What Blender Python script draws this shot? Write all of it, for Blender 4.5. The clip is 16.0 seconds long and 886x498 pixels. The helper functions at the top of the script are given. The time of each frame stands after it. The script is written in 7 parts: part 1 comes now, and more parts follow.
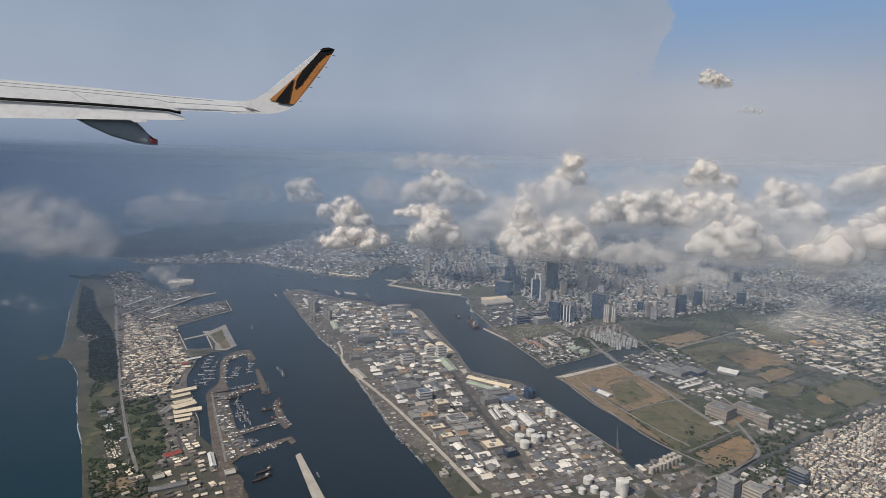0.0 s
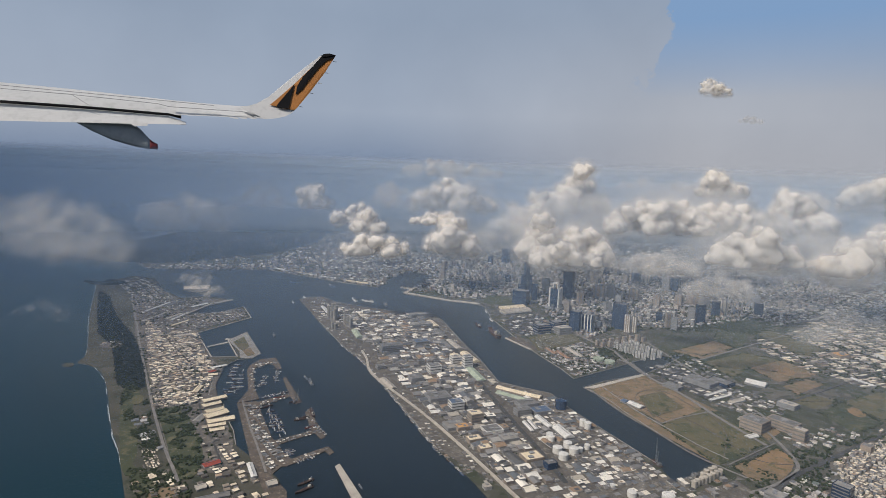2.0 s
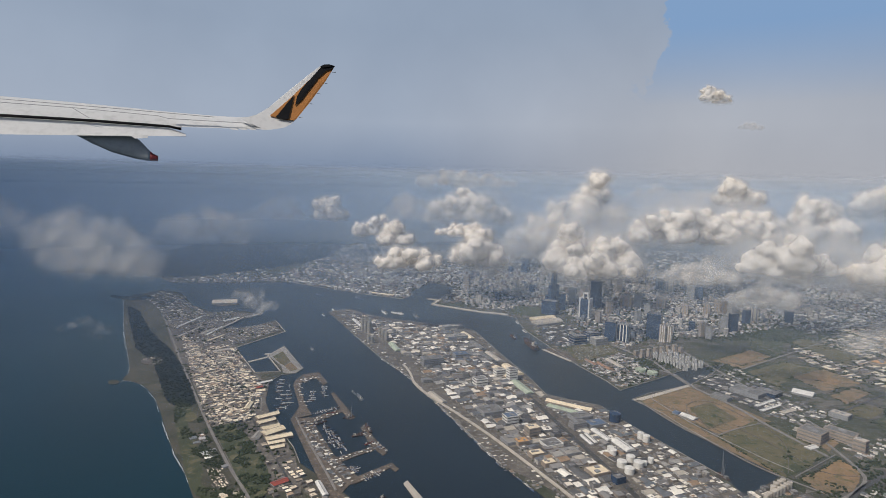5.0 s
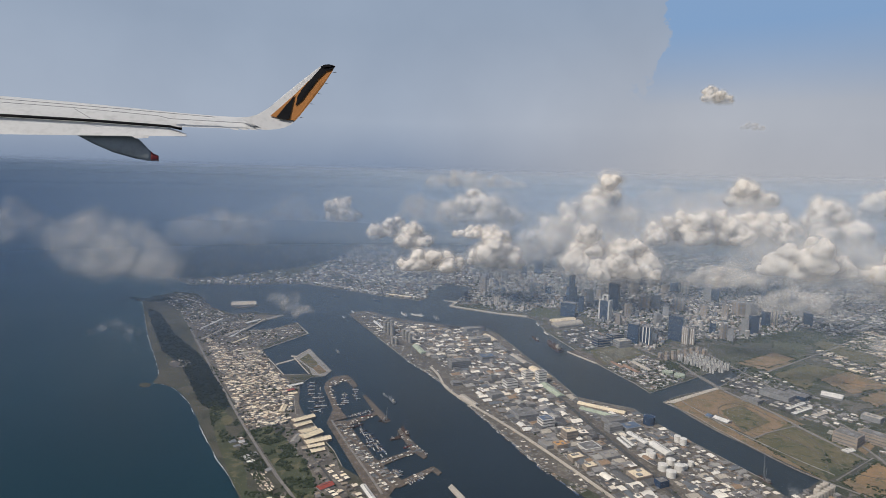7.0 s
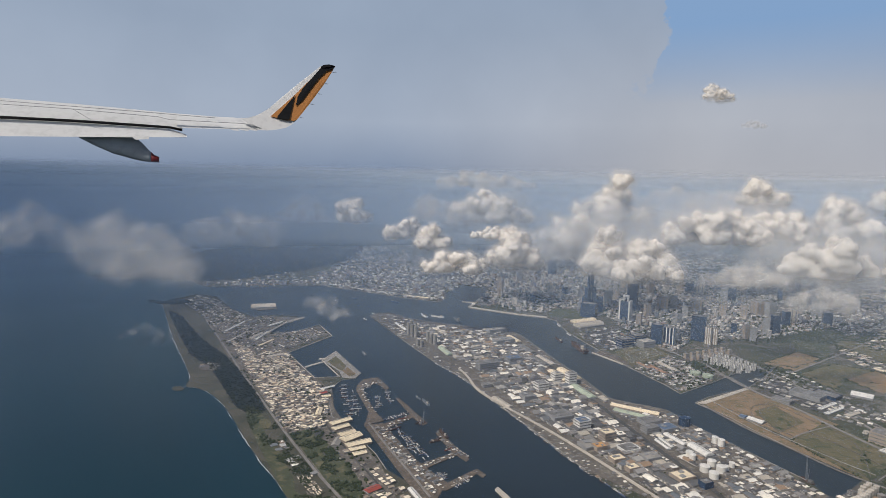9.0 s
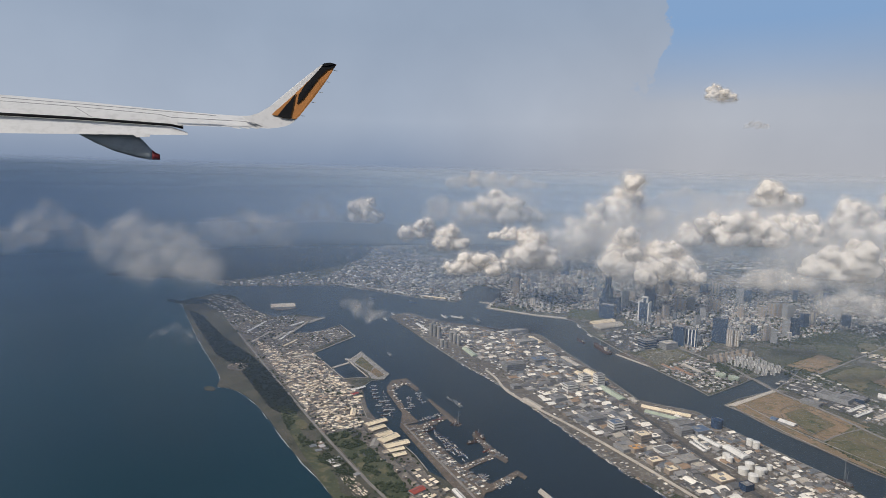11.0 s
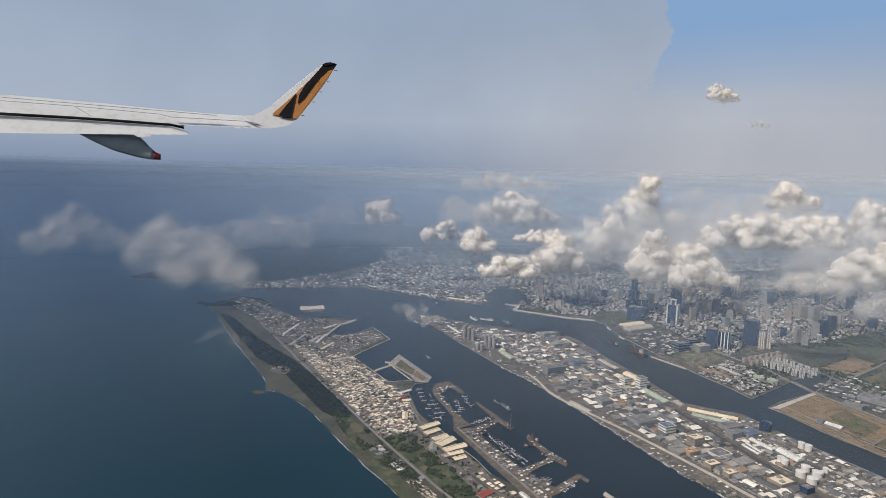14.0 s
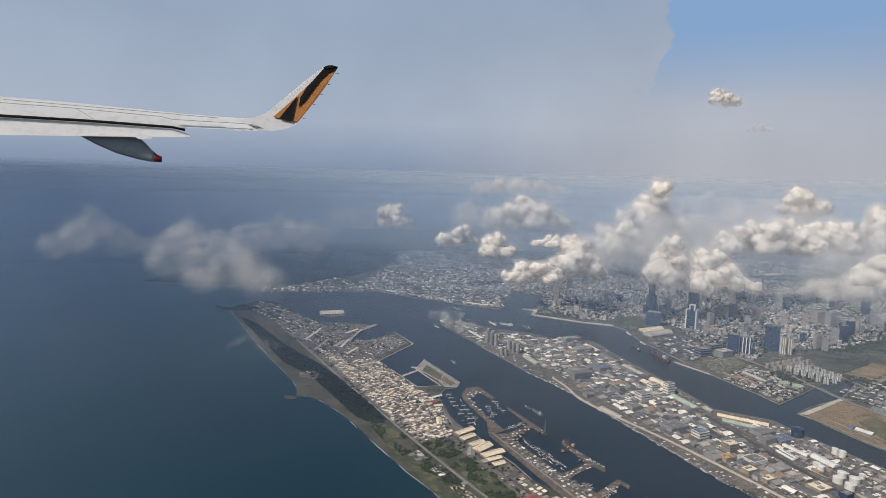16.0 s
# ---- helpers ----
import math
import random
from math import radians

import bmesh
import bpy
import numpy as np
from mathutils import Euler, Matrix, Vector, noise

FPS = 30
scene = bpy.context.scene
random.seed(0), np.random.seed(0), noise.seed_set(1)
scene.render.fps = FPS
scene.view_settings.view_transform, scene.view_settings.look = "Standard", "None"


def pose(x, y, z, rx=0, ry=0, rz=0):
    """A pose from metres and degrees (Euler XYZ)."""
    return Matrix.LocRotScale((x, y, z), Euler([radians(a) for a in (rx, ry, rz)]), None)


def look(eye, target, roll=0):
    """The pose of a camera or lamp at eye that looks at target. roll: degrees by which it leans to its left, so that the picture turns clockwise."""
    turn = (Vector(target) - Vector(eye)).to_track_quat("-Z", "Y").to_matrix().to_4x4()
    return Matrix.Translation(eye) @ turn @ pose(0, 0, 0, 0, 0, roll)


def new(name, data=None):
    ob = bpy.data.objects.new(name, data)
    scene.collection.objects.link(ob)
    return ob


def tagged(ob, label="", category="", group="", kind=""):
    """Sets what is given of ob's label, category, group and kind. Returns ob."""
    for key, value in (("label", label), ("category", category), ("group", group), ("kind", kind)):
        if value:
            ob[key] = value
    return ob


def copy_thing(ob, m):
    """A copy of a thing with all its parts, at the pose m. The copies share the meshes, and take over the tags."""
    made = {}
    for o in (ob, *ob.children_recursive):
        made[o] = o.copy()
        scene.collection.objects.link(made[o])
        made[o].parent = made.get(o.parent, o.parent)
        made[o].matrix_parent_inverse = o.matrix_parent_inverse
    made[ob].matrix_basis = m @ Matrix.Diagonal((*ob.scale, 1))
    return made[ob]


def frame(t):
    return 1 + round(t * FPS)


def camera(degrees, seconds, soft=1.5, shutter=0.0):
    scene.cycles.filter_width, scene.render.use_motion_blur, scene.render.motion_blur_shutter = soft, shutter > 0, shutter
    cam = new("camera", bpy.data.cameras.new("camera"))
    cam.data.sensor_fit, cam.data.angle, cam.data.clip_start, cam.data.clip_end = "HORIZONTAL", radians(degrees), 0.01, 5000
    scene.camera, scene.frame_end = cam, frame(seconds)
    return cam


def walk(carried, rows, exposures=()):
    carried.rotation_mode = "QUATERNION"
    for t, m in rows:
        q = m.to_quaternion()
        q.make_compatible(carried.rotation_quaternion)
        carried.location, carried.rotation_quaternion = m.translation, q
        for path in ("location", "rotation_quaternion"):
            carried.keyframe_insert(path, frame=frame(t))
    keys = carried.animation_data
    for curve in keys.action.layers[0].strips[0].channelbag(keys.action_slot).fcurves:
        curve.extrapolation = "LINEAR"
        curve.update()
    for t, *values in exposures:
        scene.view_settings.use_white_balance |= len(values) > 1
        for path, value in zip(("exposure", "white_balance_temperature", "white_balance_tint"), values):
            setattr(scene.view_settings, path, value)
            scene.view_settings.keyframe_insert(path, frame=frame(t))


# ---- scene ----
# The harbour city is built at 1:25 (one metre of the town is U model metres), so that the climb,
# the city, the clouds and the horizon all lie within the camera's reach.
U = 0.04
cam = camera(74, 16.0, soft=0.45)
ROWS = [
    (0, 0.000, 0.000, 49.724, 0.023, -8.328, 1.415),
    (0.5, -1.860, 0.082, 49.834, -0.055, -8.374, 1.744),
    (1, -3.723, 0.152, 49.948, -0.133, -8.363, 1.999),
    (1.5, -5.590, 0.210, 50.066, -0.157, -8.029, 2.101),
    (2, -7.460, 0.256, 50.188, -0.157, -7.707, 1.907),
    (2.5, -9.334, 0.291, 50.313, -0.162, -7.373, 1.670),
    (3, -11.211, 0.313, 50.442, -0.156, -7.104, 1.428),
    (3.5, -13.092, 0.324, 50.574, -0.155, -6.934, 1.247),
    (4, -14.977, 0.323, 50.711, -0.180, -6.873, 1.227),
    (6.5, -24.453, 0.139, 51.448, -0.276, -6.880, 1.421),
    (7, -26.359, 0.067, 51.607, -0.269, -6.875, 1.323),
    (7.5, -28.269, -0.017, 51.769, -0.281, -6.880, 1.180),
    (8, -30.182, -0.114, 51.935, -0.276, -6.898, 1.068),
    (8.5, -32.099, -0.222, 52.105, -0.288, -6.918, 1.005),
    (9, -34.019, -0.341, 52.279, -0.285, -6.928, 1.015),
    (11.5, -43.674, -1.119, 53.202, -0.351, -7.065, 1.288),
    (12, -45.616, -1.310, 53.398, -0.377, -7.055, 1.269),
    (12.5, -47.561, -1.513, 53.598, -0.402, -7.056, 1.283),
    (13, -49.510, -1.728, 53.801, -0.390, -7.082, 1.276),
    (13.5, -51.462, -1.954, 54.008, -0.377, -7.127, 1.237),
    (14, -53.418, -2.193, 54.219, -0.439, -7.102, 1.229),
    (14.5, -55.378, -2.443, 54.433, -0.424, -7.066, 1.220),
    (15, -57.341, -2.706, 54.652, -0.475, -7.056, 1.377),
    (15.5, -59.308, -2.980, 54.874, -0.485, -6.961, 1.374),
    (16, -61.278, -3.266, 55.099, -0.472, -6.839, 1.353),
]
walk(cam, [(t, pose(x, y, z, 90 + pitch, 0, yaw) @ pose(0, 0, 0, 0, 0, roll)) for t, x, y, z, yaw, pitch, roll in ROWS],
     exposures=[(0.0, -0.05), (16.0, 0.1)])
scene.cycles.transparent_max_bounces = 96

# ---- world and sun ----
SUN_TO = Vector((-0.60, -0.44, 0.86)).normalized()
world = bpy.data.worlds.new("sky")
scene.world = world
world.use_nodes = True
wn = world.node_tree.nodes
sky = wn.new("ShaderNodeTexSky")
sky.sky_type = "NISHITA"
sky.sun_disc = False
sky.sun_elevation = math.asin(SUN_TO.z)
sky.sun_rotation = math.atan2(SUN_TO.x, SUN_TO.y)
sky.air_density, sky.dust_density = 1.0, 2.5
world.node_tree.links.new(sky.outputs[0], wn["Background"].inputs[0])
wn["Background"].inputs[1].default_value = 0.095
lamp = bpy.data.lights.new("sun", "SUN")
lamp.energy, lamp.angle, lamp.color = 3.45, radians(1.5), (1.0, 0.945, 0.86)
sun = new("sun", lamp)
sun.matrix_world = look(SUN_TO * 900, (0, 0, 0))


# ---- materials ----
def nodes_of(name):
    m = bpy.data.materials.new(name)
    m.use_nodes = True
    nt = m.node_tree
    return m, nt, nt.nodes["Principled BSDF"]


def math_node(nt, op, a, b=None, c=None, clamp=False):
    n = nt.nodes.new("ShaderNodeMath")
    n.operation, n.use_clamp = op, clamp
    for i, v in enumerate((a, b, c)):
        if v is None:
            continue
        if isinstance(v, (int, float)):
            n.inputs[i].default_value = v
        else:
            nt.links.new(v, n.inputs[i])
    return n.outputs[0]


def mix_node(nt, fac, a, b, blend="MIX"):
    n = nt.nodes.new("ShaderNodeMix")
    n.data_type, n.blend_type = "RGBA", blend
    for i, v in ((0, fac), (6, a), (7, b)):
        if isinstance(v, (int, float)):
            n.inputs[i].default_value = v
        elif isinstance(v, tuple):
            n.inputs[i].default_value = (*v, 1)
        else:
            nt.links.new(v, n.inputs[i])
    return n.outputs[2]


def noise_node(nt, scale, detail=4.0, rough=0.55, vector=None, distortion=0.0):
    n = nt.nodes.new("ShaderNodeTexNoise")
    n.inputs["Scale"].default_value, n.inputs["Detail"].default_value = scale, detail
    n.inputs["Roughness"].default_value, n.inputs["Distortion"].default_value = rough, distortion
    nt.links.new(vector if vector is not None else where_node(nt), n.inputs["Vector"])
    return n.outputs["Fac"]


def where_node(nt):
    return nt.nodes.new("ShaderNodeNewGeometry").outputs["Position"]


def ramp_node(nt, fac, stops, constant=False):
    n = nt.nodes.new("ShaderNodeValToRGB")
    n.color_ramp.interpolation = "CONSTANT" if constant else "LINEAR"
    el = n.color_ramp.elements
    while len(el) < len(stops):
        el.new(0.5)
    for e, (p, c) in zip(el, stops):
        e.position, e.color = p, (*c, 1)
    nt.links.new(fac, n.inputs[0])
    return n.outputs[0]


def surface(name, col, col2=None, rough=0.75, big=0.3, small=4.0, bump=0.0, metal=0.0, spec=0.3, wear=None):
    """A weathered surface: two tones in large stains, fine grain over them."""
    m, nt, p = nodes_of(name)
    col2 = col2 or tuple(c * 0.72 for c in col)
    a = noise_node(nt, big, 5.0)
    b = noise_node(nt, small, 3.0)
    tone = math_node(nt, "MULTIPLY_ADD", math_node(nt, "SUBTRACT", a, 0.5), 3.0, 0.5, clamp=True)
    base = mix_node(nt, tone, col, col2)
    if wear:
        worn = noise_node(nt, big * 2.6, 6.0, 0.65, distortion=0.6)
        base = mix_node(nt, math_node(nt, "MULTIPLY_ADD", math_node(nt, "SUBTRACT", worn, 0.53), 9.0, 0.0, clamp=True), base, wear)
    grain = math_node(nt, "MULTIPLY_ADD", b, 0.7, 0.65)
    base = mix_node(nt, 1.0, base, mix_node(nt, grain, (0, 0, 0), (1, 1, 1)), "MULTIPLY")
    nt.links.new(base, p.inputs["Base Color"])
    p.inputs["Roughness"].default_value, p.inputs["Metallic"].default_value = rough, metal
    p.inputs["Specular IOR Level"].default_value = spec
    if bump:
        n = nt.nodes.new("ShaderNodeBump")
        n.inputs["Strength"].default_value, n.inputs["Distance"].default_value = bump, 0.05
        nt.links.new(b, n.inputs["Height"])
        nt.links.new(n.outputs[0], p.inputs["Normal"])
    return m


def varied(name, palette, rough=0.8, object_random=False, bands=0.0, grain=2.5):
    """A palette of paints, one for each building, with stains; bands: storey height of dark window rows."""
    m, nt, p = nodes_of(name)
    if object_random:
        pick = nt.nodes.new("ShaderNodeObjectInfo").outputs["Random"]
    else:
        pick = nt.nodes.new("ShaderNodeNewGeometry").outputs["Random Per Island"]
    step = 1.0 / len(palette)
    base = ramp_node(nt, pick, [(i * step, c) for i, c in enumerate(palette)], constant=True)
    fleck = math_node(nt, "MULTIPLY_ADD", noise_node(nt, grain, 5.0, 0.7), 0.9, 0.5)
    base = mix_node(nt, 1.0, base, mix_node(nt, math_node(nt, "MULTIPLY", fleck, 1.0, clamp=True), (0.25, 0.25, 0.25), (1, 1, 1)), "MULTIPLY")
    if bands:
        sep = nt.nodes.new("ShaderNodeSeparateXYZ")
        nt.links.new(where_node(nt), sep.inputs[0])
        row = math_node(nt, "LESS_THAN", math_node(nt, "FRACT", math_node(nt, "DIVIDE", sep.outputs[2], bands)), 0.42)
        along = math_node(nt, "ADD", sep.outputs[0], math_node(nt, "MULTIPLY", sep.outputs[1], 0.9))
        col = math_node(nt, "LESS_THAN", math_node(nt, "FRACT", math_node(nt, "DIVIDE", along, bands * 1.3)), 0.62)
        base = mix_node(nt, math_node(nt, "MULTIPLY", row, math_node(nt, "MULTIPLY", col, 0.7)), base, (0.05, 0.06, 0.075))
    nt.links.new(base, p.inputs["Base Color"])
    p.inputs["Roughness"].default_value = rough
    p.inputs["Specular IOR Level"].default_value = 0.3
    return m


M = {}
M["asphalt"] = surface("asphalt", (0.075, 0.072, 0.07), (0.05, 0.05, 0.05), 0.85)
M["road"] = surface("concrete_road", (0.22, 0.20, 0.18), (0.15, 0.14, 0.13), 0.85, 0.8)
M["concrete"] = surface("concrete", (0.30, 0.28, 0.25), (0.20, 0.185, 0.165), 0.85, 0.5)
M["pale_concrete"] = surface("pale_concrete", (0.46, 0.41, 0.34), (0.36, 0.32, 0.27), 0.85, 0.5)
M["quay"] = surface("quay_concrete", (0.135, 0.118, 0.10), (0.08, 0.072, 0.063), 0.9, 0.35, 3.0, wear=(0.20, 0.178, 0.15))
M["soil"] = surface("bare_soil", (0.23, 0.155, 0.095), (0.15, 0.115, 0.07), 0.95, 0.22, 1.5, wear=(0.10, 0.095, 0.05))
M["orange_soil"] = surface("orange_soil", (0.27, 0.165, 0.085), (0.18, 0.125, 0.07), 0.95, 0.2, 1.5, wear=(0.12, 0.105, 0.055))
M["grass"] = surface("rough_grass", (0.088, 0.086, 0.046), (0.135, 0.112, 0.066), 0.95, 0.22, 1.2, wear=(0.045, 0.056, 0.028))
M["lush"] = surface("lush_grass", (0.042, 0.052, 0.028), (0.066, 0.07, 0.040), 0.95, 0.2, 1.5, wear=(0.115, 0.105, 0.06))
M["sand"] = surface("beach_sand", (0.088, 0.08, 0.062), (0.05, 0.05, 0.036), 0.95, 0.12, 1.4, wear=(0.034, 0.042, 0.026))
M["foam"] = surface("surf_foam", (0.62, 0.63, 0.62), (0.36, 0.39, 0.40), 0.9, 1.4, 4.0)
M["leaf"] = varied("tree_leaves", [(0.026, 0.038, 0.018), (0.036, 0.048, 0.021), (0.021, 0.031, 0.016), (0.044, 0.053, 0.025)], 0.9)
M["dark_leaf"] = varied("casuarina_leaves", [(0.016, 0.022, 0.017), (0.022, 0.029, 0.02), (0.012, 0.017, 0.014)], 0.9)
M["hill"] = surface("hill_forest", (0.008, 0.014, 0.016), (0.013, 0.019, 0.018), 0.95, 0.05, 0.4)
M["white"] = surface("white_paint", (0.66, 0.63, 0.58), (0.50, 0.48, 0.44), 0.6, 0.7)
M["cream"] = surface("cream_sheet", (0.72, 0.60, 0.42), (0.60, 0.50, 0.35), 0.65, 0.6)
M["tan"] = surface("tan_wall", (0.30, 0.245, 0.195), (0.23, 0.19, 0.155), 0.8, 0.6)
M["orange"] = surface("orange_roof", (0.55, 0.30, 0.11), (0.42, 0.23, 0.10), 0.7, 0.9)
M["red"] = surface("red_roof", (0.36, 0.075, 0.05), (0.24, 0.06, 0.045), 0.7, 0.9)
M["red_brown"] = surface("brown_roof", (0.33, 0.19, 0.12), (0.24, 0.15, 0.10), 0.75, 0.9)
M["yard"] = surface("yard_concrete", (0.13, 0.103, 0.082), (0.075, 0.064, 0.054), 0.9, 0.5, 2.5, wear=(0.19, 0.15, 0.115))
M["green_roof"] = surface("pale_green_roof", (0.36, 0.40, 0.30), (0.28, 0.31, 0.24), 0.7, 0.6)
M["grey_roof"] = surface("grey_sheet_roof", (0.19, 0.18, 0.17), (0.125, 0.12, 0.115), 0.7, 0.6)
M["blue_roof"] = surface("blue_sheet_roof", (0.10, 0.14, 0.21), (0.08, 0.11, 0.165), 0.6, 0.9)
M["rust"] = surface("rusty_steel", (0.085, 0.05, 0.04), (0.06, 0.042, 0.036), 0.8, 1.5)
M["steel"] = surface("grey_steel", (0.22, 0.23, 0.24), (0.15, 0.155, 0.16), 0.55, 1.2, metal=0.3)
M["hull_red"] = surface("hull_red", (0.20, 0.05, 0.04), (0.13, 0.04, 0.035), 0.6, 1.5)
M["hull_blue"] = surface("hull_blue", (0.06, 0.10, 0.18), (0.045, 0.07, 0.12), 0.5, 1.5)
M["glass_wall"] = surface("dark_glass_wall", (0.032, 0.055, 0.10), (0.022, 0.038, 0.07), 0.18, 0.5, spec=0.6)
M["grey_wall"] = surface("grey_wall", (0.26, 0.255, 0.25), (0.19, 0.19, 0.19), 0.8, 0.7)
ROOFS = [(0.62, 0.57, 0.49), (0.22, 0.215, 0.215), (0.78, 0.73, 0.64), (0.13, 0.13, 0.135), (0.34, 0.31, 0.28), (0.17, 0.18, 0.19),
         (0.08, 0.083, 0.09), (0.27, 0.19, 0.145), (0.14, 0.16, 0.14), (0.44, 0.42, 0.40)]
WALLS = [(0.46, 0.42, 0.37), (0.30, 0.285, 0.265), (0.58, 0.53, 0.47), (0.36, 0.305, 0.26), (0.21, 0.21, 0.215), (0.42, 0.40, 0.385), (0.30, 0.24, 0.195)]
M["roofs"] = varied("town_roofs", ROOFS)
M["walls"] = varied("town_walls", WALLS, bands=0.16)
M["works_roofs"] = varied("works_roofs", [(0.30, 0.285, 0.26), (0.16, 0.15, 0.145), (0.66, 0.59, 0.48), (0.10, 0.098, 0.097), (0.24, 0.225, 0.21), (0.76, 0.70, 0.60),
                                          (0.075, 0.073, 0.075), (0.38, 0.34, 0.28), (0.26, 0.18, 0.12), (0.13, 0.135, 0.145), (0.20, 0.19, 0.18), (0.66, 0.62, 0.55), (0.12, 0.13, 0.14)], grain=1.2)
M["works_walls"] = varied("works_walls", [(0.30, 0.28, 0.26), (0.22, 0.21, 0.20), (0.40, 0.37, 0.33), (0.26, 0.21, 0.17)], bands=0.18)
M["fish_roofs"] = varied("fishing_town_roofs", [(0.78, 0.65, 0.47), (0.60, 0.49, 0.36), (0.26, 0.21, 0.16), (0.80, 0.70, 0.54), (0.40, 0.34, 0.26),
                                                (0.13, 0.11, 0.095), (0.36, 0.26, 0.18), (0.60, 0.50, 0.37), (0.17, 0.16, 0.15), (0.66, 0.57, 0.44), (0.10, 0.09, 0.08)])
M["far_roofs"] = varied("far_city_roofs", [(0.60, 0.56, 0.49), (0.17, 0.175, 0.18), (0.80, 0.75, 0.66), (0.09, 0.095, 0.105), (0.34, 0.32, 0.29), (0.05, 0.065, 0.05),
                                           (0.12, 0.125, 0.135), (0.07, 0.08, 0.085)])
M["tower_walls"] = varied("tower_walls", [(0.30, 0.28, 0.26), (0.20, 0.20, 0.21), (0.38, 0.34, 0.30), (0.13, 0.145, 0.17), (0.28, 0.22, 0.18), (0.16, 0.17, 0.19),
                                          (0.42, 0.40, 0.37)], bands=0.2)


def ground_material():
    m, nt, p = nodes_of("town_ground")
    big = noise_node(nt, 0.02, 5.0)
    fine = noise_node(nt, 0.5, 6.0, 0.7)
    v = nt.nodes.new("ShaderNodeTexVoronoi")
    v.inputs["Scale"].default_value = 0.45
    nt.links.new(where_node(nt), v.inputs["Vector"])
    plots = ramp_node(nt, v.outputs["Color"], [(0.0, (0.065, 0.062, 0.057)), (0.35, (0.11, 0.10, 0.088)), (0.55, (0.055, 0.062, 0.04)), (0.75, (0.16, 0.145, 0.125))])
    green = mix_node(nt, math_node(nt, "MULTIPLY_ADD", math_node(nt, "SUBTRACT", big, 0.5), 5.0, 0.15, clamp=True), plots, (0.05, 0.06, 0.035))
    base = mix_node(nt, 1.0, green, mix_node(nt, math_node(nt, "MULTIPLY_ADD", fine, 1.2, 0.2, clamp=True), (0.45, 0.45, 0.45), (1, 1, 1)), "MULTIPLY")
    nt.links.new(base, p.inputs["Base Color"])
    p.inputs["Roughness"].default_value = 0.95
    p.inputs["Specular IOR Level"].default_value = 0.15
    return m


def sea_material():
    m, nt, p = nodes_of("sea_water")
    swell = noise_node(nt, 0.012, 3.0)
    base = mix_node(nt, math_node(nt, "MULTIPLY_ADD", math_node(nt, "SUBTRACT", swell, 0.5), 2.0, 0.5, clamp=True), (0.0055, 0.022, 0.031), (0.008, 0.031, 0.040))
    sep = nt.nodes.new("ShaderNodeSeparateXYZ")
    nt.links.new(where_node(nt), sep.inputs[0])
    # the base turns greyer on the harbour side of a line along the spit
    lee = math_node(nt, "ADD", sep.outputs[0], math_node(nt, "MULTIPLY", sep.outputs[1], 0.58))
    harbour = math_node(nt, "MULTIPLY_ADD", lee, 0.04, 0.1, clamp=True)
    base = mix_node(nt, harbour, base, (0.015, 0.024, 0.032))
    nt.links.new(base, p.inputs["Base Color"])
    p.inputs["Roughness"].default_value = 0.28
    p.inputs["IOR"].default_value = 1.33
    p.inputs["Specular IOR Level"].default_value = 0.3
    ripple = noise_node(nt, 1.6, 6.0, 0.65)
    n = nt.nodes.new("ShaderNodeBump")
    n.inputs["Strength"].default_value, n.inputs["Distance"].default_value = 0.35, 0.1
    nt.links.new(ripple, n.inputs["Height"])
    nt.links.new(n.outputs[0], p.inputs["Normal"])
    return m


M["town_ground"] = ground_material()
M["sea"] = sea_material()


def cloud_material(name, alpha, scale, ragged, solid, through_it):
    """Droplets: a white scatterer, broken up by its own ragged density."""
    m = bpy.data.materials.new(name)
    m.use_nodes = True
    nt = m.node_tree
    nt.nodes.remove(nt.nodes["Principled BSDF"])
    d, tl, tr = (nt.nodes.new(k) for k in ("ShaderNodeBsdfDiffuse", "ShaderNodeBsdfTranslucent", "ShaderNodeBsdfTransparent"))
    d.inputs[0].default_value = tl.inputs[0].default_value = (0.87, 0.825, 0.765, 1)
    body = nt.nodes.new("ShaderNodeMixShader")
    body.inputs[0].default_value = through_it
    nt.links.new(d.outputs[0], body.inputs[1]), nt.links.new(tl.outputs[0], body.inputs[2])
    dens = noise_node(nt, scale, 4.0, 0.6)
    held = nt.nodes.new("ShaderNodeAttribute")
    held.attribute_name = "mist"
    rag = math_node(nt, "MULTIPLY_ADD", math_node(nt, "SUBTRACT", dens, 0.5), ragged, solid, clamp=True)
    fac = math_node(nt, "MULTIPLY", math_node(nt, "MULTIPLY", held.outputs["Fac"], rag), alpha, clamp=True)
    mx = nt.nodes.new("ShaderNodeMixShader")
    nt.links.new(fac, mx.inputs[0])
    nt.links.new(tr.outputs[0], mx.inputs[1]), nt.links.new(body.outputs[0], mx.inputs[2])
    nt.links.new(mx.outputs[0], nt.nodes["Material Output"].inputs[0])
    return m


M["cloud_core"] = cloud_material("cloud_core", 1.0, 0.12, 0.5, 1.2, 0.3)
M["cloud_veil"] = cloud_material("cloud_veil", 0.34, 0.1, 1.6, 0.7, 0.5)
M["cloud_fringe"] = cloud_material("cloud_fringe", 0.2, 0.2, 3.5, 0.42, 0.5)


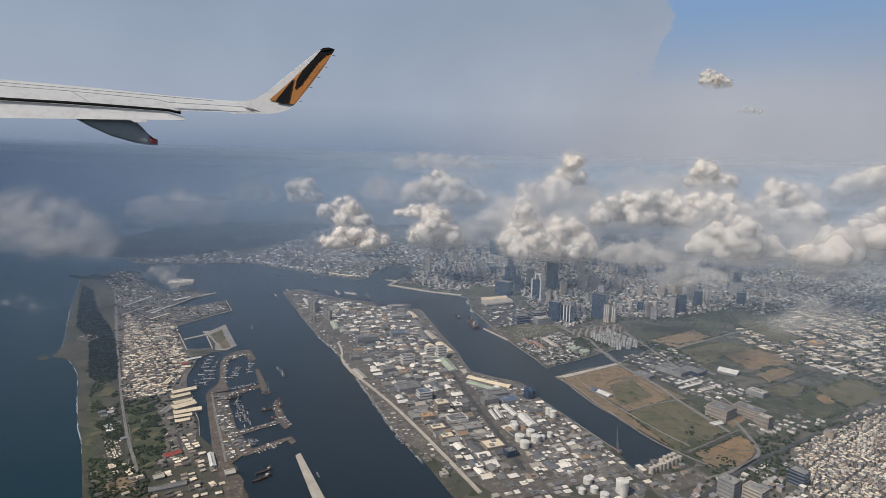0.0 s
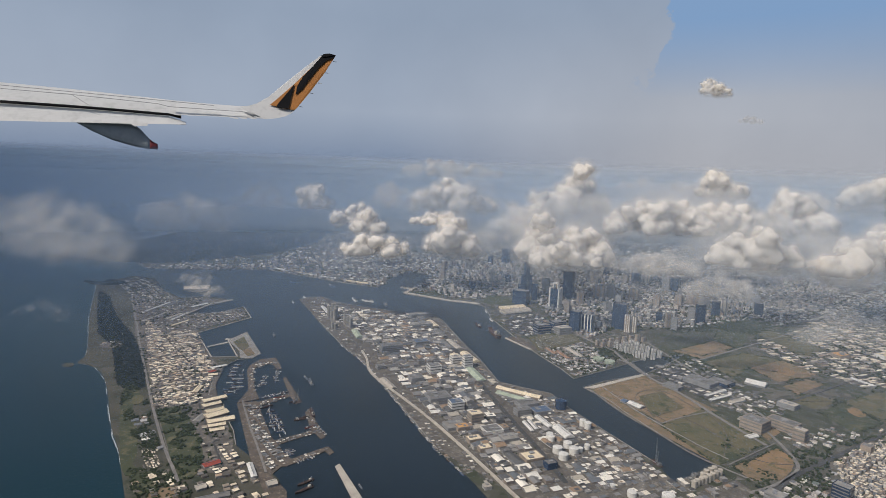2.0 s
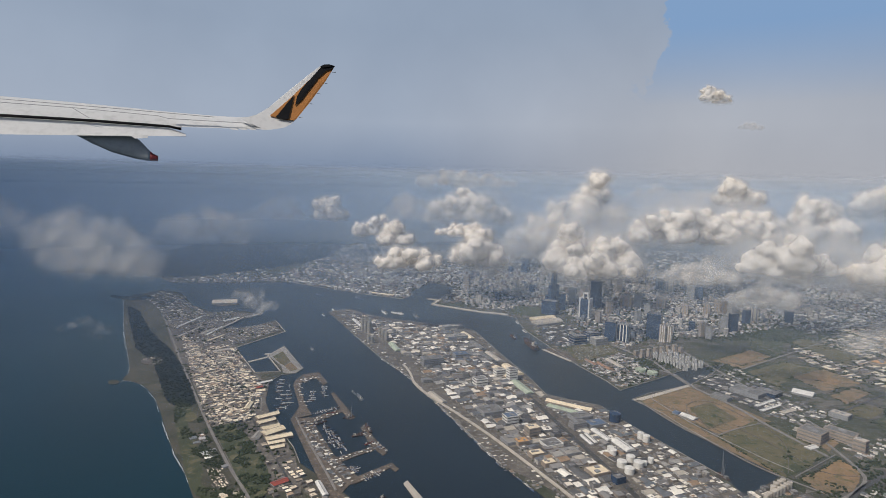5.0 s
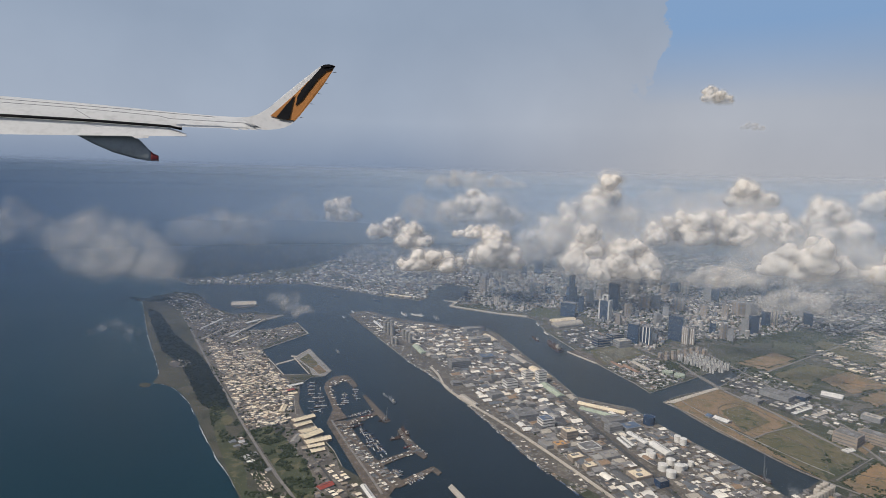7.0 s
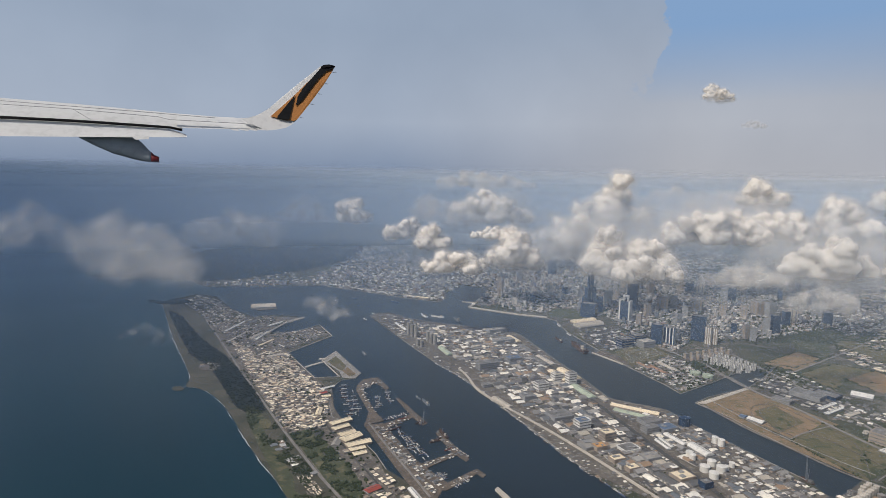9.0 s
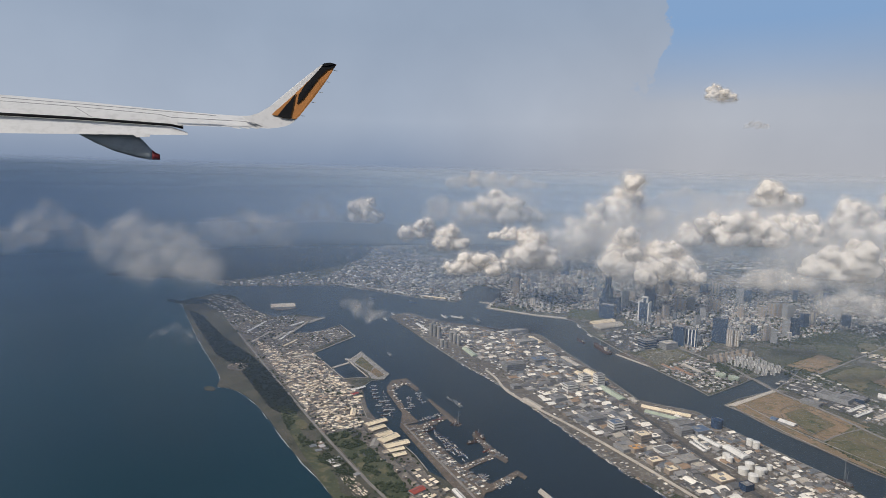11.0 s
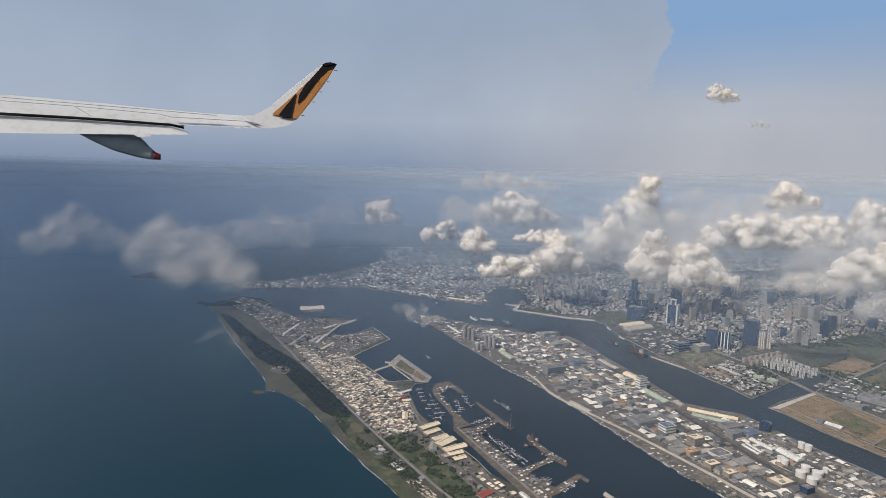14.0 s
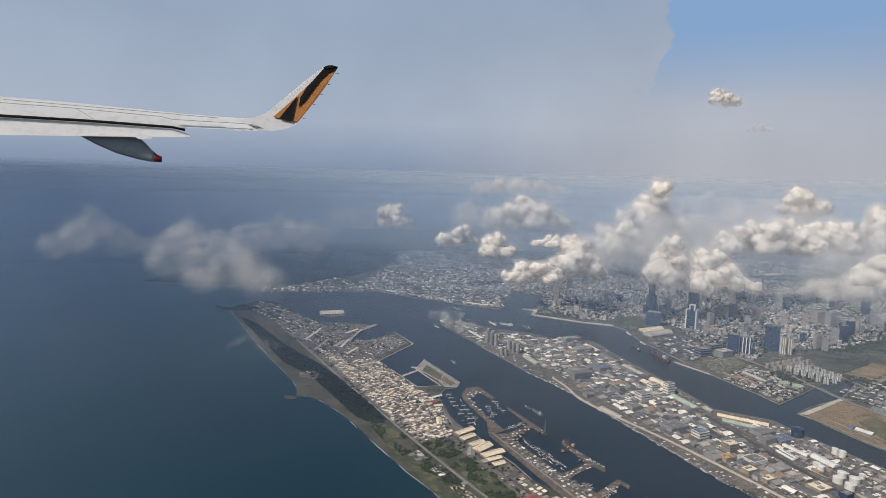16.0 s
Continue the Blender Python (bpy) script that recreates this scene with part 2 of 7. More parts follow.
# ---- building helpers ----
def mesh_of(name, verts, faces, mats, index=None, smooth=False):
    me = bpy.data.meshes.new(name)
    me.from_pydata([tuple(v) for v in verts], [], faces)
    for m in mats:
        me.materials.append(M[m] if isinstance(m, str) else m)
    if index is not None:
        me.polygons.foreach_set("material_index", index)
    if smooth:
        me.polygons.foreach_set("use_smooth", [True] * len(me.polygons))
    me.update()
    return me


def part(name, me, parent=None, label=""):
    ob = new(name, me)
    if parent:
        ob.parent = parent
    return tagged(ob, label)


def thing(name, x, y, z=0.0, turn=0.0, label="", category="", group="", kind=""):
    ob = new(name)
    ob.empty_display_size = 0.2
    ob.matrix_world = pose(x, y, z, 0, 0, turn)
    return tagged(ob, label, category, group, kind)


def slab(poly, z0, z1):
    n = len(poly)
    area = sum(poly[i][0] * poly[(i + 1) % n][1] - poly[(i + 1) % n][0] * poly[i][1] for i in range(n))
    if area < 0:
        poly = poly[::-1]
    verts = [(x, y, z1) for x, y in poly] + [(x, y, z0) for x, y in poly]
    faces = [list(range(n))] + [[i, i + n, (i + 1) % n + n, (i + 1) % n] for i in range(n)]
    return verts, faces


def inside(poly, x, y):
    """Which of the places lie inside the outline."""
    hit = np.zeros(len(x), bool)
    for (x0, y0), (x1, y1) in zip(poly, poly[1:] + poly[:1]):
        if y0 == y1:
            continue
        hit ^= ((y0 > y) != (y1 > y)) & (x < (x1 - x0) * (y - y0) / (y1 - y0) + x0)
    return hit


def box_arrays(x, y, z, w, d, h, turn):
    """Corners and faces of many upright boxes without floors; the fifth face of each is its roof."""
    n = len(x)
    c, s = np.cos(turn), np.sin(turn)
    out = np.empty((n, 8, 3))
    for k, (a, b, t) in enumerate(((-1, -1, 0), (1, -1, 0), (1, 1, 0), (-1, 1, 0), (-1, -1, 1), (1, -1, 1), (1, 1, 1), (-1, 1, 1))):
        px, py = a * w / 2, b * d / 2
        out[:, k, 0], out[:, k, 1], out[:, k, 2] = x + c * px - s * py, y + s * px + c * py, z + t * h
    base = np.array([(0, 1, 5, 4), (1, 2, 6, 5), (2, 3, 7, 6), (3, 0, 4, 7), (4, 5, 6, 7)])
    faces = (base[None] + 8 * np.arange(n)[:, None, None]).reshape(-1, 4)
    return out.reshape(-1, 3), faces


def gable_arrays(x, y, z, w, d, h, rise, turn):
    """Sheds with a ridge along their depth: four walls with gables and two roof slopes."""
    n = len(x)
    c, s = np.cos(turn), np.sin(turn)
    out = np.empty((n, 10, 3))
    for k, (a, b, t) in enumerate(((-1, -1, 0), (1, -1, 0), (1, 1, 0), (-1, 1, 0), (-1, -1, 1), (1, -1, 1), (1, 1, 1), (-1, 1, 1), (0, -1, 2), (0, 1, 2))):
        px, py = a * w / 2, b * d / 2
        out[:, k, 0], out[:, k, 1] = x + c * px - s * py, y + s * px + c * py
        out[:, k, 2] = z + (h if t else 0) + (rise if t == 2 else 0)
    walls = [(0, 1, 5, 4), (1, 2, 6, 5), (2, 3, 7, 6), (3, 0, 4, 7)]
    tri = [(4, 5, 8), (6, 7, 9)]
    roof = [(5, 6, 9, 8), (7, 4, 8, 9)]
    faces, index = [], []
    for i in range(n):
        o = 10 * i
        faces += [[o + v for v in f] for f in walls + tri + roof]
        index += [0] * 6 + [1, 1]
    return out.reshape(-1, 3), faces, index


def stuff_boxes(name, arr, mats, label, category):
    v, f = box_arrays(*arr)
    me = mesh_of(name, v, f.tolist(), mats, np.tile([0, 0, 0, 0, 1], len(arr[0])).astype(np.int32))
    return tagged(new(name, me), label, category, kind="stuff")


def ribbon(points, width, z, thick=0.0):
    """A strip of road along a line, with mitred joints."""
    p = [Vector(q) for q in points]
    left, right = [], []
    for i, q in enumerate(p):
        d = (p[min(i + 1, len(p) - 1)] - p[max(i - 1, 0)]).normalized()
        n = Vector((-d.y, d.x)) * width / 2
        left.append((q.x + n.x, q.y + n.y)), right.append((q.x - n.x, q.y - n.y))
    return slab(left + right[::-1], z - thick, z)


def rounded(points, times=2, closed=False):
    """Cuts the corners of a line so that it bends softly."""
    for _ in range(times):
        q = [] if closed else [points[0]]
        pairs = zip(points, points[1:] + points[:1]) if closed else zip(points, points[1:])
        for a, b in pairs:
            q += [(a[0] * 0.75 + b[0] * 0.25, a[1] * 0.75 + b[1] * 0.25), (a[0] * 0.25 + b[0] * 0.75, a[1] * 0.25 + b[1] * 0.75)]
        points = q if closed else q + [points[-1]]
    return points


rng = np.random.default_rng(7)

# ---- sea, land and sky ----
RIM = 4880.0


def round_sheet(rim, z):
    """A level disc in rings that widen outwards."""
    radii = [12 * (rim / 12) ** (i / 26) for i in range(27)]
    verts = [(r * math.cos(a), r * math.sin(a), z) for r in radii for a in np.linspace(0, 2 * math.pi, 73)[:-1]]
    faces = [[72 * i + k, 72 * (i + 1) + k, 72 * (i + 1) + (k + 1) % 72, 72 * i + (k + 1) % 72] for i in range(26) for k in range(72)]
    return verts, faces + [list(range(72))]


v, f = round_sheet(RIM, 0.0)
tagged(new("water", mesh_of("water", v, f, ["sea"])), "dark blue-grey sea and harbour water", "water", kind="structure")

LAND_Z = 0.12
ISLAND_EAST = [(-60.1, 216.1), (-57.6, 220), (-53.1, 222.2), (-46.4, 214.4), (-36.7, 208.2), (-19.6, 201.2), (-10, 198), (-6.6, 193.1), (-0.9, 169.3), (3.9, 152), (7.3, 135.9), (11.9, 132.9), (18.6, 129.4), (21.5, 120.3), (27.3, 107.5), (31.6, 98)]
CANAL_END = [(32.4, 91.5), (37.4, 95), (42.5, 98.8)]
EAST_BANK = [(36.9, 109), (33.1, 119.3), (31.4, 126.1), (27.3, 133.9), (32.8, 138.2), (45.4, 144.6), (58.2, 157.1), (62.5, 162.2), (51.1, 158.7), (38.9, 148.9), (26.2, 139.7), (24.6, 146.5), (19.8, 159.9), (14.8, 179.1), (10.4, 197.2), (9.7, 214.1), (6.8, 217.4), (-3.4, 221.3), (-22.2, 232.6), (-13.5, 261.3), (-11.4, 273.7), (-22.7, 284.5), (-25, 279.7), (-32.1, 259.6)]
NORTH_QUAY = [(-30.1, 253.5), (-34.3, 243.6), (-49.2, 250.6), (-62.5, 259.5), (-76.6, 267.6), (-88.9, 276.5), (-104.7, 274.9), (-116.8, 270.8), (-130, 271), (-142.1, 268.4)]
ISLAND_WEST = [(-2.1, 92), (-6.9, 100.4), (-10.6, 109.2), (-14.9, 119.7), (-20.2, 132.1), (-26.5, 147.4), (-35.1, 162), (-45.9, 185)]
MAINLAND = (ISLAND_EAST + CANAL_END + EAST_BANK + NORTH_QUAY
            + [(-172, 300), (-186, 360), (-176, 430), (-140, 500), (-150, 640), (-190, 900), (-230, 1400), (-380, 2400), (-700, 4600), (700, 4700), (3000, 3400), (4300, 1200), (4300, -900), (1200, -1200), (60, -40), (16, 52)]
            + ISLAND_WEST)
v, f = slab(MAINLAND, -0.3, LAND_Z)
tagged(new("ground", mesh_of("ground", v, f, ["town_ground"])), "grey-brown city ground with concrete quay edges", "ground", kind="structure")

SPIT_WEST = [(-145.1, 231.5), (-133.1, 209.2), (-122.1, 188.7), (-109.2, 166.3), (-101.3, 152.8), (-96.9, 144.4)] + [(-96.9, 142.2), (-96.4, 140.2), (-95.3, 139), (-93.2, 139.2), (-87.1, 134.5), (-79.8, 124.2), (-73.2, 113), (-67.8, 104.2), (-63.2, 98), (-59.2, 91.5)]
SPIT_EAST = [(-43, 99.6), (-45.6, 105.6), (-47.3, 108.4), (-49.8, 112.8), (-51.8, 117.3), (-54.1, 120.4), (-56.8, 122.1), (-58.9, 129.4), (-60.3, 136.1), (-60.1, 141.1), (-58.7, 145.8), (-55.5, 147.2), (-54.5, 151.3), (-64.6, 170.7), (-67, 161.8), (-59.7, 148.3), (-66, 147.1), (-78.5, 168.2), (-68.9, 187.6), (-76.2, 202.1), (-82.2, 191), (-92.7, 188.8), (-91.2, 202.6), (-85.6, 213.3), (-95.3, 216.2), (-102.3, 212), (-114.8, 224.2), (-129.1, 247.2), (-139.9, 251.2), (-143.3, 242.4)]
SPIT = rounded(SPIT_WEST, 2) + [(-46, 70), (-20, 52), (-30, 70)] + [(-27.9, 80.8), (-29.8, 83.8), (-32.4, 88.8)] + SPIT_EAST
v, f = slab(SPIT, -0.3, LAND_Z)
tagged(new("ground_spit", mesh_of("ground_spit", v, f, ["sand"])), "low sandy spit between the sea and the harbour", "ground", kind="structure")


PIECES = []


def quay_piece(name, poly, material="quay", z=LAND_Z, label="weathered concrete quay over the water", category="quay"):
    PIECES.append(name)
    v, f = slab(poly, -0.3, z + 0.005 + 0.004 * len(PIECES))
    return tagged(new(name, mesh_of(name, v, f, [material])), label, category, kind="structure")


# shipyard quays and finger piers on the harbour side of the spit
quay_piece("pavement_yard_1", [(-49.4, 118.3), (-45.6, 119.6), (-42, 112.1), (-37.5, 103), (-33.8, 97.5), (-32.1, 95.4), (-33, 92.7), (-33.9, 89.8)] + [(-30.2, 85.4), (-28.7, 80.2), (-31, 80.1), (-38.5, 94.1)], "yard")
quay_piece("pavement_yard_2", [(-49.4, 118.3), (-49.3, 125.5), (-54, 138.7), (-54.3, 141.8), (-53.3, 146.5), (-49.7, 148.4), (-46, 140.6), (-46.6, 139), (-49.5, 144.1), (-52.2, 141.1), (-52.3, 138), (-48.1, 126.2), (-45.4, 120.8)], "yard")
quay_piece("pavement_yard_3", [(-46.1, 118.4), (-40, 124.4), (-43.8, 133.6), (-43.4, 134.7), (-39.3, 126.3), (-36.1, 120), (-37, 118.8), (-39.3, 122.8), (-45.1, 116.2)], "yard")
quay_piece("pavement_yard_4", [(-38.6, 100.6), (-31, 106.4), (-34.3, 115), (-33.2, 117), (-31.9, 112.5), (-27.9, 104), (-28.5, 103.1), (-30.2, 105.5), (-36.8, 99.4)], "yard")
quay_piece("pavement_yard_5", [(-33.6, 92.6), (-32.3, 95.1), (-26.7, 100.4), (-25.2, 98.2), (-25.8, 97.2), (-26.8, 98.5), (-32, 93)], "yard")
quay_piece("pavement_breakwater", [(-24.1, 93.2), (-23.5, 94.1), (-16.2, 79.9), (-18, 79.8)], "pale_concrete", 0.2, "long pale concrete breakwater standing in the harbour", "breakwater")
quay_piece("pavement_mole", [(-22.2, 233.7), (-21.5, 235.3), (-3.2, 223.7), (7.6, 219.8), (7.1, 217.9), (-3.4, 221.3)], "pale_concrete", 0.17, "pale concrete sea wall along the basin", "sea wall")
quay_piece("pavement_mole_inner", [(-22.2, 234.7), (-13.4, 262.6), (-12.7, 261.4), (-21.1, 233.8)], "pale_concrete", 0.17, "pale concrete sea wall along the basin", "sea wall")
quay_piece("pavement_jetty", [(-24.2, 246.8), (-19, 243.8), (-19.4, 241.5), (-24.5, 244.5)], "pale_concrete", 0.14)
quay_piece("pavement_basin_0", [(-66.7, 161.3), (-64.6, 170.7), (-54.5, 151.3), (-55.5, 147.2), (-58.8, 147.5), (-60.7, 152.8)], "concrete", LAND_Z + 0.02, "pale concrete quay round the basin mole", "quay")
quay_piece("pavement_basin_1", [(-70.6, 156.1), (-66.7, 160.8), (-66.4, 159.8), (-70.2, 155.1)], "pale_concrete")
quay_piece("pavement_basin_2", [(-68.4, 163.9), (-64, 163), (-63.8, 162), (-68.2, 162.8)], "pale_concrete")
quay_piece("pavement_ferry", [(-108.7, 227.7), (-106.4, 234.3), (-99.1, 230.6), (-97.2, 225.6), (-103.6, 222.2)], "quay")
quay_piece("pavement_spitquay", [(-91.2, 202.6), (-84, 213.4), (-83.3, 211.6), (-89.4, 199.5)], "concrete")
quay_piece("pavement_pierquay", [(12.9, 173.6), (16.6, 175.6), (21.2, 163.6), (19.0, 162.4)], "yard", 0.13, "brown earth bank along the channel", "bank")
quay_piece("pavement_pierwall", [(12.7, 173.4), (13.2, 173.7), (19.2, 162.6), (18.7, 162.3)], "pale_concrete", 0.17, "pale concrete sea wall along the channel", "sea wall")
quay_piece("pavement_fieldquay", [(27.5, 133.6), (46.1, 145.4), (46.1, 144.2), (29.6, 133.3)], "pale_concrete", 0.16, "pale concrete quay at the mouth of the canal", "quay")

# the shoal off the spit's bend, with the surf along the beach
v, f = slab(rounded([(-99, 138.1), (-99, 139.7), (-97.3, 139.7), (-95.8, 138.2), (-95.9, 136.7), (-97.5, 136.6)], 2, True), -0.1, 0.07)
tagged(new("sandbar", mesh_of("sandbar", v, f, ["sand"])), "low sandbar washed by the sea", "sandbar", kind="structure")
beach = rounded(SPIT_WEST, 3)
verts, faces = [], []
for i, ((x0, y0), (x1, y1)) in enumerate(zip(beach, beach[1:])):
    d = Vector((x1 - x0, y1 - y0))
    steps = max(1, int(d.length / 0.4))
    n = Vector((d.y, -d.x)).normalized()
    if n.x > 0:
        n = -n
    for k in range(steps):
        a, b = k / steps, (k + 1) / steps
        q = noise.noise(Vector((x0 + d.x * a, y0 + d.y * a, 3.0)) * 0.25)
        wide = 0.05 + 0.22 * max(0.0, q + 0.1) + 0.1 * max(0.0, noise.noise(Vector((x0 + d.x * a, y0 + d.y * a, 1.0)) * 1.1))
        off = 0.10 + 0.35 * noise.noise(Vector((x0 + d.x * a, y0 + d.y * a, 9.0)) * 0.16) + 0.16 * noise.noise(Vector((x0 + d.x * a, y0 + d.y * a, 5.0)) * 0.9)
        if q < -0.12:
            continue
        o = len(verts)
        for s, e in ((a, off), (b, off), (b, off + wide), (a, off + wide)):
            verts.append((x0 + d.x * s + n.x * e, y0 + d.y * s + n.y * e, 0.03))
        faces.append((o, o + 1, o + 2, o + 3))
tagged(new("surf", mesh_of("surf", verts, faces, ["foam"])), "white surf breaking along the beach", "surf", kind="stuff")


def patch(name, poly, material, z=0.012, soft=0, label="", category="field"):
    PIECES.append(name)
    v, f = slab(rounded(poly, soft, True) if soft else poly, LAND_Z - 0.05, LAND_Z + z + 0.0012 * len(PIECES))
    return tagged(new(name, mesh_of(name, v, f, [material])), label, category, kind="structure")


FIELDS = [
    ("soil", [(28.6, 133.0), (32.4, 119.6), (37.4, 108.6), (42.2, 99.0), (43.6, 99.8), (39.4, 109.6), (35.6, 120.6), (30.4, 133.4)], 0, "bare brown earth bank along the canal"),
    ("soil", [(29.8, 133.7), (45.1, 143.4), (53.8, 122.4), (39.3, 114.9)], 0, "bare brown earth field beside the canal"),
    ("soil", [(45, 97.5), (48.2, 99.7), (50.1, 95.1), (55.3, 97.3), (51.6, 93.7), (46, 92.8)], 0, "bare brown scrub plot"),
    ("orange_soil", [(47.3, 98.4), (57.1, 105.5), (57.9, 100.7), (54.6, 96.5), (49.4, 94.5)], 0, "bare orange earth field with worn tracks"),
    ("grass", [(38.1, 113.9), (51.5, 123.5), (56.7, 107.5), (42.4, 97.8)], 0, "rough green and brown field"),
    ("grass", [(73.4, 129.2), (80, 134.5), (85.7, 130.6), (76.8, 124.8)], 0, "green fallow field"),
    ("lush", [(76.2, 122.9), (86.1, 130), (86.8, 118.1), (77.1, 112.9)], 0, "green field with worn orange ground"),
    ("soil", [(60.8, 165.9), (79.7, 178.7), (81.3, 170.4), (66.1, 158.4)], 0, "ploughed brown field"),
    ("soil", [(75.9, 152.4), (89.5, 160.3), (92, 148.2), (78.2, 142.1)], 0, "ploughed brown and orange field"),
    ("lush", [(86.2, 191.4), (94.4, 187.9), (82, 168.2), (77.9, 178.5)], 0, "green park lawn"),
    ("grass", [(66.1, 156.4), (81.6, 165.9), (89.2, 160.2), (75.9, 152.4), (67.6, 143.8)], 0, "rough green field"),
    ("grass", [(86.3, 130), (100.6, 137.4), (101.8, 128.3), (87.3, 118.8)], 0, "rough green field"),
    ("grass", [(96.4, 188.1), (104.5, 193.1), (108.7, 171.6), (97.7, 163)], 0, "rough green plot"),
    ("soil", [(77.4, 138.9), (87.4, 145.3), (89.1, 141.3), (77.9, 133.7)], 0, "bare brown plot beside the road"),
    ("asphalt", [(48.4, 146.7), (56.3, 152.8), (63, 136.3), (54.2, 127.9)], 0, "dark paved depot yard"),
    ("soil", [(57, 114.4), (61.6, 116.7), (61.7, 112.3), (57.2, 108.5)], 0, "bare brown plot in front of the hall"),
    ("quay", [(34.6, 88.5), (43.3, 92.8), (44.4, 88.9), (35.1, 83.6)], 0, "stained concrete yard at the canal head"),
    ("lush", [(8.4, 220.3), (11.9, 234.3), (20.8, 233), (24.5, 221.5), (19.1, 214.8), (14.4, 218)], 0, "green park lawn by the water"),
    ("grass", [(20.2, 175.2), (34, 183.4), (35.9, 172.6), (20.8, 161)], 0, "bare earth parking ground by the canal"),
    ("asphalt", [(14.7, 194.5), (26.9, 204.4), (32.5, 190), (19.4, 176.3), (15.3, 181)], 0, "dark paved wharf yard"),
]
for m, poly, soft, text in FIELDS:
    patch("field", poly, m, 0.012, soft, text)
patch("field", [(38.9, 129.3), (45.3, 132.9), (46.8, 123.3), (38.1, 117.8)], "grass", 0.03, 0, "fenced green plot in the bare field")
patch("field", [(43.8, 101.3), (50.5, 104.8), (50.7, 102.5), (43.2, 98.3)], "lush", 0.03, 0, "lush green corner of the field")
patch("field", [(83.4, 125.2), (87, 127.4), (86.7, 122.3), (83.4, 120.9)], "orange_soil", 0.03, 1, "worn orange ground in the field")
patch("field", [(81.8, 151.9), (86.8, 155.1), (87.8, 149.6), (82.1, 145.7)], "orange_soil", 0.03, 1, "orange earth in the ploughed field")
TOWN_STRIP = [(-117.7, 206.5), (-114, 211.1), (-101.3, 191.9), (-94.2, 212.6), (-85.2, 211.5), (-92.7, 188.8), (-81.8, 189.6), (-75.7, 199.7), (-70.4, 188.9), (-79.8, 171.6), (-66.3, 147.1), (-59.8, 138.4), (-57.5, 127.8), (-54.1, 120.1), (-49.7, 112.1), (-44.3, 101.7), (-40.4, 90), (-49.5, 89.7), (-59.3, 105.6), (-67.2, 119.6), (-80.1, 141.4), (-94.4, 164)]
patch("town_ground_spit", TOWN_STRIP, "quay", 0.006, 0, "grey paved ground of the fishing town", "pavement")
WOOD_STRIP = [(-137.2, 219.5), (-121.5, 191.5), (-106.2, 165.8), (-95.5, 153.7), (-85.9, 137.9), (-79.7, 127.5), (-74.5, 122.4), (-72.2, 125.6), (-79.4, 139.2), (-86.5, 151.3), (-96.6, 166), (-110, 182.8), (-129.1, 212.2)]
# the hill's near-black colour fills the gaps between the crowns
patch("wood_floor", WOOD_STRIP, "hill", 0.008, 0, "near-black ground sheet under the casuarina wood", "wood floor")
PARK = [(-63.8, 113.3), (-60, 116.7), (-54.6, 108.1), (-50.2, 101.7), (-46.9, 95), (-45.5, 87.7), (-48.6, 87.6), (-53.4, 96.3), (-59.5, 106.3)]
patch("park_lawn", PARK, "lush", 0.016, 1, "green park lawns behind the beach", "park")
patch("mole_lawn", [(-65.1, 160.4), (-63.8, 165.7), (-59.3, 156.7), (-59.8, 152.8), (-61.4, 154.6)], "grass", 0.09, 0, "rough grass on the basin mole", "grass")
patch("mole_yard", [(-59.8, 152.8), (-58.8, 155.7), (-55.7, 150.3), (-57.2, 148.4)], "soil", 0.09, 0, "bare earth yard on the basin mole", "yard")
patch("park_lawn_far", [(-79, 153.7), (-77, 154.8), (-72.1, 148.1), (-73, 145), (-76.3, 148.3)], "lush", 0.02, 0, "green school lawn among the houses", "park")
patch("beach_grass", [(-77.7, 126.9), (-74.3, 126.4), (-70.2, 119.5), (-69.8, 114.7), (-63.5, 105.5), (-58.4, 95.2), (-54.6, 88.2), (-57.3, 88.2), (-63.5, 99), (-70.8, 112.5)], "lush", 0.016, 1, "rough grass behind the beach", "grass")
patch("bowl", [(-59.4, 114.6), (-58.8, 116), (-57.4, 115.2), (-56.6, 113.1), (-57.1, 111.5), (-58.4, 112.2)], "asphalt", 0.03, 2, "dark round garden bowl in the park", "garden")
patch("car_park", [(-56.3, 106.4), (-54.8, 108.4), (-52.7, 105.2), (-54.2, 103.3)], "asphalt", 0.03, 0, "dark paved car park beside the sheds", "car park")
patch("round_lot", [(-72.1, 119.4), (-71.6, 120.9), (-70, 120.4), (-68.8, 118.1), (-68.8, 115.8), (-70.1, 115.8)], "grass", 0.03, 2, "round gravel lot behind the beach", "car park")
patch("school_wood", [(-83.5, 153.5), (-82.2, 156.4), (-79, 152.3), (-78.4, 148.2), (-80.4, 148.1)], "lush", 0.03, 1, "green school yard among the houses", "park")
patch("pavilion_court", [(-99.5, 155.5), (-97.7, 159), (-93.9, 156.8), (-92.6, 153), (-94.5, 151.1), (-97.7, 151.8)], "quay", 0.03, 1, "round paved court on the beach", "court")
patch("flats", [(-59.2, 98.1), (-55.5, 97.2), (-52.3, 91.7), (-54.4, 89.1), (-57.5, 91.9)], "sand", 0.03, 0, "bare earth plot", "field")

patch("works_ground", ISLAND_EAST[:-1] + [(32, 90.1), (25.9, 88.1), (10.6, 81)] + ISLAND_WEST[1:], "quay", 0.004, 0, "stained paved ground of the harbour island", "pavement")

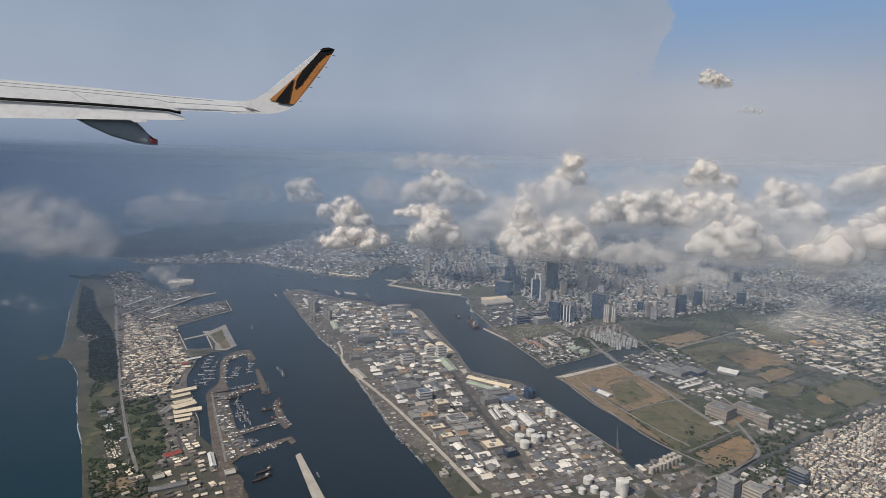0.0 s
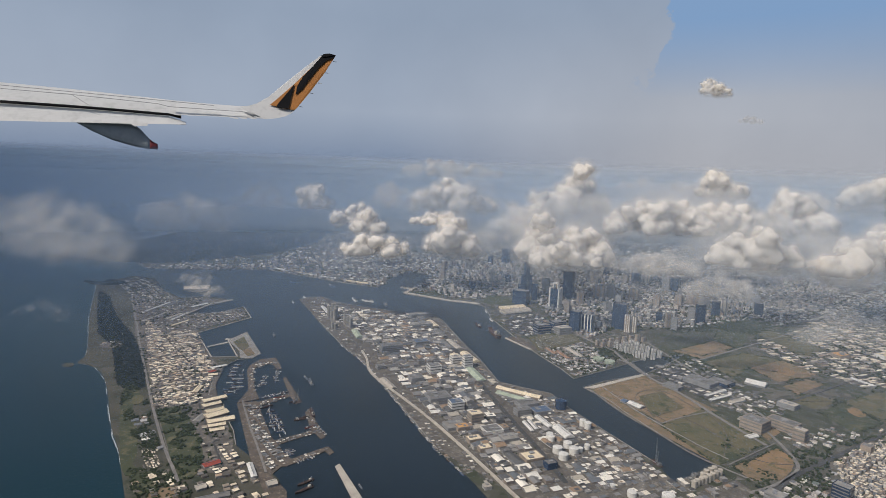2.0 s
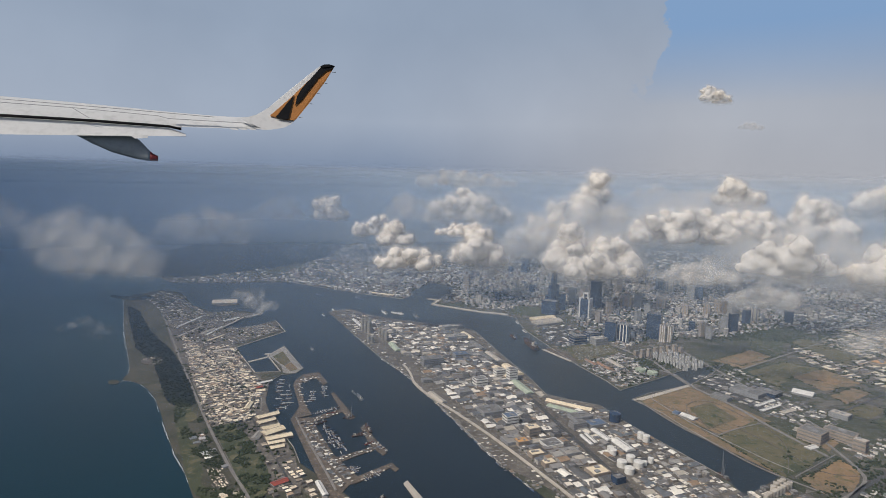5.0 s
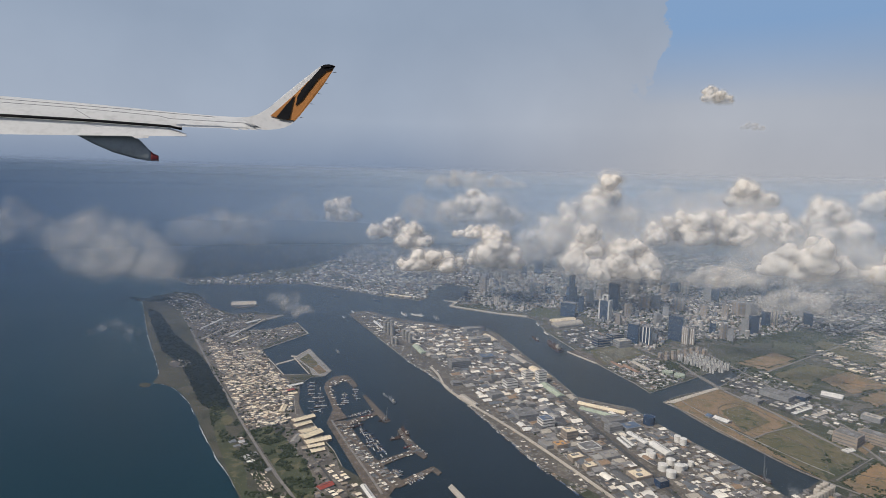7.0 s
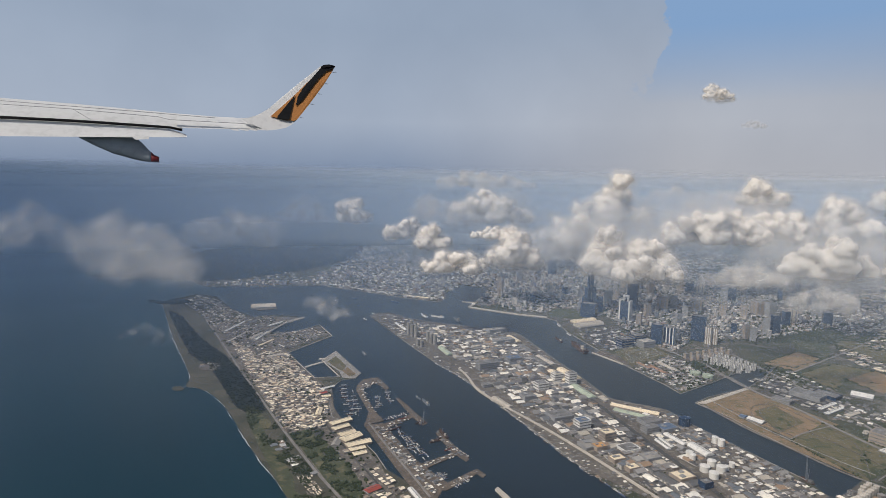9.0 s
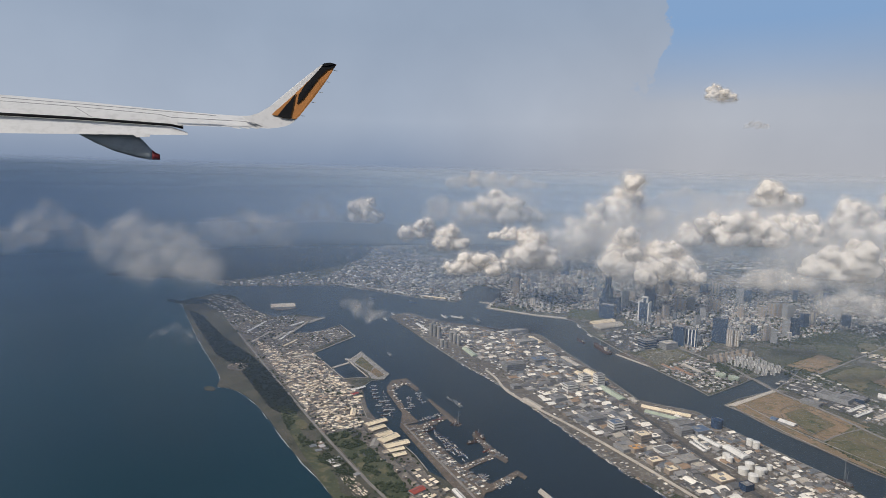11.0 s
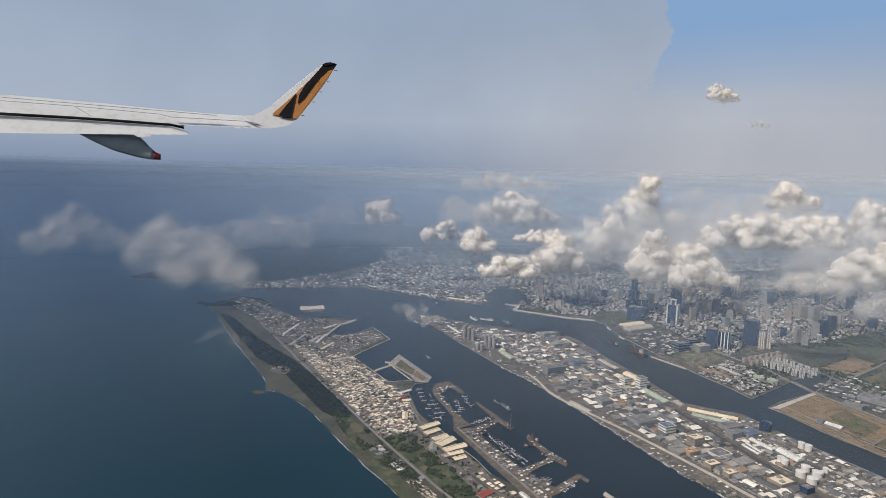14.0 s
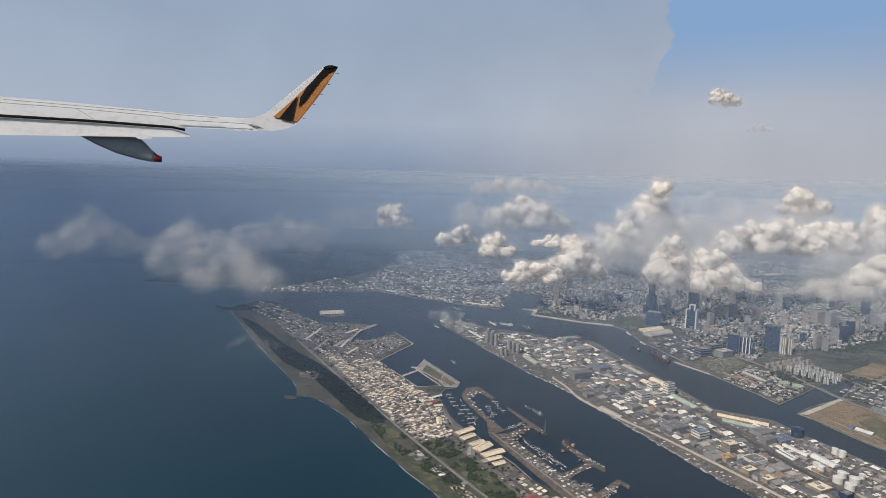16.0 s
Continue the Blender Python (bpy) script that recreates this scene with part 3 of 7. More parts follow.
# pale quay edges
for line in (ISLAND_EAST, ISLAND_WEST[1:], EAST_BANK[:13], EAST_BANK[12:20], NORTH_QUAY[:6], SPIT_EAST[:13], SPIT_EAST[13:19], SPIT_EAST[18:22]):
    pale = line in (SPIT_EAST[13:19], SPIT_EAST[18:22])
    v, f = ribbon(line, 0.26 if pale else 0.13, LAND_Z + 0.1, 0.2)
    tagged(new("trim_quay", mesh_of("trim_quay", v, f, ["pale_concrete" if pale else "concrete"])), "worn concrete kerb along the quay edge", "kerb", kind="structure")

# ---- roads ----
ROADS = [
    ([(-28.3, 155.9), (-25.9, 149.2), (-24.8, 141.3), (-21, 133.5), (-14.7, 123.4), (-8.9, 113.8), (-2.7, 101.9), (2.4, 91.5), (6.6, 83)], 0.55, "pale_concrete", 0.22, "elevated pale concrete road along the wharf"),
    ([(-10.5, 192.8), (-3.4, 163.8), (2.2, 137.5), (7.7, 115), (11.7, 101), (14.1, 90.2)], 1.0, "asphalt", 0.03, "asphalt road beside the railway"),
    ([(-7.3, 187.4), (-1, 158.8), (4.3, 134.7), (9.5, 114), (13.3, 99.8), (15.6, 89.4)], 0.35, "quay", 0.03, "railway track bed with gravel"),
    ([(42.9, 163.7), (43.9, 152.7), (45.1, 143.4), (49.9, 131.8), (51.7, 120), (55.6, 106.2)], 0.75, "road", 0.05, "wide road beside the bare field"),
    ([(32.9, 191.4), (38, 174.4), (42.9, 163.7)], 0.7, "road", 0.05, "wide road through the docklands"),
    ([(28.5, 132.6), (32.2, 118.8), (36.2, 110.7), (39.2, 102.5), (42.3, 97.7), (46.1, 93)], 0.3, "road", 0.045, "pale service road along the canal"),
    ([(31.9, 134.7), (35.4, 121.1), (38.8, 113.2), (42.2, 105.4), (45.5, 100.1)], 0.16, "concrete", 0.045, "pale wall line beside the canal road"),
    ([(38.8, 114.8), (43.4, 117.9), (52.1, 121.8)], 0.3, "road", 0.045, "pale track between two fields"),
    ([(44.6, 98.2), (50.8, 102.4), (57.6, 107.1)], 0.22, "road", 0.045, "pale track between two fields"),
    ([(59.5, 128.2), (59.4, 114.6), (58.1, 101.1), (56.4, 96.9), (49.4, 91.6), (43.5, 88.9)], 0.6, "road", 0.05, "curved road past the large hall"),
    ([(95.1, 119.2), (82.3, 112.4), (69.4, 104.4), (61.2, 99.2), (53.9, 94.8), (47.2, 89), (40.1, 83.2)], 0.9, "asphalt", 0.05, "broad tree-lined avenue"),
    ([(55.6, 175.9), (58.4, 154.4), (61, 131.8), (62.7, 119)], 0.6, "road", 0.05, "road past the fields"),
    ([(64.1, 157.2), (90.4, 175.9), (121.4, 199.1)], 0.5, "road", 0.05, "road between the fields"),
    ([(74.2, 129.2), (93.5, 141.6), (126.9, 162.2)], 0.5, "asphalt", 0.05, "road between fields and barracks"),
    ([(-117.7, 206.5), (-99.1, 174), (-87.9, 153.7), (-79.3, 139), (-72.1, 126.5), (-65.4, 114.9), (-60, 106), (-54.6, 97.2), (-49.9, 90.4), (-47.6, 86.8)], 0.5, "road", 0.03, "coast road behind the beach"),
    ([(-94.4, 181.9), (-83.1, 159.4), (-69, 141.9), (-61.3, 127.6), (-56.4, 115.8), (-49.3, 103.7), (-42.5, 92)], 0.3, "asphalt", 0.03, "narrow main street of the fishing town"),
    ([(75.3, 192.7), (91.2, 226.5), (114.9, 274.2), (149.9, 346.4)], 0.7, "road", 0.05, "straight avenue into the city"),
    ([(27.1, 221.7), (42, 243.2), (65.5, 269.8), (103.8, 303.5)], 0.6, "road", 0.05, "straight avenue into the city"),
    ([(-48.6, 119.5), (-43.6, 108.5), (-38.3, 97.8), (-34.9, 90.5)], 0.4, "road", 0.03, "shipyard road"),
]
for points, wide, m, z, text in ROADS:
    v, f = ribbon(rounded(points, 2), wide, LAND_Z + z + 0.08, z + 0.12)
    tagged(new("road", mesh_of("road", v, f, [m])), text, "road", kind="structure")
TRACKS = [[(38.1, 117.9), (39.0, 129.2), (45.2, 132.8), (46.7, 123.4), (38.1, 117.9)], [(36.6, 115.9), (37.2, 130.6), (45.8, 135.2), (49.3, 123.8)], [(31.9, 133.1), (36.4, 125.3), (40.4, 115.2)], [(44.7, 142.6), (47.8, 135.2), (51.9, 122.3)], [(38.2, 113.3), (41.7, 107.1), (43.3, 98.7)], [(44.5, 118.5), (47.7, 111.2), (49.7, 101.8)], [(50.8, 122.5), (51.1, 111.4), (44, 99.3)],
          [(49.9, 100.7), (52.9, 98.8), (56.5, 98.9)], [(62.3, 167.7), (67.4, 161.6), (81, 170.4)], [(76.7, 152.5), (82.7, 149.3), (90.7, 147.6)], [(83.8, 184.9), (85, 175.4)], [(73.9, 129.2), (78.9, 129.5), (84.3, 129.9)],
          [(76.6, 122.3), (81.5, 120.2), (85.9, 117.8)], [(85.9, 129.3), (87.8, 118.8)], [(89.6, 196.1), (83.1, 169.4)], [(66.9, 156.5), (69.6, 148.3), (87, 159)], [(77.4, 140.5), (90.1, 145.5)],
          [(28.5, 132.9), (31, 125.1), (32.8, 118.7), (36.6, 108.5)], [(64.5, 125.3), (72.8, 129.1), (85.7, 137.9)]]
for points in TRACKS:
    v, f = ribbon(rounded(points, 2), 0.11, LAND_Z + 0.12, 0.12)
    tagged(new("track", mesh_of("track", v, f, ["quay"])), "narrow pale track across the field", "track", kind="structure")
# the canal bridge
v, f = ribbon([(41.5, 156.2), (44.7, 151.8), (45.6, 142.6)], 0.7, LAND_Z + 0.2, 0.1)
tagged(new("road_bridge", mesh_of("road_bridge", v, f, ["road"])), "low concrete road bridge over the canal", "bridge", kind="structure")

# ---- hill beyond the harbour mouth ----
N = 48
verts, faces = [], []
for i in range(N + 1):
    for j in range(N + 1):
        a, b = i / N * 2 - 1, j / N * 2 - 1
        x, y = -142 + 52 * a + 16 * b, 385 + 100 * b - 6 * a
        r = max(0.0, 1 - (a * a + b * b))
        q = noise.fractal(Vector((x, y, 0)) * 0.03, 0.9, 2.1, 5)
        verts.append((x, y, LAND_Z - 0.02 + 6 * r ** 0.8 * (0.75 + 0.45 * q)))
for i in range(N):
    for j in range(N):
        o = i * (N + 1) + j
        faces.append((o, o + N + 1, o + N + 2, o + 1))
tagged(new("wooded_hill", mesh_of("wooded_hill", verts, faces, ["hill"], smooth=True)), "dark wooded hill beyond the harbour mouth", "hill", kind="structure")

verts, faces = [], []
(cx, cy), = [(-143.1, 234.5)]
for i in range(25):
    for j in range(25):
        a, b = i / 12 - 1, j / 12 - 1
        x, y = cx + 9 * a - 3 * b, cy + 5 * b
        r = max(0.0, 1 - (a * a + b * b) - 0.25 + 0.7 * noise.fractal(Vector((x, y, 7)) * 0.16, 0.9, 2.1, 3))
        verts.append((x, y, -0.1 + 1.8 * r ** 0.7 * (0.8 + 0.5 * noise.fractal(Vector((x, y, 2)) * 0.12, 0.9, 2.1, 4))))
faces = [(i * 25 + j, i * 25 + j + 25, i * 25 + j + 26, i * 25 + j + 1) for i in range(24) for j in range(24)]
tagged(new("wooded_knoll", mesh_of("wooded_knoll", verts, faces, ["hill"], smooth=True)), "dark wooded knoll at the tip of the spit", "hill", kind="structure")

ISLE_TURN = math.atan2(-19.5, 8.0)
SPIT_TURN = math.atan2(-60, 46)
EAST_TURN = math.atan2(-30, 22)
FOOTPRINTS = []


def footprint(x, y, w, d, turn, margin=0.12):
    """Remembers the ground that a single thing stands on."""
    c, s = math.cos(turn), math.sin(turn)
    FOOTPRINTS.append([(x + c * a - s * b, y + s * a + c * b) for a, b in ((-w / 2 - margin, -d / 2 - margin), (w / 2 + margin, -d / 2 - margin),
                                                                            (w / 2 + margin, d / 2 + margin), (-w / 2 - margin, d / 2 + margin))])


# ---- single buildings ----
def block_mesh(name, boxes, material):
    """Boxes (x, y, z, width, depth, height) in a thing's own axes, closed on all sides, as one mesh."""
    verts, faces = [], []
    for x, y, z, w, d, h in boxes:
        o = len(verts)
        verts += [(x + a * w / 2, y + b * d / 2, z + t * h) for t in (0, 1) for a, b in ((-1, -1), (1, -1), (1, 1), (-1, 1))]
        faces += [[o + i for i in q] for q in ((3, 2, 1, 0), (4, 5, 6, 7), (0, 1, 5, 4), (1, 2, 6, 5), (2, 3, 7, 6), (3, 0, 4, 7))]
    return mesh_of(name, verts, faces, [material])


def building(x, y, w, d, h, turn, wall, roof, label, ribs=0, rib_mat="white", bands=0, band_mat="grey_roof", name="building", group=""):
    """Walls, a flat roof with a parapet, plant on the roof; upright ribs or window bands where they show."""
    top = thing(name, x, y, LAND_Z, turn, label, "building", group)
    footprint(x, y, w, d, radians(turn))
    part("wall", block_mesh("wall", [(0, 0, 0, w, d, h)], wall), top)
    t = min(w, d) * 0.05
    part("roof", block_mesh("roof", [(0, 0, h, w * 0.9, d * 0.9, 0.02)], roof), top)
    for a, b, pw, pd in ((0, d / 2 - t / 2, w, t), (0, -d / 2 + t / 2, w, t), (w / 2 - t / 2, 0, t, d - 2 * t), (-w / 2 + t / 2, 0, t, d - 2 * t)):
        part("parapet", block_mesh("parapet", [(a, b, h, pw, pd, 0.06)], wall), top)
    k = random.Random(int(abs(x * 31 + y * 17)))
    for _ in range(2):
        part("roof_plant", block_mesh("roof_plant", [(k.uniform(-0.25, 0.25) * w, k.uniform(-0.25, 0.25) * d, h + 0.02, w * k.uniform(0.15, 0.3), d * k.uniform(0.15, 0.3), 0.12 + 0.1 * k.random())], "grey_wall"), top)
    for i in range(ribs):
        a = (i + 0.5) / ribs - 0.5
        for s in (-1, 1):
            part("rib", block_mesh("rib", [(a * w, s * (d / 2 + 0.02), 0, w / ribs * 0.3, 0.05, h * 1.02)], rib_mat), top)
            part("rib", block_mesh("rib", [(s * (w / 2 + 0.02), a * d, 0, 0.05, d / ribs * 0.3, h * 1.02)], rib_mat), top)
    for i in range(bands):
        z = h * (i + 0.45) / bands
        for s in (-1, 1):
            part("window_band", block_mesh("window_band", [(0, s * (d / 2 + 0.006), z, w * 0.92, 0.015, h / bands * 0.34)], band_mat), top)
            part("window_band", block_mesh("window_band", [(s * (w / 2 + 0.006), 0, z, 0.015, d * 0.92, h / bands * 0.34)], band_mat), top)
    return top


def tallest_tower(x, y, h):
    """The city's tallest tower: two legs with a gap between, a stepped shaft and a mast."""
    top = thing("tower", x, y, LAND_Z, 20, "tallest dark blue glass tower with a mast", "skyscraper")
    w = h * 0.2
    footprint(x, y, w * 2.6, w * 1.4, radians(20))
    for s in (-1, 1):
        part("leg", block_mesh("leg", [(s * w * 0.42, 0, 0, w * 0.5, w * 0.7, h * 0.62)], "glass_wall"), top)
        part("wing", block_mesh("wing", [(s * w * 0.85, w * 0.1, 0, w * 0.5, w * 0.6, h * 0.34)], "glass_wall"), top)
    part("podium", block_mesh("podium", [(0, 0, 0, w * 2.5, w * 1.3, h * 0.09)], "grey_wall"), top)
    part("shaft", block_mesh("shaft", [(0, 0, h * 0.3, w * 0.62, w * 0.62, h * 0.66)], "glass_wall"), top)
    part("crown", block_mesh("crown", [(0, 0, h * 0.96, w * 0.4, w * 0.4, h * 0.05)], "grey_wall"), top)
    part("mast", block_mesh("mast", [(0, 0, h * 1.01, w * 0.07, w * 0.07, h * 0.09)], "steel"), top)
    for s in (-1, 1):
        for a in (-0.3, 0.0, 0.3):
            part("rib", block_mesh("rib", [(a * w, s * w * 0.32, h * 0.3, w * 0.03, w * 0.03, h * 0.66)], "steel"), top)


(tx0, ty0, tw0, th0), = [(27.6, 235.6, 6.94, 14.33)]
tallest_tower(tx0, ty0, th0)

(x, y, w, h), = [(35.7, 215.1, 4.23, 7.62)]
footprint(x, y, w * 1.5, w * 1.1, 0)
framed = thing("tower", x, y, LAND_Z, -35, "dark glass tower between white side walls, portal on top", "skyscraper")
part("core", block_mesh("core", [(0, 0, 0, w * 0.72, w * 0.7, h)], "glass_wall"), framed)
for s in (-1, 1):
    part("side_wall", block_mesh("side_wall", [(s * w * 0.42, 0, 0, w * 0.12, w * 0.78, h * 1.04)], "white"), framed, "white side wall")
    part("portal_post", block_mesh("portal_post", [(s * w * 0.2, 0, h, w * 0.09, w * 0.3, h * 0.24)], "white"), framed, "white portal post")
part("portal_beam", block_mesh("portal_beam", [(0, 0, h * 1.24, w * 0.5, w * 0.3, h * 0.05)], "white"), framed, "white portal beam")
part("podium", block_mesh("podium", [(0, 0, 0, w * 1.5, w * 1.1, h * 0.1)], "grey_wall"), framed)

for (x, y, w, h), wall, ribs, text in zip(
        [(44.4, 233.8, 3.90, 11.02), (36.3, 184.2, 3.28, 6.56), (40.2, 184.4, 4.01, 5.65), (52.3, 189.9, 4.50, 8.26), (53.4, 185.3, 1.83, 5.50), (55.4, 185.4, 2.02, 5.14), (23.8, 221.5, 5.66, 5.22)],
        ("glass_wall", "glass_wall", "glass_wall", "glass_wall", "tan", "tan", "glass_wall"), (0, 0, 4, 0, 3, 3, 0),
        ("tall slim dark blue glass tower", "dark glass slab tower by the docks", "dark tower with pale upright ribs", "broad dark glass slab tower", "slim tan apartment tower with ribs", "slim tan apartment tower with ribs", "low dark glass block beside the tallest tower")):
    building(x, y, w, w * 0.75, h, -30, wall, "grey_roof", text, ribs, name="tower")
k = random.Random(3)
MIDRISE = [(-6.6, 260.6, 2.55, 8.16), (6.2, 293.7, 2.87, 5.16), (28.2, 320.7, 3.75, 8.12), (16.2, 262.7, 2.06, 5.65), (36.5, 240.6, 2.83, 6.61), (30, 229.6, 2.03, 6.31), (63.4, 266.9, 2.61, 5.75), (56.8, 233.7, 4.13, 5.74), (62.3, 236.3, 3.02, 5.80), (84.7, 274.2, 2.68, 4.83), (89.1, 271.9, 3.19, 5.85)]
MIDRISE += [(91.6, 254.3, 2.99, 6.48), (96.5, 257.1, 3.28, 5.54), (71.5, 234.9, 3.69, 4.61), (93.2, 228.6, 4.50, 5.40), (95.8, 225, 3.10, 5.76), (94, 211.5, 2.29, 5.42), (98.5, 214.4, 2.54, 5.49), (79.7, 198.8, 2.36, 5.50), (82.9, 199, 2.75, 6.68), (46.8, 223.2, 2.19, 4.83), (39, 209.4, 1.86, 4.12), (53.8, 210.4, 2.07, 4.15)]
MIDRISE += [(126.2, 247.9, 2.43, 6.33), (132.1, 262.6, 3.09, 5.15), (116.6, 228.4, 4.49, 5.39), (111.3, 214.4, 2.96, 4.65), (86.1, 226.1, 2.67, 4.45), (77.4, 225.5, 2.22, 4.44), (62, 224.3, 2.21, 3.97), (6.1, 245.9, 2.41, 3.37), (-2.3, 239.6, 2.11, 3.29), (28.1, 256.1, 2.26, 3.51), (23.2, 263.3, 2.32, 3.61), (44.1, 255, 2.25, 4.50)]
MIDRISE += [(69.4, 192.3, 2.09, 4.94), (70.3, 189.6, 1.87, 4.12), (69, 199.6, 1.97, 3.55), (56.2, 283.1, 2.77, 4.98), (63.2, 280.8, 2.47, 4.39), (76.2, 292.6, 2.57, 5.14), (79.2, 271, 2.39, 4.24), (106.9, 303.8, 2.67, 4.75), (118.2, 274.5, 2.69, 4.84), (120.5, 261.6, 2.56, 5.13), (128.4, 229.3, 2.26, 3.16), (2.4, 329.7, 2.57, 5.13), (19.1, 312.2, 2.43, 4.87), (37.7, 314.2, 2.45, 4.29)]
for i, (x, y, w, h) in enumerate(MIDRISE):
    wall = ("tan", "grey_wall", "glass_wall", "pale_concrete", "grey_wall", "glass_wall", "tan")[i % 7]
    building(x, y, w, w * k.uniform(0.6, 1.0), h, k.choice((-30, -25, 60, 12)), wall, "grey_roof",
             {"tan": "tall tan apartment tower among city blocks", "grey_wall": "tall grey apartment tower among city blocks", "glass_wall": "dark glass office tower among city blocks",
              "pale_concrete": "tall pale concrete apartment tower among city blocks"}[wall], 2 if wall in ("tan", "pale_concrete") else 0, "grey_wall", name="tower", group="towers of the city")


def apartment_block(x, y, w, h, turn, wall):
    """A slab of flats: two pale wings and a darker stair core, with grey strips painting the balconies' shadow gaps."""
    top = thing("apartment_block", x, y, LAND_Z, turn, "pale slab of flats with a darker stair core" if wall == "white" else "beige slab of flats with a flat roof", "apartment block", "housing estate by the canal")
    footprint(x, y, w, w, radians(turn))
    for s in (-1, 1):
        part("wing", block_mesh("wing", [(s * w * 0.34, 0, 0, w * 0.34, w * 0.9, h)], wall), top)
        part("roof", block_mesh("roof", [(s * w * 0.34, 0, h, w * 0.28, w * 0.8, 0.03)], "concrete"), top)
        # flat grey strip, colour standing in for the shade in the balconies
        part("balcony_row", block_mesh("balcony_row", [(s * w * 0.34, -w * 0.46, h * 0.05, w * 0.16, 0.03, h * 0.9)], "grey_wall"), top)
    part("stair_core", block_mesh("stair_core", [(0, 0, 0, w * 0.34, w * 0.6, h * 1.06)], "grey_wall"), top)
    return top


(x0, y0), (x1, y1), (x2, y2) = [(49.7, 168.9), (55.3, 157), (46.7, 152.8)]
first = None
for i in range(6):
    for j in range(3):
        px = x0 + (x1 - x0) * (i + 0.25 * (j % 2)) / 6 + (x2 - x1) * j / 3.2
        py = y0 + (y1 - y0) * (i + 0.25 * (j % 2)) / 6 + (y2 - y1) * j / 3.2
        if first is None:
            first = apartment_block(px, py, 1.15, 2.0, -32, "white")
        else:
            footprint(px, py, 1.2, 1.2, 0)
            copy_thing(first, pose(px, py, LAND_Z, 0, 0, -32 + 4 * (j - 1)))
(x0, y0), (x1, y1), (x2, y2) = [(39.8, 169.4), (55.2, 177.2), (41.4, 165.2)]
first = None
for i in range(7):
    for j in range(2):
        px, py = x0 + (x1 - x0) * i / 6.5 + (x2 - x0) * j * 0.6, y0 + (y1 - y0) * i / 6.5 + (y2 - y0) * j * 0.6
        if first is None:
            first = apartment_block(px, py, 1.15, 1.5, 22, "tan")
        else:
            footprint(px, py, 1.2, 1.2, 0)
            copy_thing(first, pose(px, py, LAND_Z, 0, 0, 22))

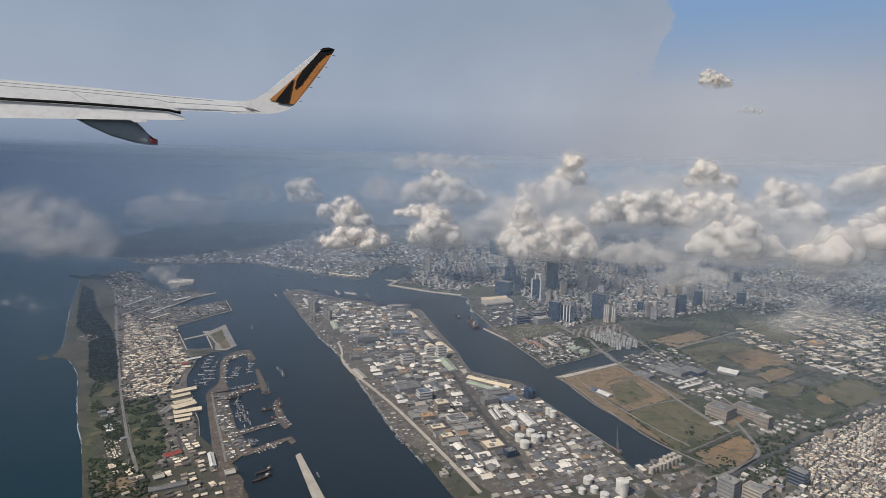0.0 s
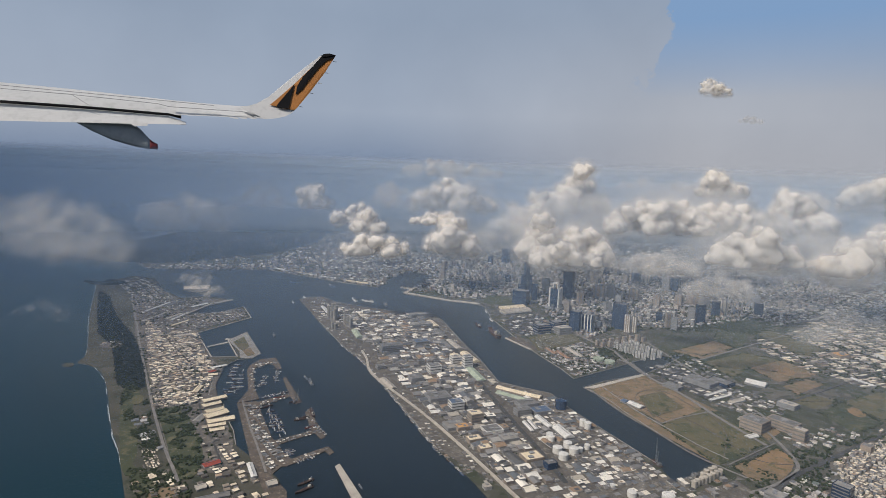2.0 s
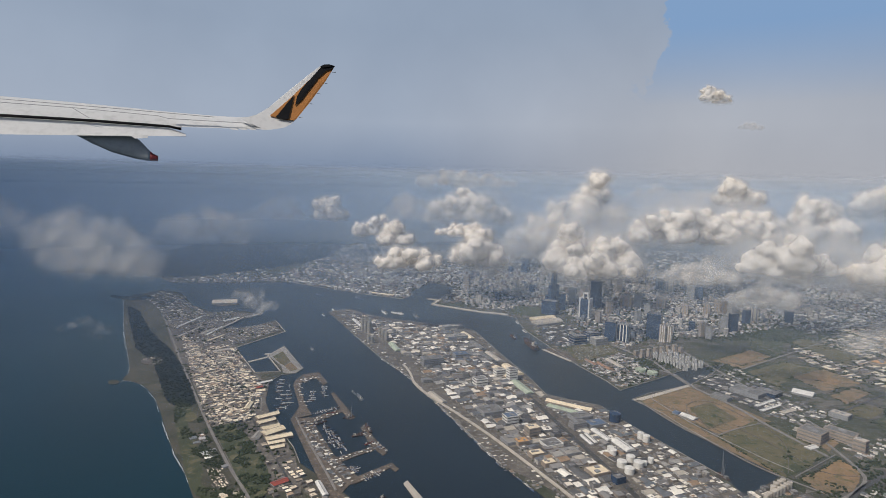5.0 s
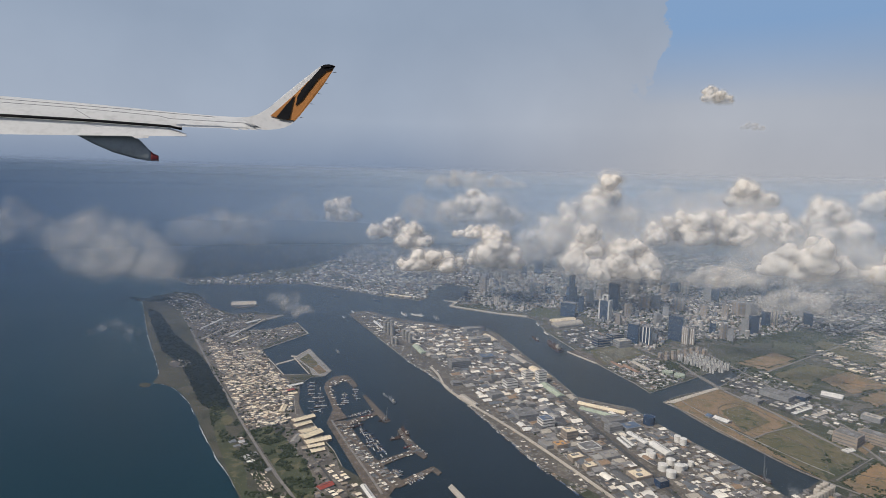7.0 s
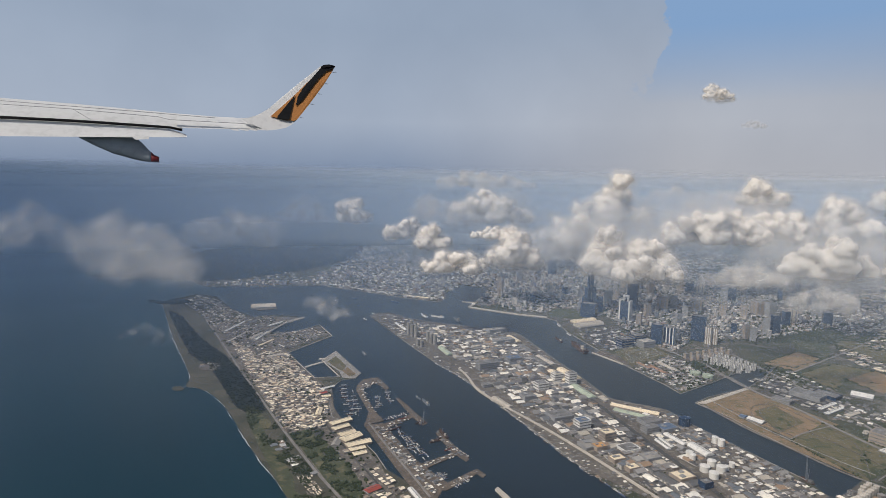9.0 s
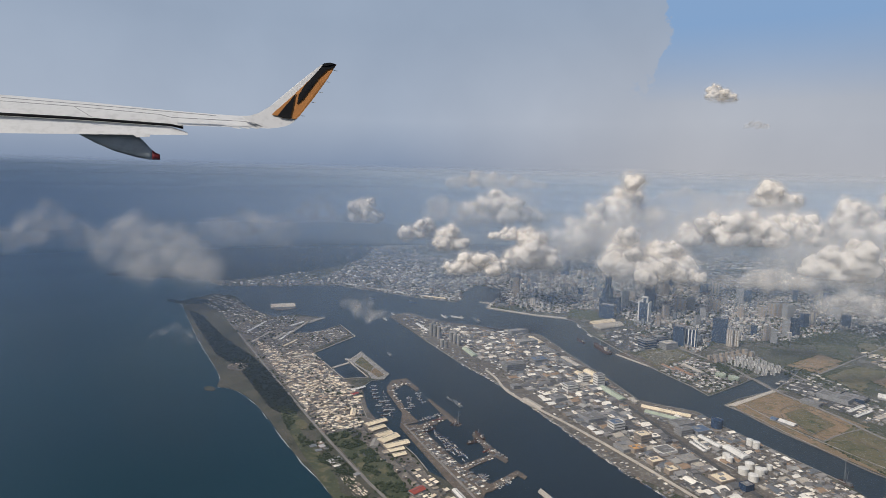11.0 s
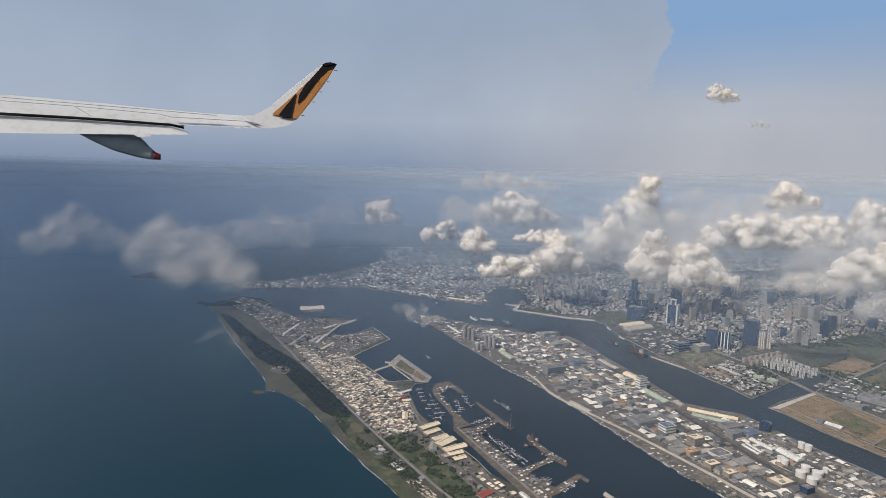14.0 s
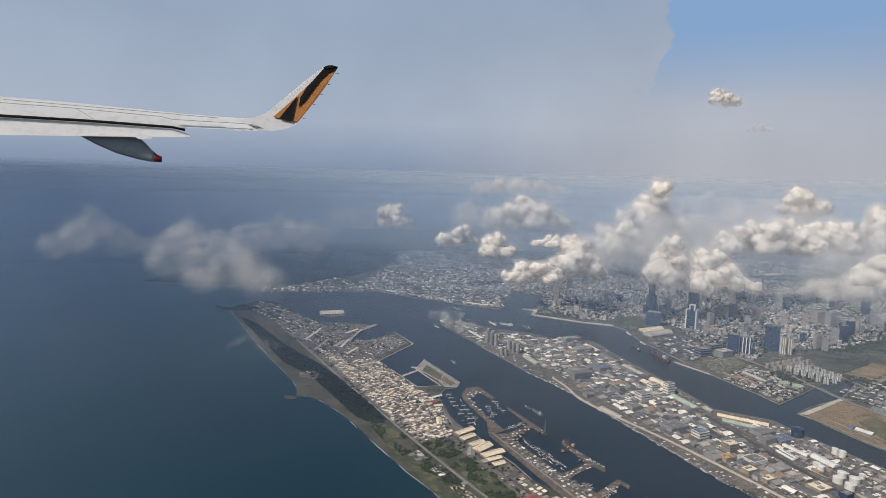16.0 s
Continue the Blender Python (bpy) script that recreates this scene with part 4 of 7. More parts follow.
ISLE_DEG = math.degrees(ISLE_TURN) + 90
HOUSES = [
    ([(-20.4, 156.8, 5.92, 2.02)], 0.5, "grey_wall", "grey_roof", 4, "large grey office block on the harbour island"),
    ([(-3.3, 118.7, 2.87, 1.91)], 0.8, "white", "blue_roof", 3, "white block with a blue-grey glazed front"),
    ([(0.5, 113.2, 2.74, 1.83)], 0.8, "tan", "cream", 3, "tan factory block with a cream roof"),
    ([(-2.3, 108.8, 2.42, 0.99)], 0.8, "tan", "orange", 0, "low works hall with a bright orange roof"),
    ([(-0.2, 104.1, 2.74, 0.84)], 0.7, "tan", "cream", 0, "low hall with a cream roof"),
    ([(1.5, 100.7, 2.46, 0.82)], 0.7, "tan", "cream", 0, "low hall with a cream roof"),
    ([(0.1, 145.3, 2.32, 3.19)], 0.8, "white", "grey_roof", 5, "tall white factory block on the island"),
    ([(-8.3, 140.8, 3.09, 2.11)], 0.8, "white", "grey_roof", 3, "white factory block on the harbour island"),
    ([(-2.8, 148.5, 2.66, 1.92)], 0.8, "white", "pale_concrete", 3, "white factory block on the harbour island"),
    ([(-12.5, 135, 3.24, 1.08)], 0.9, "grey_wall", "grey_roof", 0, "wide grey factory hall on the island"),
    ([(-7.1, 123.6, 4.97, 1.12)], 0.8, "grey_wall", "grey_roof", 0, "wide dark-roofed factory hall"),
    ([(-3.8, 110, 4.00, 0.67)], 0.8, "grey_wall", "concrete", 0, "long grey depot on the island"),
    ([(3.5, 109, 3.75, 0.55)], 0.8, "white", "grey_roof", 0, "dark-roofed hall with white eaves"),
    ([(6.4, 105.2, 3.20, 0.75)], 0.8, "grey_wall", "concrete", 0, "grey hall with a concrete roof"),
    ([(9.7, 98.3, 3.60, 0.60)], 0.8, "tan", "cream", 0, "low hall with a cream roof"),
    ([(12.4, 95.1, 1.94, 1.16)], 0.8, "glass_wall", "grey_roof", 0, "dark block with a grey roof"),
    ([(10.5, 117, 3.30, 1.42)], 0.6, "grey_wall", "grey_roof", 3, "grey plant building with window bands"),
    ([(12.1, 121.9, 4.41, 0.86)], 0.7, "grey_wall", "grey_roof", 0, "dark blue-grey depot by the wharf"),
    ([(14.6, 118.6, 4.06, 0.72)], 0.7, "grey_wall", "blue_roof", 0, "dark blue-roofed depot by the wharf"),
    ([(-21.7, 142.6, 2.28, 0.85)], 0.8, "grey_wall", "grey_roof", 2, "grey workshop near the west wharf"),
    ([(-12.4, 163.3, 4.21, 1.46)], 0.7, "grey_wall", "blue_roof", 2, "grey hall with a bluish roof"),
    ([(-13.1, 183.7, 6.53, 1.09)], 0.5, "grey_wall", "concrete", 0, "long grey depot on the island"),
    ([(-14.1, 195.5, 6.94, 1.35)], 0.4, "grey_wall", "concrete", 0, "long grey quay shed on the island"),
    ([(25.3, 181.6, 4.67, 2.51)], 0.7, "glass_wall", "grey_roof", 3, "dark glazed office block by the water"),
    ([(31.2, 187.2, 4.44, 2.22)], 0.7, "glass_wall", "grey_roof", 2, "dark glazed office block by the water"),
    ([(31.7, 180.7, 4.65, 2.15)], 0.7, "grey_wall", "pale_concrete", 3, "round-cornered grey office block by the water"),
    ([(57.2, 113.6, 4.37, 2.2)], 0.9, "tan", "grey_roof", 3, "large tan hall with a grey roof"),
    ([(63.2, 114, 5.6, 1.9)], 0.5, "tan", "grey_roof", 3, "long tan and blue-grey hall"),
    ([(63.5, 108.8, 2.21, 2.43)], 0.8, "tan", "pale_concrete", 3, "tan office block beside the broad avenue"),
    ([(44.5, 83.7, 2.60, 3.11)], 0.8, "grey_wall", "concrete", 5, "grey apartment house beside the avenue"),
    ([(48.2, 83, 2.92, 2.23)], 0.8, "pale_concrete", "concrete", 4, "pale apartment house with roof tanks"),
    ([(58.1, 88.5, 2.55, 2.19)], 0.8, "glass_wall", "concrete", 4, "dark blue-grey office block among houses"),
    ([(73.9, 105.1, 1.71, 1.28)], 0.9, "tan", "grey_roof", 0, "tan block with a grey roof among pale houses"),
    ([(49, 135.4, 4.07, 0.8)], 0.6, "grey_wall", "grey_roof", 2, "dark glazed depot beside the canal road"),
    ([(57.2, 139, 6.95, 1.11)], 0.6, "grey_wall", "grey_roof", 0, "wide dark-roofed depot beside the road"),
    ([(62.2, 139.4, 5.58, 0.84)], 0.7, "glass_wall", "grey_roof", 0, "dark grey depot beside the road"),
    ([(108.8, 164.9, 4.26, 0.98)], 0.8, "tan", "orange", 0, "hall with a pale orange roof"),
    ([(122.7, 166, 4.94, 0.99)], 0.6, "white", "cream", 0, "long cream-roofed barracks among trees"),
    ([(71, 125.7, 3.79, 1.01)], 0.7, "grey_wall", "pale_concrete", 0, "grey service block behind the hall"),
]
for ((x, y, w, h),), deep, wall, roof, bands, text in HOUSES:
    east = x > 30 and y < 160
    building(x, y, w, w * deep, h, math.degrees(EAST_TURN) + (0 if east else ISLE_DEG - math.degrees(EAST_TURN)), wall, roof, text, bands=bands)


def shed(p, q, width, high, roof, label, barrel=False, wall="grey_wall", group="", z=LAND_Z):
    """A long hall from p to q: walls, and a roof that is pitched or round, with eaves."""
    (x0, y0), (x1, y1) = p, q
    length = math.hypot(x1 - x0, y1 - y0)
    top = thing("warehouse", (x0 + x1) / 2, (y0 + y1) / 2, z, math.degrees(math.atan2(y1 - y0, x1 - x0)), label, "warehouse", group)
    footprint((x0 + x1) / 2, (y0 + y1) / 2, length, width, math.atan2(y1 - y0, x1 - x0), 0.2)
    part("wall", block_mesh("wall", [(0, 0, 0, length, width, high)], wall), top)
    n, rise, verts, faces = (10, width * 0.28, [], []) if barrel else (2, width * 0.18, [], [])
    for end in (-1, 1):
        for k in range(n + 1):
            a = math.pi * k / n
            verts.append((end * (length / 2 + 0.03), -math.cos(a) * (width / 2 + 0.03), high + rise * math.sin(a)))
    m = n + 1
    faces = [(k, k + 1, k + 1 + m, k + m) for k in range(n)] + [list(range(m))[::-1], [m + k for k in range(m)]] + [(0, m, 2 * m - 1, n)]
    part("roof", mesh_of("roof", verts, faces, [roof]), top)
    part("ridge_vent", block_mesh("ridge_vent", [(0, 0, high + rise - 0.01, length * 0.8, 0.07, 0.05)], "steel"), top)
    return top


SHEDS = [
    ([(6.6, 131.6), (15.8, 126.0)], 0.8, 0.4, "cream", False, "long cream-roofed transit shed on the east wharf"),
    ([(6.4, 128.5), (12.9, 123.8)], 0.8, 0.4, "green_roof", False, "long pale green transit shed on the east wharf"),
    ([(0.6, 143.9), (3.3, 135.3)], 0.95, 0.4, "green_roof", False, "long pale green transit shed on the east wharf"),
    ([(-3.2, 155.1), (-0.3, 147.3)], 0.95, 0.4, "cream", False, "long cream-roofed transit shed on the east wharf"),
    ([(-0.4, 156.1), (2.6, 148.4)], 0.95, 0.4, "cream", True, "long cream round-roofed transit shed on the east wharf"),
    ([(-6.6, 167.9), (-3.5, 159.6)], 0.75, 0.4, "grey_roof", False, "long grey transit shed on the east wharf"),
    ([(-4.4, 168.6), (-1.5, 160.2)], 0.75, 0.4, "pale_concrete", False, "long pale transit shed on the east wharf"),
    ([(-8.4, 179.5), (-5.5, 171.0)], 0.9, 0.4, "grey_roof", False, "long grey transit shed on the east wharf"),
    ([(-13.1, 189.2), (-10.8, 182.1)], 0.8, 0.4, "grey_roof", False, "long grey transit shed on the east wharf"),
    ([(-10.7, 190.1), (-8.2, 183.0)], 0.8, 0.4, "cream", False, "long cream-roofed transit shed on the east wharf"),
    ([(-18.6, 197.6), (-12.6, 195.0)], 0.8, 0.5, "pale_concrete", False, "long pale transit shed on the east wharf"),
    ([(23.6, 163.8), (25.3, 158.5)], 0.5, 0.3, "red_brown", False, "low brown-roofed hall on the dockland pier"),
    ([(26.2, 161.2), (28.2, 154.7)], 0.6, 0.3, "red_brown", False, "low brown-roofed hall on the dockland pier"),
    ([(29.8, 164.1), (32.1, 156.2)], 0.7, 0.35, "pale_concrete", False, "pale hall on the dockland pier"),
    ([(13.4, 115.8), (15.4, 110.7)], 1.1, 0.3, "white", True, "white round-roofed depot on the island"),
    ([(16.5, 110.7), (18.1, 106)], 1.7, 0.4, "white", True, "large white round-roofed depot"),
    ([(10.3, 113), (11.4, 108.8)], 0.4, 0.3, "white", True, "narrow white round-roofed shed"),
    ([(11.4, 113.8), (12.4, 109.6)], 0.4, 0.3, "white", True, "narrow white round-roofed shed"),
    ([(-33.3, 175.6), (-30.5, 167.6)], 1.6, 0.3, "green_roof", True, "pale green round-roofed store"),
    ([(-49.3, 205.6), (-45.1, 195.7)], 1.1, 0.3, "white", False, "white-roofed store near the island's tip"),
    ([(-20.5, 135), (-17.3, 128.9)], 0.9, 0.25, "pale_concrete", False, "pale flat shed on the wharf"),
    ([(-56.4, 118), (-52.7, 121.1)], 0.75, 0.4, "cream", False, "long cream-roofed fishery hall by the quay"),
    ([(-55.4, 115.5), (-52.6, 117.9)], 0.7, 0.4, "cream", False, "long cream-roofed fishery hall by the quay"),
    ([(-53.7, 112.7), (-50.9, 114.9)], 0.7, 0.4, "cream", False, "long cream-roofed fishery hall by the quay"),
    ([(-52.7, 110.2), (-49.7, 113.4)], 1.0, 0.5, "cream", False, "large cream-roofed fishery hall by the quay"),
    ([(-51.5, 108), (-47.2, 110.6)], 0.8, 0.45, "cream", False, "large cream-roofed fishery hall by the quay"),
    ([(-50.7, 106.4), (-47.9, 107.9)], 0.6, 0.35, "cream", False, "long cream-roofed fishery hall by the quay"),
    ([(-49.7, 104.6), (-47.4, 105.8)], 0.6, 0.35, "cream", False, "long cream-roofed fishery hall by the quay"),
    ([(-62.8, 138.3), (-59.7, 140.8)], 0.6, 0.35, "white", False, "white-roofed hall on the quay"),
    ([(-62.1, 135.3), (-60.9, 136.5)], 1.0, 0.35, "red", False, "hall with a bright red roof"),
    ([(-61.4, 133.5), (-59.5, 134.3)], 0.7, 0.35, "cream", False, "cream-roofed hall on the quay"),
    ([(-60.1, 122.6), (-60.3, 126.4)], 1.0, 0.4, "cream", False, "large pale hall by the main street"),
    ([(-45.6, 91.6), (-43.6, 93.4)], 0.8, 0.3, "red", False, "hall with dull red roofs"),
    ([(-53.8, 108.2), (-53.5, 111.7)], 0.8, 0.3, "concrete", False, "grey hall with a rounded end"),
    ([(-38.4, 92.9), (-36.2, 88.6)], 0.5, 0.35, "white", False, "narrow white shed on the shipyard quay"),
    ([(-33.6, 86.6), (-32.3, 87.4)], 1.3, 0.4, "pale_concrete", False, "pale square shed on the shipyard quay"),
    ([(-44, 84.8), (-42.8, 85.7)], 1.2, 0.35, "pale_concrete", False, "pale grey hall beside the coast road"),
    ([(-43.1, 81.4), (-38.4, 83.8)], 0.7, 0.3, "grey_roof", False, "long grey hall beside the shipyards"),
    ([(15.0, 209.3), (23.6, 213.6)], 1.6, 0.5, "cream", True, "pale round-roofed wharf shed"),
    ([(14.9, 203.5), (24.7, 208.6)], 1.9, 0.5, "pale_concrete", True, "pale round-roofed wharf shed"),
    ([(35.4, 125.0), (37.3, 122.2)], 1.7, 0.35, "white", False, "white-roofed hall in the bare field"),
    ([(34.3, 126.3), (35.0, 125.2)], 0.9, 0.3, "blue_roof", False, "blue-roofed annex in the bare field"),
    ([(69.6, 141.2), (73.0, 138.2)], 2.8, 0.5, "white", False, "wide white-roofed hall among the fields"),
    ([(53.5, 109.3), (55.9, 110.4)], 0.7, 0.25, "white", False, "small white pavilion in the field"),
    ([(54.8, 130.7), (61.2, 134.7)], 0.5, 0.3, "white", False, "row of white canopies over a yard"),
    ([(54.5, 127.9), (61, 131.8)], 0.5, 0.3, "white", False, "row of white canopies over a yard"),
    ([(58.6, 126.9), (62.7, 129.1)], 0.7, 0.3, "pale_concrete", False, "pale depot beside the road"),
    ([(90.6, 161.4), (91.7, 158.4)], 0.6, 0.3, "cream", False, "long cream-roofed barracks among trees"),
    ([(-107.8, 226.6), (-98.9, 229.3)], 4.2, 0.6, "pale_concrete", False, "large white ferry hall standing in the harbour"),
    ([(-92.0, 180.9), (-90.8, 190.9)], 0.5, 0.3, "white", False, "long white shed on the spit quay"),
    ([(-90.7, 188.4), (-88.2, 204.3)], 0.5, 0.3, "pale_concrete", False, "long pale shed on the spit quay"),
    ([(-105.0, 190.0), (-103.1, 204.0)], 0.5, 0.3, "white", False, "long white shed on the spit quay"),
    ([(-102.2, 198.3), (-99.7, 206.5)], 0.5, 0.3, "grey_roof", False, "long grey shed on the spit quay"),
    ([(-89.0, 174.3), (-86.6, 181.3)], 0.5, 0.3, "cream", False, "long cream shed on the spit quay"),
    ([(-99.7, 178.1), (-97.7, 190.5)], 0.5, 0.3, "pale_concrete", False, "long pale shed on the spit quay"),
    ([(-94.1, 181.9), (-92.4, 188.9)], 0.8, 0.3, "pale_concrete", False, "long pale shed on the spit"),
    ([(-93, 198.5), (-89.8, 204.3)], 0.7, 0.3, "white", False, "long white shed on the spit"),
    ([(-83.2, 163.5), (-79.5, 166.5)], 0.8, 0.3, "pale_concrete", False, "long pale hall among the houses"),
    ([(99.3, 146.1), (101.3, 140.5)], 0.8, 0.3, "white", False, "long white shed among trees"),
    ([(-86.5, 279.0), (-79.0, 273.4)], 0.7, 0.4, "white", False, "long white warehouse on the north quay"),
    ([(-75.0, 270.8), (-65.5, 265.2)], 0.7, 0.4, "pale_concrete", False, "long pale warehouse on the north quay"),
    ([(-61.5, 262.6), (-52.0, 256.2)], 0.7, 0.4, "white", False, "long white warehouse on the north quay"),
    ([(-48.5, 254.0), (-38.5, 249.2)], 0.8, 0.4, "cream", False, "long cream warehouse on the north quay"),
    ([(208.8, 321.4), (217.3, 311.9)], 3.0, 0.8, "white", False, "large far white hall on the plain"),
]
for (p, q), wide, high, roof, barrel, text in SHEDS:
    shed(p, q, wide * (2.5 if "transit" in text or "dockland" in text else 2.3 if "fishery" in text else 1.9 if wide < 1.0 else 2.2 if "wharf shed" in text else 1.2), high, roof, text, barrel, "tan" if roof == "cream" else "grey_wall")


# ---- tanks and silos ----
def lathe(profile, n=20):
    verts, faces = [], []
    for r, z in profile:
        verts += [(r * math.cos(2 * math.pi * k / n), r * math.sin(2 * math.pi * k / n), z) for k in range(n)]
    for i in range(len(profile) - 1):
        faces += [(i * n + k, i * n + (k + 1) % n, (i + 1) * n + (k + 1) % n, (i + 1) * n + k) for k in range(n)]
    return verts, faces + [[(len(profile) - 1) * n + k for k in range(n)]]


def tank(x, y, w, h, label="white storage tank with a shallow cone roof", name="storage_tank", material="white"):
    top = thing(name, x, y, LAND_Z, 0, label, "tank", "tanks of the depot")
    r = w / 2
    footprint(x, y, w, w, 0)
    v, f = lathe([(r, 0), (r, h), (r * 0.99, h)])
    part("shell", mesh_of("shell", v, f, [material]), top)
    v, f = lathe([(r * 1.03, h), (r * 1.03, h + 0.015), (r * 0.06, h + r * 0.2)])
    part("roof", mesh_of("roof", v, f, [material]), top)
    part("stair", block_mesh("stair", [(r * 1.03, 0, 0, 0.04, 0.1, h)], "steel"), top)


for x, y, w, h in [(14.7, 100.7, 1.74, 1.13), (17, 102.9, 1.57, 1.05), (15.3, 98.3, 1.70, 1.10), (17.6, 100.4, 1.74, 1.23), (22, 112.4, 1.25, 1.36), (22.7, 111.2, 1.35, 1.35), (14.3, 106.4, 1.29, 1.08), (14.4, 105.2, 1.28, 1.07), (20.5, 102.4, 1.04, 0.94), (19, 101.3, 0.93, 0.82)]:
    tank(x, y, w, h)
for x, y, w, h in [(28.3, 83.9, 1.91, 2.25), (23.8, 86.9, 1.43, 0.81), (24.2, 84.4, 1.22, 0.78), (22.2, 84, 1.04, 0.69), (25.3, 82.6, 1.37, 0.85), (21.4, 89.2, 0.83, 0.64)]:
    tank(x, y, w, h)
for x, y, w, h in [(35, 90.2, 0.83, 1.39), (35.8, 90.8, 0.84, 1.40), (36.7, 91.4, 0.84, 1.41), (37.5, 91.8, 0.85, 1.41), (38.3, 92.2, 0.85, 1.61), (39.2, 92.8, 0.86, 1.62), (40.1, 93.4, 0.86, 1.63), (41, 94, 0.87, 1.64), (38.5, 93.7, 0.86, 1.63), (39.5, 94.3, 0.87, 1.64), (40.4, 94.9, 0.87, 1.65), (37.6, 92.9, 0.86, 1.43)]:
    tank(x, y, w, h * 0.8, "slender pale silo in a close row at the canal head", "silo", "pale_concrete")
for x, y, w, h in [(-44, 190.6, 1.32, 4.13), (-42.7, 188.6, 1.30, 4.09), (-41.4, 186.6, 1.29, 4.05), (-43.2, 193.6, 1.34, 4.20), (-41.9, 191.5, 1.32, 4.15), (-37.4, 182.9, 1.26, 3.25), (-36.3, 181, 1.25, 3.22), (-35.1, 179.2, 1.24, 3.19), (-40.4, 177.6, 1.05, 2.11), (-39.2, 176.4, 1.05, 2.09)]:
    tank(x, y, w, h, "tall grey grain silo on the island's wharf", "silo", "concrete")
for x, y, w, h in [(38.6, 152.4, 2.73, 0.76), (36.3, 155, 2.78, 0.62)]:
    tank(x, y, w, h, "low pale green gas holder", "gas_holder", "green_roof")
(x, y, w, h), = [(19.3, 121, 2.44, 1.83)]
tank(x, y, w, h, "dark round office block on the east wharf", "round_building", "glass_wall")


# ---- vessels ----
def ship(x, y, length, heading, hull, label, cargo=False):
    """A hull with a raked bow, a deck, a wheelhouse aft and a mast."""
    top = thing("ship", x, y, 0.0, heading, label, "ship", "vessels in the harbour")
    b, h = length * 0.17, length * 0.085
    plan = [(-0.5, -0.8), (-0.46, -1), (0.2, -1), (0.38, -0.6), (0.5, 0), (0.38, 0.6), (0.2, 1), (-0.46, 1), (-0.5, 0.8)]
    n = len(plan)
    verts = [(px * length * 0.94, py * b / 2 * 0.85, -0.05) for px, py in plan] + [(px * length, py * b / 2, h * (1.25 if px > 0.3 else 1.0)) for px, py in plan]
    faces = [[k, (k + 1) % n, (k + 1) % n + n, k + n] for k in range(n)] + [[n + k for k in range(n)]]
    part("hull", mesh_of("hull", verts, faces, [hull]), top)
    part("wheelhouse", block_mesh("wheelhouse", [(-0.3 * length, 0, h, length * 0.13, b * 0.65, h * 1.0)], "pale_concrete"), top, "pale wheelhouse")
    part("funnel", block_mesh("funnel", [(-0.38 * length, 0, h * 1.6, length * 0.05, b * 0.3, h * 1.2)], "steel"), top)
    part("mast", block_mesh("mast", [(0.1 * length, 0, h, length * 0.015, length * 0.015, h * 2.2)], "steel"), top)
    part("hatch", block_mesh("hatch", [(0.1 * length, 0, h, length * 0.4, b * 0.6, h * 0.25)], "rust" if cargo else "steel"), top)
    return top


def line_heading(p, q):
    return math.degrees(math.atan2(q[1] - p[1], q[0] - p[0]))


for (p, q), hull, text in (
        ([(10.8, 172.3), (8.5, 183.1)], "rust", "dark red cargo ship under way in the channel"), ([(5.9, 184.3), (4.6, 189.6)], "rust", "rusty barge in the channel"),
        ([(-35.9, 129.4), (-37.7, 133.5)], "steel", "grey work boat in the harbour"), ([(-55.2, 166.8), (-56.8, 170.6)], "steel", "small grey boat in the harbour"),
        ([(-71.9, 248.6), (-68.8, 247.7)], "hull_blue", "small coaster in the far channel"), ([(-54.3, 243.1), (-50.7, 240)], "hull_blue", "small coaster in the far channel"),
        ([(-32.1, 215.5), (-37, 217.8)], "white", "white ferry beside the island's tip"), ([(-26.4, 208.9), (-28.5, 215.7)], "steel", "grey tug beside the island's tip"),
        ([(-38.4, 215), (-40.8, 220.3)], "white", "white launch off the island's tip"), ([(-58.5, 219), (-60, 221.7)], "white", "white launch off the island's tip"),
        ([(-50, 222.5), (-48, 223.6)], "steel", "grey launch off the island's tip"), ([(-61.8, 212.4), (-60.4, 209.8)], "white", "white launch off the island's tip"),
        ([(-37.2, 121.1), (-38.7, 119.3)], "rust", "rusty floating dock beside the yard"), ([(9.2, 208.6), (9.4, 204.6)], "white", "white patrol ship at the quay"),
        ([(9.9, 196.0), (10.6, 192.6)], "white", "white patrol ship at the quay"), ([(-35.2, 110.8), (-33, 111.9)], "rust", "rusty hulk at the finger pier"),
        ([(-44.1, 115.7), (-41.6, 117.8)], "rust", "brown barge moored beside the yard quay"), ([(-35.4, 110.6), (-33.1, 112.9)], "rust", "rusty barge moored by the finger pier"), ([(-32.5, 107.3), (-30.9, 108.8)], "hull_red", "dull red barge moored by the finger pier"),
        ([(-31.9, 112.5), (-33.6, 116.7)], "rust", "brown barge moored at the finger pier"), ([(-40.5, 122.8), (-42.6, 121.5)], "hull_red", "red hulk at the yard quay"),
        ([(-26.4, 87), (-28.7, 84.5)], "rust", "brown barge moored off the yard"), ([(-26.8, 89), (-28.9, 86.8)], "rust", "brown barge moored off the yard"),
        ([(-19.4, 88), (-18.6, 86.6)], "steel", "grey work boat beside the breakwater"), ([(-39.2, 135.3), (-37.9, 133.1)], "steel", "small grey boat in the harbour")):
    ship((p[0] + q[0]) / 2, (p[1] + q[1]) / 2, math.hypot(q[0] - p[0], q[1] - p[1]), line_heading(p, q), hull, text, hull in ("hull_red", "rust"))

